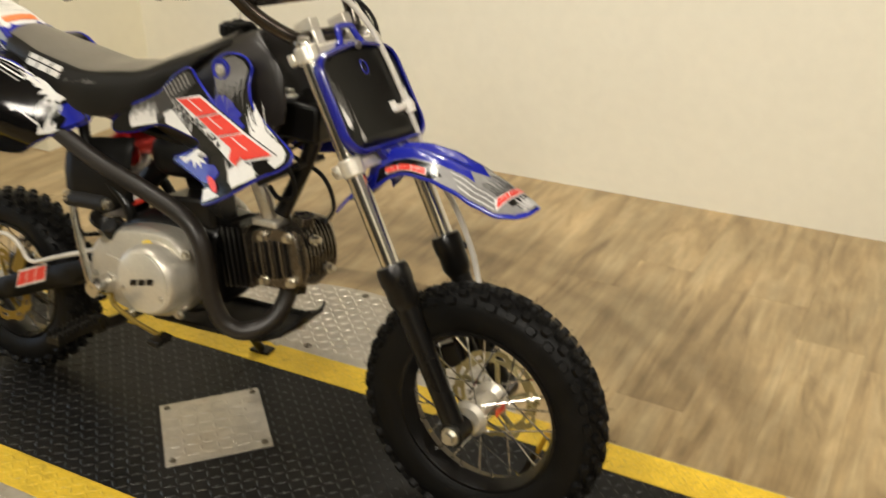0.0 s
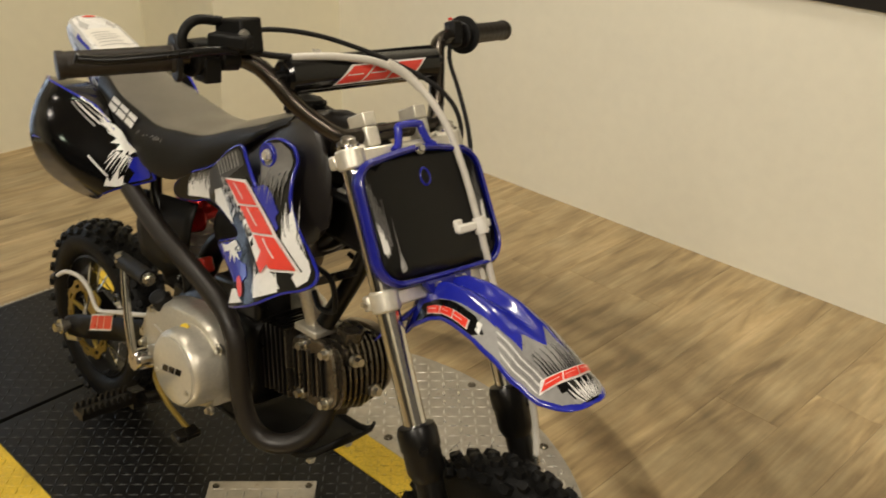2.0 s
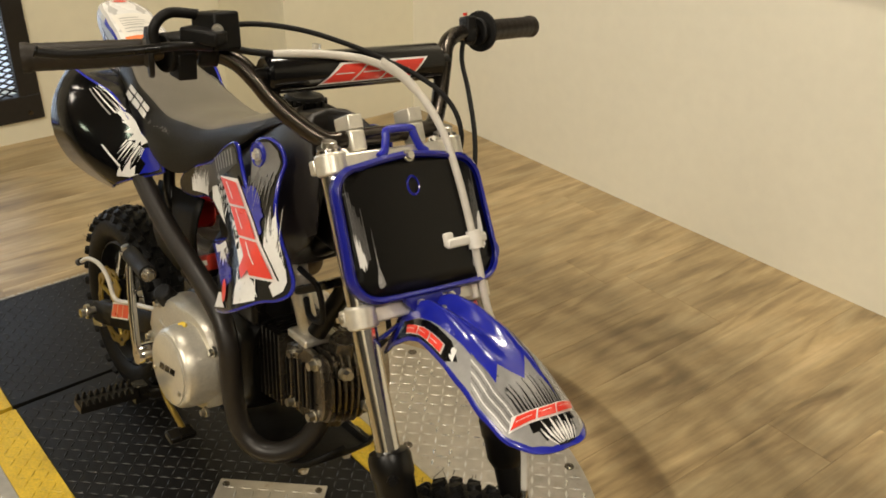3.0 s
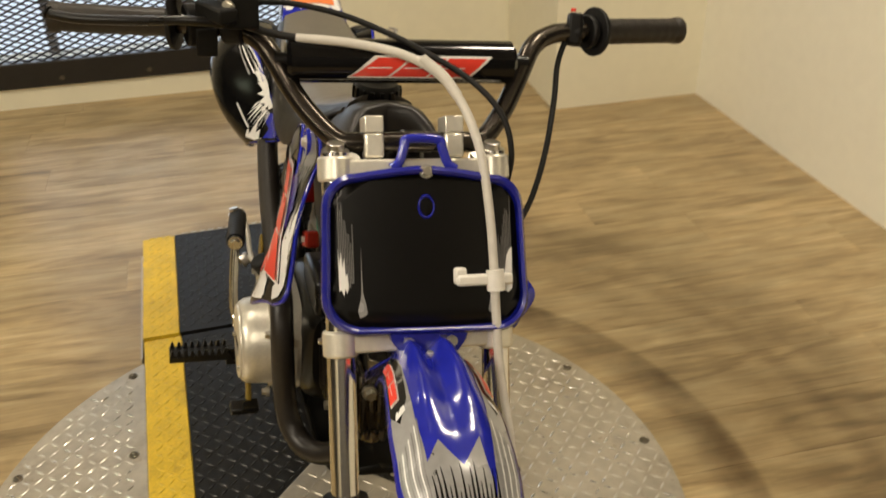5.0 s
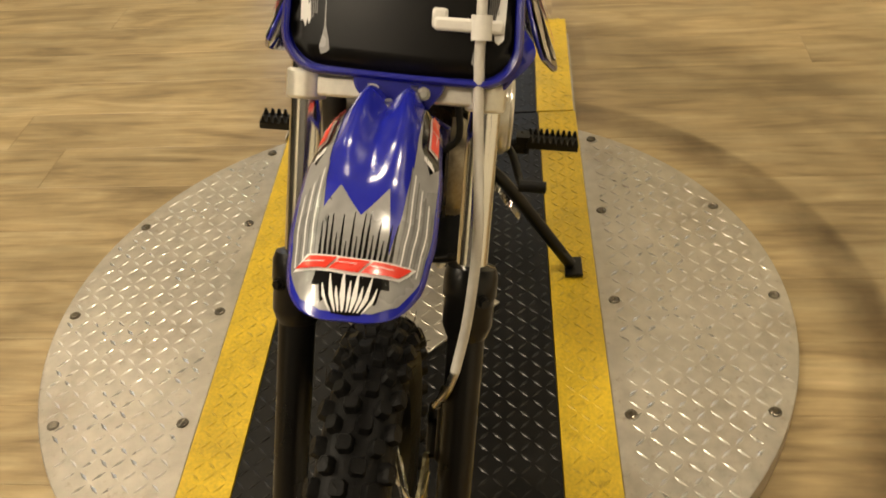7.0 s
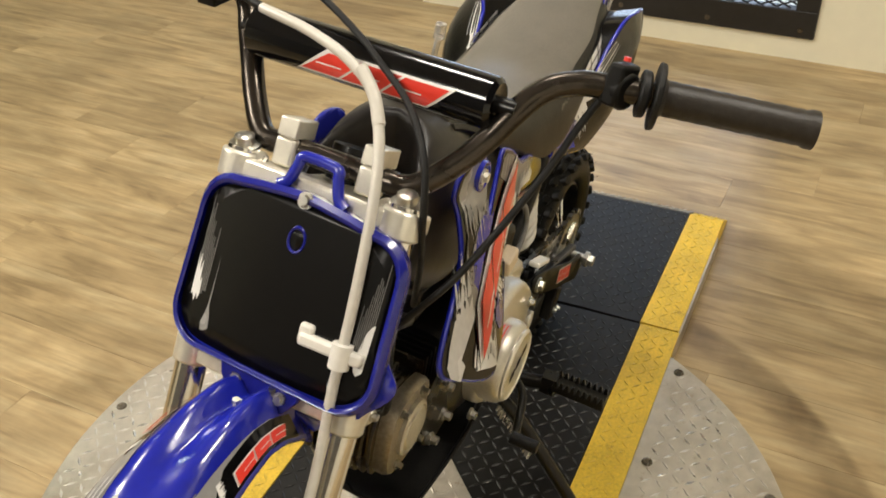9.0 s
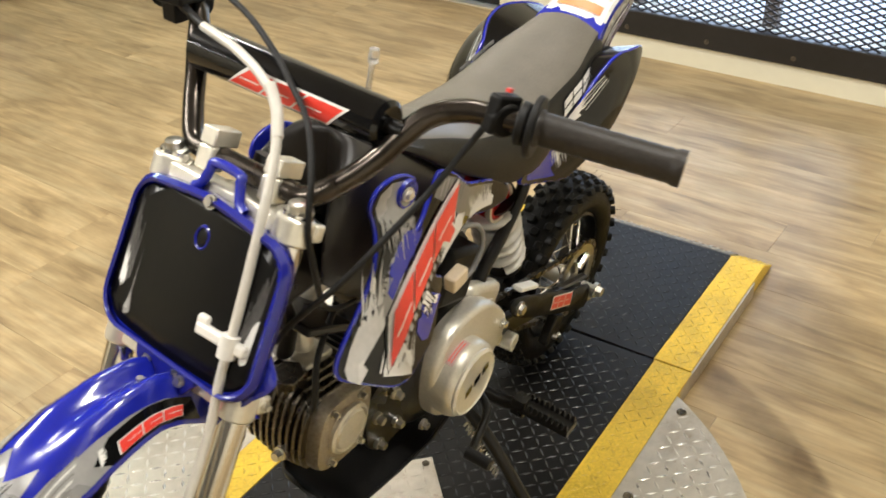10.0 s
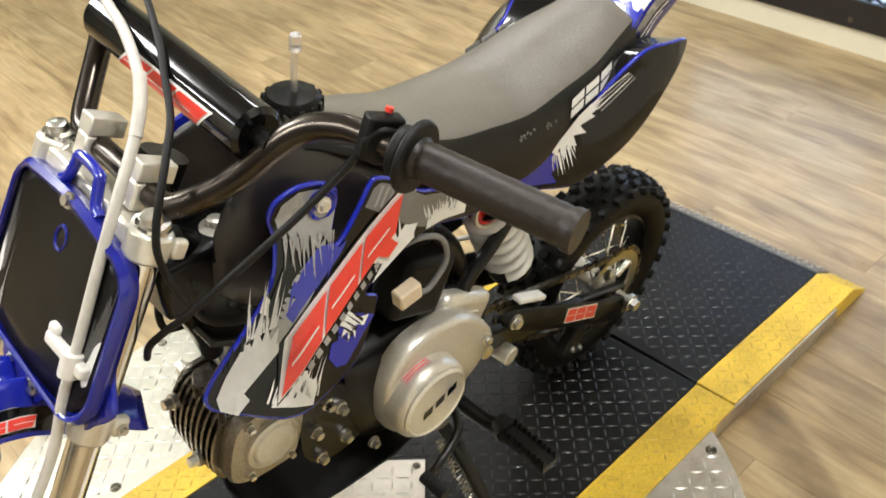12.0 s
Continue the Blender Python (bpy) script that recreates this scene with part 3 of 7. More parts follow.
turntable = group_at("turntable", pose(0, 0, 0, 0, 0, 0.95), "round tread-plate turntable with a black track and yellow edges", "turntable")
for s in (1, -1):
    bm = bmesh.new()
    half = math.asin((OUT_Y + s * MID_Y) / DISC_R)
    arc = [(DISC_R * math.cos(a), s * DISC_R * math.sin(a)) for a in (half + (math.pi - 2 * half) * k / 72 for k in range(73))]
    low, up = [[bm.verts.new((x, y, z)) for x, y in arc] for z in (FLOOR + 0.004, 0.0)]
    bm.faces.new(up)
    bm.faces.new(low[::-1])
    for k in range(len(arc)):
        q = (k + 1) % len(arc)
        bm.faces.new((low[k], low[q], up[q], up[k]))
    bmesh.ops.recalc_face_normals(bm, faces=bm.faces)
    seg = part("disc_segment", bm, PLATE, turntable, "dull aluminium tread-plate segment", smooth=False, bevel=0.0015)
    tread("tread_relief", lozenges(lambda x, y: s * (y - MID_Y) > OUT_Y + 0.012 and math.hypot(x, y) < DISC_R - 0.012, -DISC_R, DISC_R, -DISC_R, DISC_R), PLATE_BUMP, seg, "raised diamond tread marks")
    for k, x in enumerate((-0.483, -0.243, 0.0, 0.243, 0.483)):
        for y in {0: (0.330,), 4: (0.330,)}.get(k, (0.330, math.sqrt(0.584**2 - x * x))):
            bm = lathe(bmesh.new(), [(0.0, 0.0095), (0.0022, 0.0085), (0.003, 0.006), (0.0018, 0.0035)], (x, s * y, 0), "Z", 16, False)
            part("screw", bm, ALLOY_DARK, turntable, "countersunk steel screw", smooth=False)

GAP = 0.604


def slope_z(x):
    d = abs(x) - BEND
    return 0.0 if d < 0 else -0.55 * d


def track_piece(parent, x0, x1, inner=IN_Y, outer=OUT_Y):
    """Black tread track with a yellow strip on either side; its outer end bends down to the floor."""
    xs = [x0, *[s * BEND for s in (-1, 1) if x0 < s * BEND < x1], x1]

    def slab(name, y0, y1, material, label, drop=0.0):
        bm = bmesh.new()
        rings = []
        for x in xs:
            zt = slope_z(x) - drop
            rings.append([(x, y0, zt), (x, y1, zt), (x, y1, FLOOR + 0.003), (x, y0, FLOOR + 0.003)])
        return part(name, skin(bm, rings), material, parent, label, smooth=False, bevel=0.0012)

    lo, hi = x0 + 0.008, x1 - 0.008
    bed = slab("track_bed", MID_Y - inner + 0.001, MID_Y + inner - 0.001, TRACK, "black coated tread-plate track", 0.0006)
    tread("tread_relief", lozenges(lambda x, y: abs(y - MID_Y) < inner - 0.008 and lo < x < hi and abs(x) + abs(y) > (0.155 if parent is turntable else 0), x0, x1, -inner, inner, 0.0198, 0.0105, 0.0026, z=lambda x, y: slope_z(x) - 0.0006), TRACK_BUMP, bed, "worn black tread marks")
    if parent is not turntable:
        e = 1 if x0 > 0 else -1
        lip = part("ramp_lip", skin(bmesh.new(), [[(e * x, y, slope_z(e * x) + h) for x, h in ((BEND, 0.0004), (BEND + 0.006, 0.003), (END_X - 0.002, 0.003), (END_X, -0.004), (BEND, -0.004))] for y in (MID_Y - inner + 0.002, MID_Y + inner - 0.002)]), WORN_STEEL, parent, "worn bare tread-plate lip", smooth=False)
        tread("tread_relief", lozenges(lambda x, y: abs(y - MID_Y) < inner - 0.01 and BEND + 0.008 < abs(x) < END_X - 0.007, x0, x1, -inner - 0.01, inner, z=lambda x, y: slope_z(x) + 0.003), PLATE, lip, "bare tread marks")
    for s in (1, -1):
        a, b = sorted((MID_Y + s * inner, MID_Y + s * outer))
        strip = slab("yellow_strip", a, b, YELLOW, "worn yellow painted tread-plate strip")
        tread("tread_relief", lozenges(lambda x, y: a + 0.008 < y < b - 0.008 and lo < x < hi, x0, x1, a, b, 0.0190, 0.0104, 0.0026, z=lambda x, y: slope_z(x)), YELLOW_BUMP, strip, "yellow tread marks")
        if parent is not turntable:
            side = part("side_plate", block(x0 + 0.002, x1 - 0.03, MID_Y + s * outer + (0.0005 if s > 0 else -0.004), MID_Y + s * outer + (0.004 if s > 0 else -0.0005), FLOOR + 0.002, -0.003), PLATE, parent, "bare tread-plate edge", smooth=False)
            if x0 < -1:
                side.location.x = 0.05
                side.scale.x = 0.92


track_piece(turntable, -GAP + 0.005, GAP - 0.005)
C = 0.143
bm = bmesh.new()
skin(bm, [[(C, 0, 0.0005), (0, C, 0.0005), (-C, 0, 0.0005), (0, -C, 0.0005)], [(C, 0, 0.004), (0, C, 0.004), (-C, 0, 0.004), (0, -C, 0.004)]])
centre = part("centre_plate", bm, PLATE, turntable, "square aluminium tread plate, set cornerwise", smooth=False, bevel=0.001)
tread("tread_relief", lozenges(lambda x, y: abs(x) + abs(y) < C - 0.014, -C, C, -C, C, z=lambda x, y: 0.004), PLATE, centre, "raised diamond tread marks")
for x, y in ((C - 0.02, 0), (-C + 0.02, 0), (0, C - 0.02), (0, -C + 0.02)):
    bolt_at(turntable, (x, y, 0.004), (0, 0, 1), 0.005, 0.003, ALLOY_DARK, "screw")
for nm, x0, x1 in (("rear_ramp", -END_X, -GAP - 0.004), ("front_ramp", GAP + 0.004, END_X)):
    ramp = group_at(nm, pose(0, -0.013 if x0 < 0 else 0.004, 0), "black tread-plate ramp with yellow edge strips", "ramp", "platform ramps")
    track_piece(ramp, x0, x1)

# ---------- the other motorcycle, far back ----------
cruiser = group_at("touring_motorcycle", pose(-1.43, -3.25, FLOOR, 0, 0, -25), "black touring motorcycle with a whitewall tyre", "motorcycle")
bm = lathe(bmesh.new(), [(0.05 * math.cos(a), 0.255 + 0.062 * math.sin(a)) for a in (2 * math.pi * k / 18 for k in range(18))], (0, 0, 0.317), "Y", 56)
cw = part("rear_wheel", bm, TYRE, cruiser, "black tyre with a cream whitewall")
for s in (1, -1):
    part("whitewall", lathe(bmesh.new(), [(s * 0.046, 0.232), (s * 0.0535, 0.248), (s * 0.0535, 0.262), (s * 0.0475, 0.276), (s * 0.04, 0.255)], (0, 0, 0.317), "Y", 56), WHITEWALL, cw)
part("rim", lathe(bmesh.new(), [(-0.03, 0.2), (-0.035, 0.213), (0.035, 0.213), (0.03, 0.2), (0, 0.19)], (0, 0, 0.317), "Y", 56), CHROME, cw)
part("hub", rod(bmesh.new(), (0, -0.06, 0.317), (0, 0.06, 0.317), 0.055), CHROME, cw)
for k in range(32):
    a = 2 * math.pi * k / 32
    s = 1 if k % 2 else -1
    part("spoke", rod(bmesh.new(), (0.05 * math.cos(a + 0.5 * s), s * 0.045, 0.317 + 0.05 * math.sin(a + 0.5 * s)), (0.195 * math.cos(a), 0, 0.317 + 0.195 * math.sin(a)), 0.003, None, 5), CHROME, cw)
rings = []
for k in range(15):
    a = radians(-12 + 190 * k / 14)
    rings.append([(0.36 * math.cos(a) + 0.02, 0.085 * v, 0.35 + (0.36 - 0.05 * v * v) * math.sin(a)) for v in (-1, -0.7, -0.35, 0, 0.35, 0.7, 1)])
part("rear_mudguard", skin(bmesh.new(), rings, False, False), BLACK_GLOSS, cruiser, thick=0.004)
bm = bmesh.new()
skin(bm, [[(x, y * w, z0 + z * (z1 - z0)) for y, z in ((-1, 0.1), (-0.8, 0), (0.8, 0), (1, 0.1), (1, 0.8), (0.7, 1), (-0.7, 1), (-1, 0.8))] for x, w, z0, z1 in ((0.2, 0.16, 0.36, 0.72), (0.55, 0.20, 0.22, 0.78), (0.95, 0.20, 0.12, 0.8), (1.35, 0.15, 0.28, 0.92), (1.6, 0.08, 0.5, 0.95))])
part("body", bm, BLACK_METAL, cruiser, "black engine, seat and tank")
for z in (0.2, 0.3):
    part("exhaust_pipe", tube(bmesh.new(), [(-0.25, -0.16, z + 0.04), (0.4, -0.17, z), (0.95, -0.17, z - 0.03), (1.2, -0.12, 0.36)], 0.04), CHROME, cruiser)
part("front_wheel", lathe(bmesh.new(), [(0.045 * math.cos(a), 0.25 + 0.06 * math.sin(a)) for a in (2 * math.pi * k / 14 for k in range(14))], (1.65, 0, 0.31), "Y", 48), TYRE, cruiser)
part("side_stand", rod(bmesh.new(), (0.75, 0.12, 0.3), (0.8, 0.3, 0.005), 0.012), BLACK_METAL, cruiser)

# ---------- the small dirt bike, leaning on its side stand ----------
LEAN = 7.5
bike = group_at("dirt_bike", pose(-0.019, -0.003, 0.003, -LEAN, 0, 0) @ pose(0, 0, -0.0167, 0, -1.7, 0), "small blue and black dirt bike leaning on its side stand", "dirt bike")
rnd = random.Random(7)
FW, RW = Vector((0.595, 0, 0.2205)), Vector((-0.484, 0, 0.234))


KNOBS = []
for sy, sz in ((0.0130, 0.0170), (0.0125, 0.0150), (0.0140, 0.0150)):
    bm = bmesh.new()
    ring = ((-1, -0.6), (-0.6, -1), (0.6, -1), (1, -0.6), (1, 0.6), (0.6, 1), (-0.6, 1), (-1, 0.6))
    skin(bm, [[(x, ky * sy * q / 2, kz * sz * q / 2) for ky, kz in ring] for x, q in ((-0.008, 1.12), (0.0042, 1.02), (0.0062, 0.88))])
    me = bpy.data.meshes.new("tread_knob")
    bm.to_mesh(me)
    bm.free()
    me.materials.append(TYRE)
    me.shade_smooth()
    me.set_sharp_from_angle(angle=radians(40))
    KNOBS.append(me)


def wheel(name, c, size, width, disc_side, disc_material, label):
    """A spoked wheel: knobbly tyre, rim, hub, spokes and brake disc."""
    R = size - 0.011
    prof = [(w * width, R * q) for w, q in ((-0.30, 0.665), (-0.44, 0.72), (-0.50, 0.80), (-0.49, 0.88), (-0.42, 0.945), (-0.25, 0.985), (0, 1.0), (0.25, 0.985), (0.42, 0.945), (0.49, 0.88), (0.50, 0.80), (0.44, 0.72), (0.30, 0.665), (0, 0.65))]
    bm = lathe(bmesh.new(), prof, c, "Y", 64)
    hair = bmesh.new()
    n = round(size * 155)
    spots = []
    for k in range(n):
        for y, ang, kind, half in ((-0.45, -60, 0, 0), (-0.29, -30, 1, 1), (-0.10, -9, 2, 0), (0.10, 9, 2, 1), (0.29, 30, 1, 0), (0.45, 60, 0, 1)):
            a = 2 * math.pi * (k + 0.5 * half) / n
            rr = R * lerp_table([(0, 1.0), (0.25, 0.985), (0.44, 0.935)], abs(y)) + 0.0018
            m = Matrix.Translation(c) @ Matrix.Rotation(-a, 4, "Y") @ pose(rr, y * width, 0) @ Matrix.Rotation(radians(ang), 4, "Z")
            spots.append((kind, m))
            if rnd.random() < 0.55:
                base = m @ Vector((0.008, rnd.uniform(-0.005, 0.005), rnd.uniform(-0.006, 0.006)))
                tip = m @ Vector((0.008 + rnd.uniform(0.004, 0.011), rnd.uniform(-0.008, 0.008), rnd.uniform(-0.009, 0.009)))
                rod(hair, base, tip, 0.0006, 0.0003, 3)
    ty = part(name, bm, TYRE, bike, label)
    for kind, m in spots:
        kn = new("tread_knob", KNOBS[kind])
        kn.parent = ty
        kn.matrix_basis = m
    tagged(part("rubber_hair", hair, TYRE, ty, smooth=False), "fine moulding hairs of the new tyre", kind="stuff")
    part("rim", lathe(bmesh.new(), [(-0.36 * width, R * 0.68), (-0.38 * width, R * 0.655), (-0.2 * width, R * 0.625), (0, R * 0.60), (0.2 * width, R * 0.625), (0.38 * width, R * 0.655), (0.36 * width, R * 0.68), (0, R * 0.64)], c, "Y", 64), BLACK_METAL, ty, "black painted rim")
    bm = lathe(bmesh.new(), [(-0.052, 0.012), (-0.05, 0.024), (-0.042, 0.031), (-0.036, 0.031), (-0.028, 0.019), (0.028, 0.019), (0.036, 0.031), (0.042, 0.031), (0.05, 0.024), (0.052, 0.012)], c, "Y", 32, False)
    part("hub", bm, ALLOY, ty, "cast aluminium hub")
    for k in range(28):
        a = 2 * math.pi * k / 28
        s = 1 if k % 2 else -1
        turn = 0.62 * (1 if (k // 2) % 2 else -1)
        p0 = c + Vector((0.029 * math.cos(a + turn), s * 0.039, 0.029 * math.sin(a + turn)))
        p1 = c + Vector((R * 0.625 * math.cos(a), s * 0.004, R * 0.625 * math.sin(a)))
        sp = rod(bmesh.new(), p0, p1, 0.0016, None, 5)
        rod(sp, p1.lerp(p0, 0.1), p1, 0.0024, None, 6)
        part("spoke", sp, CHROME, ty)
    # wavy brake disc with slots
    y0 = disc_side * 0.052
    bm = bmesh.new()
    m = 90
    band = lambda i, k: (0.060, 0.066, 0.0735, 0.0795 + 0.0030 * (1 if math.sin(10 * 2 * math.pi * k / m) > 0 else -0.6))[i]
    solid = {(i, k) for i in range(3) for k in range(m) if not (i == 1 and k % 9 in (1, 2, 3, 4))}
    at = {}

    def corner(i, k, side):
        key = (i, k % m, side)
        if key not in at:
            a = 2 * math.pi * (k % m) / m
            r = band(i, k % m)
            at[key] = bm.verts.new(c + Vector((r * math.cos(a), y0 + 0.0016 * side, r * math.sin(a))))
        return at[key]

    for i, k in sorted(solid):
        for side in (-1, 1):
            bm.faces.new([corner(i, k, side), corner(i + 1, k, side), corner(i + 1, k + 1, side), corner(i, k + 1, side)])
        for near, e0, e1 in (((i - 1, k), (i, k), (i, k + 1)), ((i + 1, k), (i + 1, k), (i + 1, k + 1)), ((i, (k - 1) % m), (i, k), (i + 1, k)), ((i, (k + 1) % m), (i, k + 1), (i + 1, k + 1))):
            if near not in solid:
                bm.faces.new([corner(*e0, -1), corner(*e1, -1), corner(*e1, 1), corner(*e0, 1)])
    for k in range(5):
        a = 2 * math.pi * k / 5
        rod(bm, c + Vector((0.022 * math.cos(a), y0 * 0.92, 0.022 * math.sin(a))), c + Vector((0.063 * math.cos(a + 0.3), y0, 0.063 * math.sin(a + 0.3))), 0.0042, None, 8)
    bmesh.ops.recalc_face_normals(bm, faces=bm.faces)
    part("brake_disc", bm, disc_material, ty, "slotted wavy brake disc", smooth=False)
    return ty


front = wheel("front_wheel", FW, 0.223, 0.068, 1, DISC_STEEL, "spoked front wheel with a knobbly black tyre")
wheel("rear_wheel", RW, 0.201, 0.086, -1, GOLD, "spoked rear wheel with a knobbly black tyre")

# fork
RAKE = 0.480


def fork(z, y=0.0, ahead=0.0):
    """A point of the fork's plane at height z; ahead: metres in front of it, square to it."""
    n = math.hypot(1, RAKE)
    return Vector((FW.x - (z - FW.z) * RAKE + ahead / n, y, z + ahead * RAKE / n))


for s in (-1, 1):
    y = s * 0.084
    part("fork_tube", rod(bmesh.new(), fork(0.80, y), fork(0.45, y), 0.0150, None, 28), CHROME, bike, "polished steel fork tube")
    bm = rod(bmesh.new(), fork(0.445, y), fork(0.215, y), 0.0185, 0.0175, 28)
    low = part("fork_leg", bm, BLACK_METAL, bike, "black painted fork leg")
    bm = lathe(bmesh.new(), [(0, 0.0155), (0.002, 0.0235), (0.010, 0.0262), (0.030, 0.0262), (0.034, 0.0245), (0.060, 0.0245), (0.068, 0.0215), (0.074, 0.0185)], (0, 0, 0), "Z", 28, False)
    bm.transform(Matrix.Translation(fork(0.478, y)) @ (fork(0.4, y) - fork(0.478, y)).to_track_quat("Z", "Y").to_matrix().to_4x4())
    part("dust_cap", bm, BLACK_METAL, low)
    bm = rod(bmesh.new(), FW + Vector((0, y - 0.017, 0)), FW + Vector((0, y + 0.017, 0)), 0.021, None, 20)
    part("axle_lug", bm, BLACK_METAL, low)
    bolt_at(low, FW + Vector((0, s * 0.102, 0)), (0, s, 0), 0.011, 0.009, STEEL, "axle_nut")
    bolt_at(low, fork(0.45, y + s * 0.014, 0.022), (1, s * 0.6, 0.4), 0.005, 0.004, BLACK_METAL, "pinch_bolt")
    part("fork_cap", lathe(bmesh.new(), [(0, 0.0145), (0.004, 0.0145), (0.005, 0.0095), (0.012, 0.009), (0.013, 0.007), (0.013, 0.001)], fork(0.799, y), "Z", 6 * 4, False), STEEL, bike, "steel fork cap")
part("front_axle", rod(bmesh.new(), FW + Vector((0, -0.1, 0)), FW + Vector((0, 0.1, 0)), 0.008), STEEL, bike)


def yoke(name, z, h, label):
    bm = bmesh.new()
    up = (fork(z + 0.1) - fork(z)).normalized()
    fwd = Vector((up.z, 0, -up.x))
    basis = Matrix((fwd, Vector((0, 1, 0)), up)).transposed().to_4x4()
    m = Matrix.Translation(fork(z)) @ basis
    for s in (-1, 1):
        bmesh.ops.create_cone(bm, cap_ends=True, segments=26, radius1=0.0190, radius2=0.0190, depth=h, matrix=m @ pose(0, s * 0.084, 0))
        box(bm, 0.014, 0.010, h * 0.7, m @ pose(-0.022, s * 0.094, 0))
    box(bm, 0.032, 0.15, h * 0.72, m @ pose(-0.002, 0, 0))
    box(bm, 0.045, 0.05, h * 0.72, m @ pose(-0.022, 0, 0))
    ob = part(name, bm, BRIGHT, bike, label, bevel=0.003)
    for s in (-1, 1) if h > 0.027 else ():
        bolt_at(ob, m @ Vector((-0.022, s * 0.099, 0)), basis @ Vector((0.0, s, 0)), 0.004, 0.004, STEEL, "pinch_bolt")
    return m


M_TOP = yoke("top_clamp", 0.785, 0.026, "bright aluminium top fork clamp")
yoke("lower_clamp", 0.622, 0.028, "bright aluminium lower fork clamp")
part("steering_head", rod(bmesh.new(), fork(0.83) - Vector((0.038, 0, 0.03)), fork(0.60) - Vector((0.038, 0, 0)), 0.022), BLACK_METAL, bike)
for s in (-1, 1):
    riser = part("bar_riser", box(bmesh.new(), 0.0215, 0.0205, 0.026, M_TOP @ pose(-0.007, s * 0.043, 0.024)), BRIGHT, bike, "bright aluminium bar riser", bevel=0.003)
    part("bar_cap", box(bmesh.new(), 0.034, 0.0200, 0.0175, M_TOP @ pose(-0.013, s * 0.043, 0.0462)), BRIGHT, riser, bevel=0.0015)
    bolt_at(bike, M_TOP @ Vector((0, s * 0.066, 0.010)), (0.4, 0, 1), 0.006, 0.003, STEEL, "clamp_bolt")

# handlebar
BAR = M_TOP @ Vector((-0.012, 0, 0.028))
left = [(BAR.x, 0, BAR.z), (BAR.x, 0.05, BAR.z), (BAR.x - 0.004, 0.078, BAR.z + 0.001), (0.274, 0.104, 0.825), (0.252, 0.123, 0.847), (0.236, 0.137, 0.869), (0.219, 0.151, 0.886), (0.204, 0.172, 0.895), (0.190, 0.21, 0.897), (0.146, 0.366, 0.890)]
full = [(x, -y, z) for x, y, z in left[:0:-1]] + left
part("handlebar", tube(bmesh.new(), full, 0.011, 16, 7), BAR_BLACK, bike, "glossy black steel handlebar")
PAD = Vector((0.238, 0, 0.874))
bm = lathe(bmesh.new(), [(-0.126, 0.012), (-0.128, 0.019), (-0.124, 0.0236), (0.119, 0.0236), (0.123, 0.019), (0.121, 0.012)], PAD, "Y", 36, False)
pad = part("bar_pad", bm, BLACK_GLOSS, bike, "round black vinyl bar pad with a red emblem")
part("crossbar", rod(bmesh.new(), PAD + Vector((0, -0.14, 0)), PAD + Vector((0, 0.14, 0)), 0.008), BLACK_METAL, bike)


def pad_surf(u, v):
    r = 0.0238
    return PAD + Vector((r * math.cos(v), u, r * math.sin(v)))


emblem(pad, pad_surf, (-0.062, -0.42), (0.130, 0.0), (0.016, 0.86), 0.0006, 1, (0.02, 0.15), 0.12, WHITE, RED, True, False)
bm = patch([(-0.115, -0.62), (0.105, -0.62), (0.105, -0.68), (-0.115, -0.68)], pad_surf, (0.03, 0.1), 0.0006, 1)
part("pad_trim", bm, SILVER_PRINT, pad)
for s in (-1, 1):
    a, b = Vector((0.182, s * 0.238, 0.8958)), Vector((0.1455, s * 0.368, 0.8898))
    d = (b - a).normalized()
    bm = tube(bmesh.new(), [a, a.lerp(b, 0.3), a.lerp(b, 0.7), b], lambda t: 0.0172 if t < 0.06 else (0.0152 + 0.0002 * math.sin(60 * t)) if t < 0.94 else 0.0165, 20, 12)
    part("grip", bm, GRIP, bike, "ribbed black rubber grip", bevel=0.0)
    q = a.lerp(b, 0.02)
    part("grip_flange", rod(bmesh.new(), q - d * 0.003, q + d * 0.003, 0.029, 0.028, 28), BLACK_RUBBER, bike, bevel=0.0015)
# kill switch on the left, throttle and brake on the right
qs = Vector((0.190, 0.210, 0.897))
bm = box(bmesh.new(), 0.030, 0.015, 0.036, Matrix.Translation(qs) @ pose(0, 0, 0.004, 0, -15, -15))
rod(bm, qs + Vector((-0.004, -0.008, 0.0)), qs + Vector((0.004, 0.010, 0)), 0.0165)
sw = part("kill_switch", bm, BLACK_MATT, bike, "black switch housing with a red button", bevel=0.003)
part("button", rod(bmesh.new(), qs + Vector((-0.008, 0, 0.022)), qs + Vector((-0.0092, 0, 0.0255)), 0.0032), RED, sw, "red stop button")
part("flange_boot", rod(bmesh.new(), Vector((0.186, 0.226, 0.8965)), Vector((0.1835, 0.234, 0.896)), 0.0205, 0.0195, 28), BLACK_RUBBER, sw, bevel=0.002)
qt = Vector((0.188, -0.212, 0.897))
bm = rod(bmesh.new(), qt + Vector((-0.003, 0.012, 0)), qt + Vector((0.003, -0.018, -0.001)), 0.0215, 0.0225, 24)
box(bm, 0.030, 0.022, 0.030, Matrix.Translation(qt) @ pose(0.010, 0.004, -0.014))
part("throttle_housing", bm, BLACK_MATT, bike, bevel=0.002)
qb = Vector((0.214, -0.180, 0.914))
bm = box(bmesh.new(), 0.046, 0.034, 0.042, Matrix.Translation(qb) @ pose(0.004, 0.004, 0.010, 0, -8, 12))
rod(bm, Vector((0.196, -0.190, 0.897)), Vector((0.203, -0.168, 0.897)), 0.018)
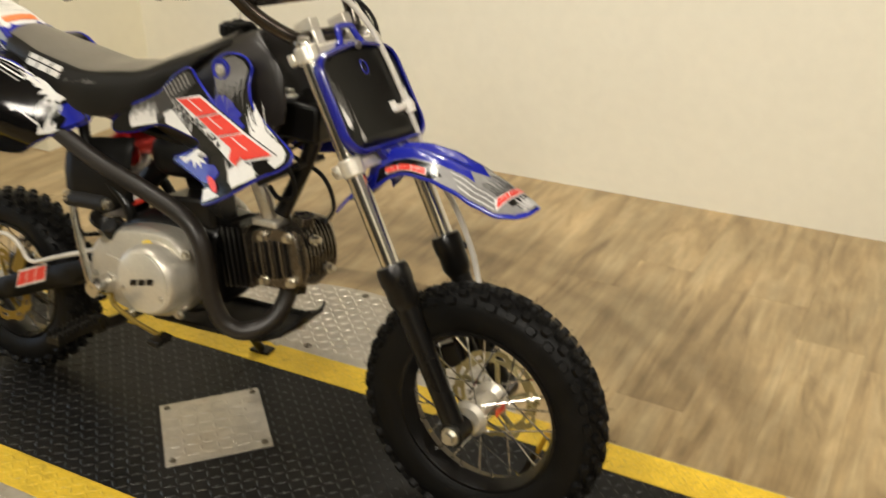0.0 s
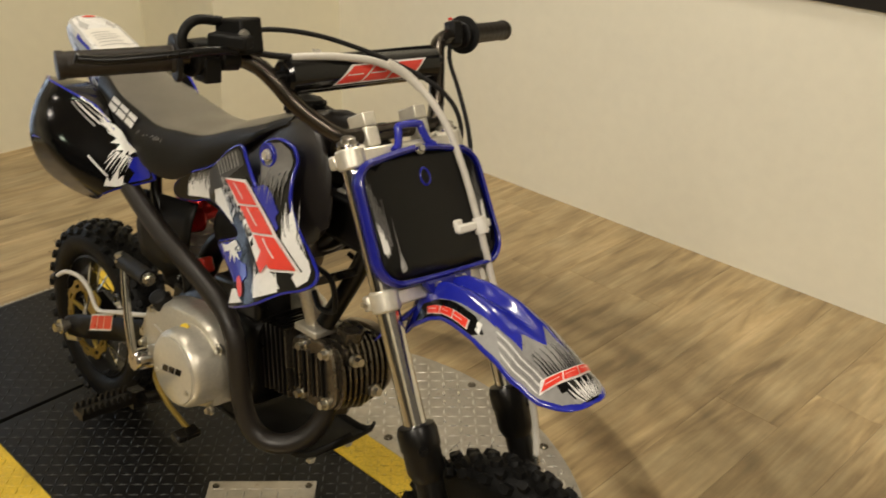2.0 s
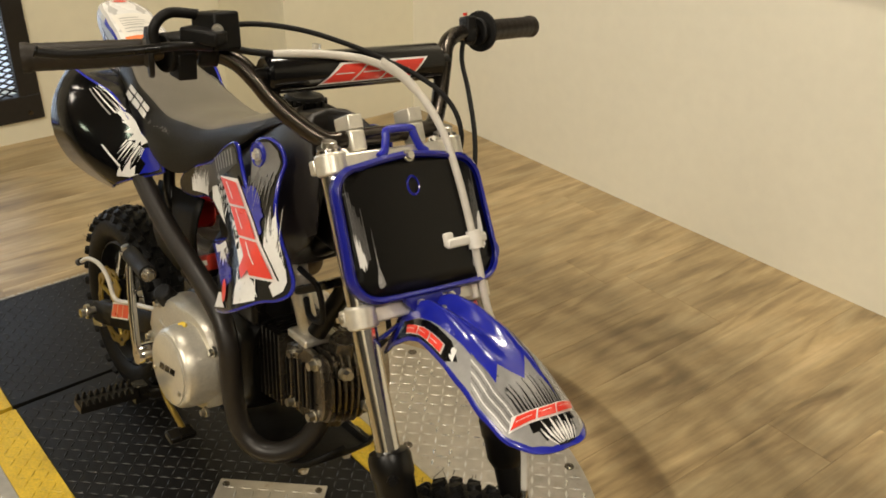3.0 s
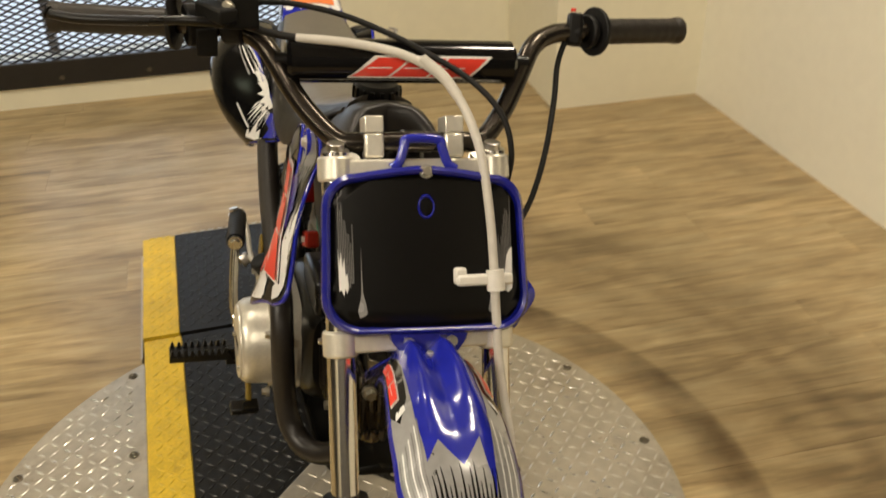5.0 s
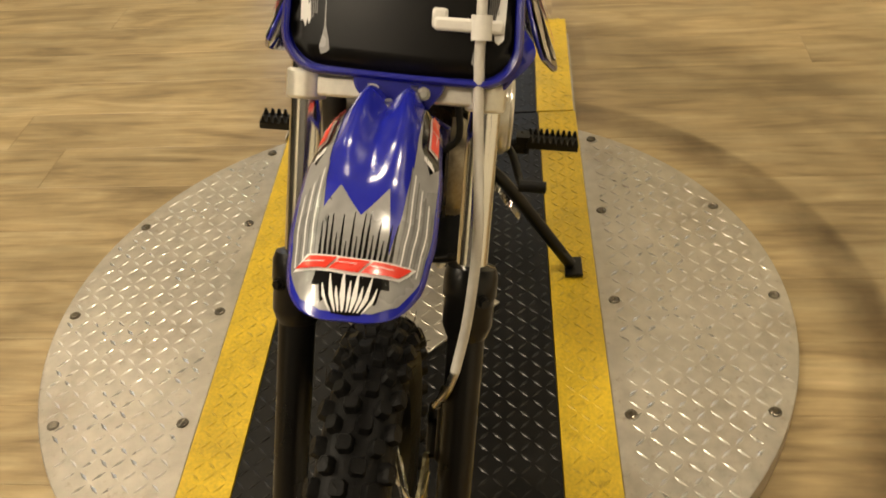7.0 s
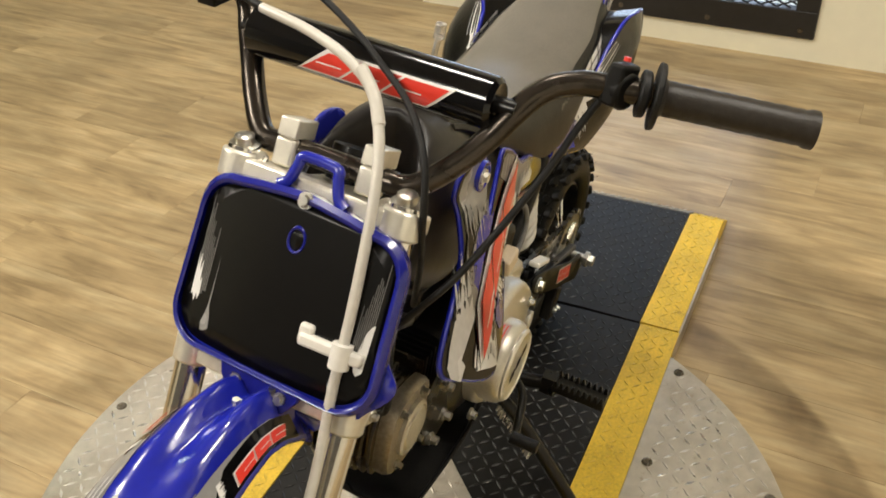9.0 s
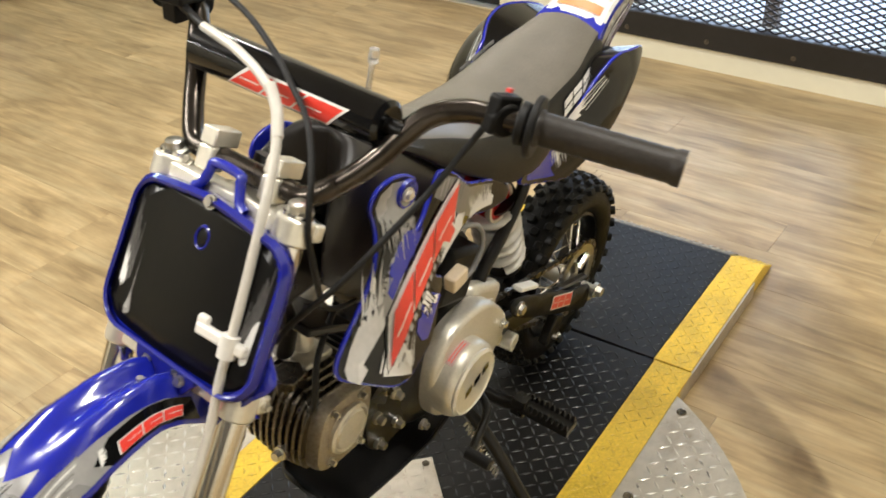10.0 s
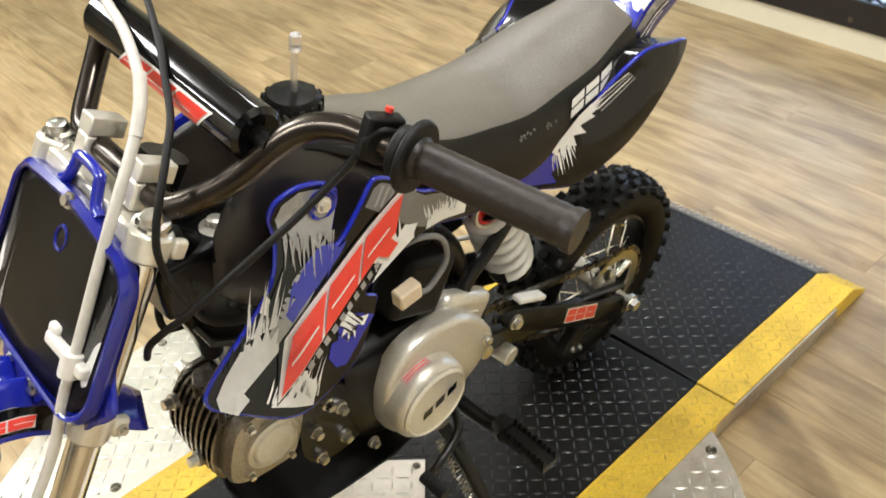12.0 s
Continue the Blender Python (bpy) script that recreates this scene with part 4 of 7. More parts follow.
box(bm, 0.05, 0.022, 0.016, Matrix.Translation(qb) @ pose(0.02, -0.018, 0.008, 0, 0, 30))
perch = part("brake_perch", bm, BLACK_MATT, bike, "black brake lever perch", bevel=0.003)
bolt_at(perch, qb + Vector((0.030, -0.006, 0.016)), (1, -0.4, 0.1), 0.0048, 0.003, STEEL, "pivot_bolt")
part("reservoir_loop", tube(bmesh.new(), [qb + Vector((-0.01, -0.012, 0.026)), qb + Vector((-0.012, -0.045, 0.028)), qb + Vector((-0.012, -0.062, 0.012)), qb + Vector((-0.010, -0.06, -0.012))], 0.006, 10), BLACK_MATT, perch)
part("brake_lever", tube(bmesh.new(), [qb + Vector((0.022, -0.010, -0.004)), (0.236, -0.225, 0.913), (0.226, -0.27, 0.909), (0.206, -0.33, 0.904), (0.195, -0.358, 0.905), (0.192, -0.366, 0.907)], lambda t: 0.005 if t < 0.93 else 0.0068, 12), BLACK_METAL, bike, "black brake lever")

# the fork is turned a little to the right
def steer(names):
    pivot, axis = fork(0.70) - Vector((0.038, 0, 0)), fork(0.8) - fork(0.6)
    m = Matrix.Translation(pivot + Vector((0.005, 0, 0))) @ Matrix.Rotation(radians(-2.6), 4, axis) @ Matrix.Translation(-pivot)
    for ob in bike.children:
        if ob.name.split(".")[0] in names:
            ob.matrix_basis = m


steer(("front_wheel", "fork_tube", "fork_leg", "fork_cap", "front_axle", "top_clamp", "lower_clamp", "bar_riser", "clamp_bolt", "handlebar", "bar_pad", "crossbar", "grip", "grip_flange", "kill_switch", "throttle_housing", "brake_perch", "brake_lever"))

# cables and hoses
part("brake_hose", tube(bmesh.new(), [(0.242, -0.118, 0.896), (0.250, -0.090, 0.897), (0.259, -0.055, 0.896), (0.274, -0.012, 0.891), (0.290, 0.023, 0.877), (0.315, 0.046, 0.853), (0.345, 0.061, 0.815), (0.372, 0.068, 0.768), (0.397, 0.072, 0.718), (0.424, 0.074, 0.662), (0.448, 0.078, 0.605), (0.497, 0.085, 0.53), (0.533, 0.082, 0.46), (0.553, 0.074, 0.405)], 0.0049, 12, 6), HOSE, bike, "translucent grey-white front brake hose")
part("hose_joint", tube(bmesh.new(), [(0.226, -0.170, 0.904), (0.234, -0.145, 0.899), (0.243, -0.114, 0.896)], 0.0042, 10), BLACK_RUBBER, bike)
part("hose_ferrule", tube(bmesh.new(), [(0.281, 0.008, 0.889), (0.295, 0.029, 0.875), (0.310, 0.043, 0.858)], 0.0058, 12), HOSE, bike)
part("hose_end", tube(bmesh.new(), [(0.553, 0.074, 0.405), (0.558, 0.068, 0.385), (0.556, 0.058, 0.360)], 0.0045, 10), STEEL, bike)
cl = part("hose_clip", box(bmesh.new(), 0.010, 0.062, 0.012, pose(0.409, 0.062, 0.692, 0, -24, 0)), NYLON, bike, "white nylon hose clip", bevel=0.003)
part("clip_foot", box(bmesh.new(), 0.016, 0.014, 0.018, pose(0.402, 0.036, 0.694, 0, -24, 0)), NYLON, cl, bevel=0.003)
part("clip_jaw", rod(bmesh.new(), (0.416, 0.074, 0.682), (0.407, 0.073, 0.702), 0.0095), NYLON, cl)
part("throttle_cable", tube(bmesh.new(), [(0.214, -0.185, 0.922), (0.214, -0.13, 0.926), (0.228, -0.07, 0.919), (0.249, -0.015, 0.903), (0.266, 0.020, 0.889), (0.284, 0.055, 0.873), (0.305, 0.079, 0.856), (0.322, 0.094, 0.836), (0.333, 0.101, 0.812), (0.335, 0.103, 0.785), (0.322, 0.100, 0.74), (0.28, 0.08, 0.66), (0.20, 0.05, 0.60), (0.15, 0.035, 0.58)], 0.0033, 10, 6), BLACK_RUBBER, bike, "black throttle cable")
part("switch_wire", tube(bmesh.new(), [(0.198, 0.214, 0.908), (0.207, 0.203, 0.896), (0.222, 0.190, 0.868), (0.255, 0.178, 0.834), (0.298, 0.158, 0.790), (0.329, 0.137, 0.750), (0.346, 0.116, 0.720), (0.352, 0.095, 0.690), (0.345, 0.07, 0.650)], 0.0034, 10, 6), BLACK_RUBBER, bike, "black switch wire")

# number plate


def plate_surf(u, v):
    bow = 0.0055 * (u / 0.09) ** 2 - 0.005 * u / 0.09
    return Vector((0.351 + (0.789 - v) * 0.50 - bow, u * 1.065 + 0.0025, v + (0.789 - v) * 0.03))


def ring_outline(w, zb, zt, r, k=6):
    out = []
    for cx, cz, a0 in ((w - r, zt - 0.009 - r, 0), (-w + r, zt - 0.009 - r, 90), (-w + r * 0.9, zb + r, 180), (w - r * 0.9, zb + r, 270)):
        for i in range(k + 1):
            a = radians(a0 + 90 * i / k)
            out.append((cx + r * math.cos(a), cz + r * math.sin(a)))
        if a0 == 0:
            out += [(x, zt - 0.009 * (abs(x) / (w - r)) ** 1.5) for x in (0.055, 0.042, 0.028, 0.014, 0.0, -0.014, -0.028, -0.042, -0.055)]
    return out


def with_hole(outline, cu, cv, ru, rv, n=16):
    """The outline with an oval hole, joined to it by a seam from its topmost point."""
    k = max(range(len(outline)), key=lambda i: outline[i][1] - abs(outline[i][0] - cu))
    ring = [(cu + ru * math.sin(2 * math.pi * i / n), cv + rv * math.cos(2 * math.pi * i / n)) for i in range(n + 1)]
    return outline[:k + 1] + ring + outline[k:]


plate = part("number_plate", patch(with_hole(ring_outline(0.097, 0.638, 0.793, 0.031), 0.0, 0.757, 0.0075, 0.0105), plate_surf, 0.02), BLUE, bike, "blue-rimmed black front number plate", thick=0.005)
part("plate_face", patch(with_hole(ring_outline(0.0915, 0.6435, 0.7875, 0.028), 0.0, 0.757, 0.0078, 0.0108), plate_surf, 0.02, 0.0032, 1), PLATE_BLACK, plate, "satin black number field", thick=0.001)
rim_out, rim_in = ring_outline(0.099, 0.636, 0.795, 0.032), ring_outline(0.0930, 0.642, 0.789, 0.028)
bm = bmesh.new()
ra = [bm.verts.new(plate_surf(u, v) + Vector((0.007, 0, 0.003))) for u, v in rim_in]
rb = [bm.verts.new(plate_surf(u, v) + Vector((0.008, 0, 0.0035))) for u, v in [((a[0] + b[0]) / 2, (a[1] + b[1]) / 2) for a, b in zip(rim_in, rim_out)]]
rc = [bm.verts.new(plate_surf(u, v) + Vector((0.004, 0, 0.002))) for u, v in rim_out]
rd = [bm.verts.new(plate_surf(u, v) + Vector((-0.004, 0, -0.002))) for u, v in rim_out]
for k in range(len(ra)):
    q = (k + 1) % len(ra)
    for A, Bq in ((ra, rb), (rb, rc), (rc, rd)):
        bm.faces.new((A[k], A[q], Bq[q], Bq[k]))
bmesh.ops.recalc_face_normals(bm, faces=bm.faces)
part("plate_rim", bm, BLUE_DEEP, plate, "raised blue rim", thick=0.002)
tab = [plate_surf(u, v) for u, v in ((-0.032, 0.792), (-0.024, 0.798), (-0.019, 0.812), (-0.015, 0.820), (0.015, 0.820), (0.019, 0.812), (0.024, 0.798), (0.032, 0.792))]
part("plate_handle", tube(bmesh.new(), [p + Vector((-0.002, 0, 0)) for p in tab], 0.0052, 10, 5), BLUE, plate, "blue moulded loop")
bolt_at(plate, plate_surf(0, 0.790) + Vector((0.006, 0, 0.003)), (0.87, 0, 0.48), 0.0055, 0.004, STEEL, "plate_bolt")
hole = lathe(bmesh.new(), [(-0.004, 0.0065), (0.0015, 0.0078), (0.0022, 0.0092), (0, 0.0105)], (0, 0, 0), "X", 24)
hole.transform(Matrix.Translation(plate_surf(0, 0.757) + Vector((0.003, 0, 0.0015))) @ pose(0, 0, 0, 0, -26, 0) @ Matrix.Diagonal((1, 0.9, 1.25, 1)))
part("hole_rim", hole, BLUE_DEEP, plate, "blue ring round a cable hole")
for s in (-1, 1):
    bm = bmesh.new()
    for k in range(9):
        u = s * (0.085 - 0.0016 * k)
        z0, z1 = 0.690 - rnd.uniform(0, 0.012), 0.742 + rnd.uniform(0, 0.030) - 0.004 * k
        patch([(u - 0.0005, z0), (u + 0.0005, z0), (u + 0.0003, z1), (u - 0.0003, z1)], plate_surf, 0.02, 0.0042, 1, bm)
    part("plate_streak", bm, GREY_PRINT, plate)
    brush = [(0.0862, 0.716), (0.0850, 0.700), (0.0836, 0.714), (0.0822, 0.698), (0.0805, 0.708), (0.0795, 0.690), (0.0780, 0.694), (0.0770, 0.680), (0.0785, 0.674), (0.0800, 0.679), (0.0815, 0.672), (0.0840, 0.678), (0.0858, 0.676)]
    part("plate_splash", patch([(s * u, v) for u, v in brush], plate_surf, 0.02, 0.0043, 1), WHITE, plate, "white brush-mark print")
    blob = [(0.0645, 0.720), (0.0640, 0.676), (0.0610, 0.664), (0.0600, 0.656), (0.0635, 0.653), (0.0675, 0.652), (0.0690, 0.658), (0.0665, 0.668), (0.0652, 0.676)]
    part("plate_splash", patch([(s * u, v) for u, v in blob], plate_surf, 0.02, 0.0043, 1), SILVER_PRINT, plate)
part("plate_wing", patch(rounded([(0.090, 0.712), (0.100, 0.690), (0.113, 0.672), (0.112, 0.660), (0.098, 0.645), (0.088, 0.640)], 4), lambda u, v: plate_surf(u, v) + Vector((-0.006, 0, -0.003)), 0.02), BLUE, plate, thick=0.004)
bm = bmesh.new()
skin(bm, [[(x + d, y + 0.003, z) for d, y in ((-0.006, -w), (0.007, -w * 0.94), (0.007, w * 0.94), (-0.006, w))] for x, z, w in ((0.419, 0.646, 0.046), (0.425, 0.634, 0.042), (0.431, 0.620, 0.030))])
lug = part("plate_bracket", bm, BLUE_DEEP, plate, "blue bracket between the number plate and mudguard", smooth=False, bevel=0.002)
for y in (-0.020, 0.026):
    bolt_at(lug, (0.433, y, 0.634), (0.88, 0, 0.46), 0.0045, 0.003, STEEL, "bracket_bolt")

# front mudguard
F_TOP = [(0.395, 0.611), (0.42, 0.628), (0.45, 0.639), (0.49, 0.643), (0.53, 0.640), (0.57, 0.630), (0.61, 0.614), (0.65, 0.596), (0.692, 0.575)]
F_HALF = [(0.395, 0.043), (0.42, 0.045), (0.46, 0.048), (0.50, 0.052), (0.55, 0.057), (0.60, 0.058), (0.635, 0.054), (0.66, 0.047), (0.675, 0.039), (0.685, 0.028), (0.692, 0.012)]


def fender_surf(u, v):
    u = min(0.688, u)
    base, zt = lerp_table(F_HALF, min(u, 0.62)), lerp_table(F_TOP, u)
    hw = base
    if u > 0.60:
        hw = base * max(0.0, 1 - ((u - 0.60) / 0.0885) ** 2.6) ** 0.42
    hw = max(0.006, hw)
    fade = max(0.0, min(1.0, (0.60 - u) / 0.15))
    ridge = 0.0115 * fade * math.exp(-(((abs(v) - 0.42) / 0.2) ** 2)) - 0.008 * fade * math.exp(-((v / 0.16) ** 2))
    return Vector((0.395 + (u - 0.395) * 0.955, hw * v, zt + ridge - (0.030 + 0.024 * max(0.0, min(1.0, (0.47 - u) / 0.075))) * (abs(v) * hw / base) ** 2.3))


bm = bmesh.new()
skin(bm, [[fender_surf(0.395 + 0.293 * (1 - (1 - i / 44) ** 1.5), -1 + 2 * j / 32) for j in range(33)] for i in range(45)], False, False)
guard = part("front_mudguard", bm, BLUE, bike, "glossy blue front mudguard with silver and black print", thick=0.003)
F = 0.0022


def fprint(name, outline, material, lift=1.0, label=""):
    return part(name, patch(outline, fender_surf, (0.010, 0.06), F * (0.9 + 0.1 * lift), 1), material, guard, label)


bm_out = [(0.606, 0.0), (0.592, 0.18), (0.580, 0.33), (0.605, 0.38), (0.634, 0.46), (0.595, 0.525), (0.55, 0.585), (0.50, 0.62), (0.45, 0.66), (0.42, 0.74), (0.42, 0.95), (0.56, 0.93), (0.64, 0.92), (0.668, 0.86), (0.680, 0.62), (0.684, 0.0)]
for s in (-1, 1):
    fprint("silver_print", [(u, s * v) for u, v in bm_out], SILVER_PRINT)
    fprint("black_print", [(0.42, s * 0.70), (0.42, s * 0.95), (0.53, s * 0.94), (0.545, s * 0.80), (0.52, s * 0.66), (0.47, s * 0.65)], BLACK_GLOSS, 2)
    for k in range(7):
        v = 0.56 + 0.055 * k
        fprint("grey_stripe", [(0.55 + 0.005 * k, s * v), (0.552 + 0.005 * k, s * (v + 0.018)), (0.648 - 0.002 * k, s * (v + 0.03)), (0.648 - 0.002 * k, s * (v + 0.012))], WHITE if k % 2 else GREY_PRINT, 2)
    fprint("white_flash", splash((0.535, s * 0.70), (0.54, s * 0.86), (-1, 0.0), rnd, 3, 0.010, 0.002), WHITE, 4)
    emblem(guard, fender_surf, (0.436, s * 0.78), (0.080, 0.0), (0.0, s * 0.12), F * 1.3, 1, (0.01, 0.05), 0.08, WHITE, RED, True, False)
bm = bmesh.new()
for k in range(15):
    v = -0.50 + k / 14
    u0 = 0.655 - 0.012 * abs(v)
    tip = rnd.uniform(0.610, 0.638) - 0.010 * (1 - abs(v))
    patch([(u0, v - 0.03), (u0, v + 0.03), (tip, v + 0.004), (tip, v - 0.004)], fender_surf, (0.01, 0.05), F * 1.15, 1, bm)
part("black_splash", bm, BLACK_GLOSS, guard)
fprint("black_tip", [(0.648, -0.52), (0.648, 0.52), (0.660, 0.62), (0.662, 0.50), (0.674, 0.54), (0.672, 0.44), (0.683, 0.40), (0.6845, 0.0), (0.683, -0.40), (0.672, -0.44), (0.674, -0.54), (0.662, -0.50), (0.660, -0.62)], BLACK_GLOSS, 2)
for k, (u, v, w, lean) in enumerate(((0.661, -0.44, 0.035, -0.10), (0.655, -0.31, 0.045, -0.07), (0.664, -0.21, 0.040, -0.05), (0.652, -0.10, 0.060, -0.02), (0.660, 0.02, 0.040, 0.0), (0.653, 0.12, 0.055, 0.03), (0.663, 0.23, 0.040, 0.05), (0.655, 0.33, 0.045, 0.08), (0.662, 0.45, 0.030, 0.10))):
    foot = v - lean * 0.35
    part("white_streak", patch([(0.681, foot - w * 0.5), (0.682, foot), (0.681, foot + w * 0.5), (0.672, foot + lean * 0.4 + w), (u, v + 0.006), (u, v - 0.006), (0.670, foot + lean * 0.4 - w * 0.8)], fender_surf, (0.01, 0.05), F * 1.25, 1), WHITE, guard)
emblem(guard, lambda u, v: fender_surf(u - 0.016 * v * v, v), (0.652, -0.82), (0.004, 1.50), (-0.011, 0.06), F * 1.35, 1, (0.01, 0.05), 0.16, WHITE, RED, True, False)
# flap behind the fork
rings = []
for i in range(9):
    t = i / 8
    x, z, hw = 0.405 - 0.064 * t, 0.607 - 0.074 * t ** 1.1, 0.052 - 0.008 * t * t
    rings.append([(x - 0.016 * t * (1 - abs(v)), hw * v, z - (0.020 - 0.014 * t) * v * v) for v in (-1, -0.75, -0.5, -0.25, 0, 0.25, 0.5, 0.75, 1)])
part("mudguard_tail", skin(bmesh.new(), rings, False, False), BLUE, bike, thick=0.003)
for x, y in ((0.425, -0.022), (0.425, 0.022), (0.452, 0.0)):
    bolt_at(guard, fender_surf(x, y / 0.05) + Vector((0, 0, 0.001)), (0, 0, 1), 0.004, 0.003, STEEL)

steer(("front_mudguard", "mudguard_tail"))

# fuel tank, seat and tail


def loft(sections, per=5):
    """Skins rings given as lists of points, with extra rings smoothed in between."""
    n = len(sections[0])
    lines = [spline([s[k] for s in sections], per) for k in range(n)]
    return skin(bmesh.new(), [[ln[i] for ln in lines] for i in range(len(lines[0]))])


def oval(x, w, z0, z1, sq=2.6, n=24, wtop=1.0, tilt=0.0):
    out = []
    for k in range(n):
        a = 2 * math.pi * k / n
        c, s = math.cos(a), math.sin(a)
        yy = math.copysign(abs(c) ** (2 / sq), c)
        zz = math.copysign(abs(s) ** (2 / sq), s)
        out.append((x + tilt * zz, w * yy * (1 + (wtop - 1) * (zz * 0.5 + 0.5)), (z0 + z1) / 2 + (z1 - z0) / 2 * zz))
    return out


bm = loft([oval(-0.03, 0.050, 0.60, 0.715), oval(0.05, 0.062, 0.58, 0.745), oval(0.11, 0.070, 0.56, 0.782, 3, wtop=0.9), oval(0.17, 0.074, 0.58, 0.803, 3.2, wtop=0.88), oval(0.225, 0.073, 0.612, 0.803, 3.2, wtop=0.86), oval(0.258, 0.069, 0.638, 0.788, 3, wtop=0.85), oval(0.270, 0.060, 0.652, 0.765, 3, wtop=0.85)])
bmesh.ops.poke(bm, faces=[f for f in bm.faces if len(f.verts) > 4])
for v in bm.verts:
    # hollow front that clears the steering head
    v.co.x -= 0.085 * max(0.0, (v.co.x - 0.18) / 0.09) * max(0.0, 1 - (v.co.y / 0.060) ** 2)
part("fuel_tank", bm, TANK, bike, "black plastic fuel tank")
gusset = part("frame_gusset", box(bmesh.new(), 0.125, 0.054, 0.066, pose(0.238, 0, 0.664, 0, 4, 0)), BLACK_METAL, bike, "black frame gusset below the tank bolt", bevel=0.008)
bm = lathe(bmesh.new(), [(0, 0.0165), (0.002, 0.0165), (0.0045, 0.010), (0.005, 0.0085), (0.012, 0.0080), (0.013, 0.0065), (0.013, 0.001)], (0.224, 0.004, 0.697), "Z", 24, False)
part("tank_bolt", bm, BRIGHT, gusset, "bright flanged tank bolt")
cap = part("fuel_cap", lathe(bmesh.new(), [(0, 0.027), (0.006, 0.029), (0.020, 0.028), (0.025, 0.024), (0.0265, 0.012), (0.030, 0.006), (0.030, 0.001)], (0.125, 0, 0.786), "Z", 30, False), BLACK_MATT, bike, "ridged black fuel cap")
for k in range(15):
    a = 2 * math.pi * k / 15
    part("cap_rib", box(bmesh.new(), 0.004, 0.005, 0.015, pose(0.125 + 0.0285 * math.cos(a), 0.0285 * math.sin(a), 0.799, 0, 0, math.degrees(a))), BLACK_MATT, cap)
part("vent_tube", tube(bmesh.new(), [(0.125, 0.004, 0.812), (0.128, 0.008, 0.842), (0.129, 0.012, 0.868)], 0.0032, 12), CLEAR, cap, "clear plastic breather tube")
part("vent_cap", rod(bmesh.new(), (0.129, 0.012, 0.864), (0.129, 0.013, 0.879), 0.0060, 0.0056, 14), CLEAR, cap, "pale breather cap")

EDGE = [(-0.37, 0.760), (-0.30, 0.740), (-0.25, 0.726), (-0.15, 0.711), (-0.05, 0.720), (0.05, 0.752), (0.10, 0.772), (0.145, 0.792)]
LOWER = [(-0.37, 0.725), (-0.29, 0.690), (-0.22, 0.662), (-0.14, 0.634), (-0.09, 0.641), (0.0, 0.690), (0.08, 0.742), (0.145, 0.780)]
HALF = [(-0.37, 0.052), (-0.28, 0.070), (-0.15, 0.074), (-0.05, 0.066), (0.06, 0.052), (0.145, 0.040)]
secs = []
for x in (-0.372, -0.33, -0.28, -0.22, -0.16, -0.10, -0.04, 0.02, 0.08, 0.125, 0.148):
    e, lo, h = lerp_table(EDGE, x), lerp_table(LOWER, x), lerp_table(HALF, x)
    ring = [(x, h * v, e + 0.014 * (1 - v * v) + 0.0) for v in (-0.96, -0.8, -0.55, -0.28, 0, 0.28, 0.55, 0.8, 0.96)]
    ring += [(x, h * 1.06, e - 0.006), (x, h * 1.16, e + (lo - e) * 0.4), (x, h * 1.22, e + (lo - e) * 0.8), (x, h * 1.2, lo), (x, h * 0.6, lo - 0.008), (x, -h * 0.6, lo - 0.008), (x, -h * 1.2, lo), (x, -h * 1.22, e + (lo - e) * 0.8), (x, -h * 1.16, e + (lo - e) * 0.4), (x, -h * 1.06, e - 0.006)]
    secs.append(ring)
bm = loft(secs, 4)
bm.faces.ensure_lookup_table()
for f in bm.faces:
    c = f.calc_center_median()
    f.material_index = 0 if abs(c.y) < lerp_table(HALF, c.x) * 0.95 and c.z > lerp_table(EDGE, c.x) - 0.004 else 1
seat = part("seat", bm, [SEAT_TOP, SEAT_SIDE], bike, "long seat with grey vinyl top and black sides")


def seat_side(s):
    def surf(u, v):
        e, lo, h = lerp_table(EDGE, u), lerp_table(LOWER, u), lerp_table(HALF, u)
        t = max(0.0, min(1.0, (e - 0.006 - v) / max(0.01, e - lo)))
        return Vector((u, s * h * (1.06 + 0.25 * t * (1 - 0.4 * t)), v))
    return surf


for s in (-1, 1):
    sf = seat_side(s)
    o, a, b = [Vector(q) for q in (((-0.300, 0.714), (0.083, -0.020), (0.013, 0.021)) if s < 0 else ((-0.222, 0.690), (-0.080, 0.024), (-0.004, 0.022)))]
    bm = bmesh.new()
    for k in range(3):
        for t0, t1 in ((0.0, 0.44), (0.56, 1.0)):
            q = [o + a * (0.345 * k + c) + b * t for c, t in ((0, t0), (0.30, t0), (0.30, t1), (0, t1))]
            patch([tuple(p) for p in q], sf, 0.008, 0.0042, -s, bm)
    part("seat_mark", bm, WHITE, seat, "white print of three slanted blocks")
    bm = bmesh.new()
    for k in range(22):
        u, z = -0.205 + rnd.uniform(0, 0.075), 0.694 + rnd.uniform(-0.004, 0.004)
        patch([(u, z), (u + 0.003, z), (u + 0.003, z + 0.002), (u, z + 0.002)], sf, 0.02, 0.0026, -s, bm)
    part("seat_specks", bm, GREY_PRINT, seat)

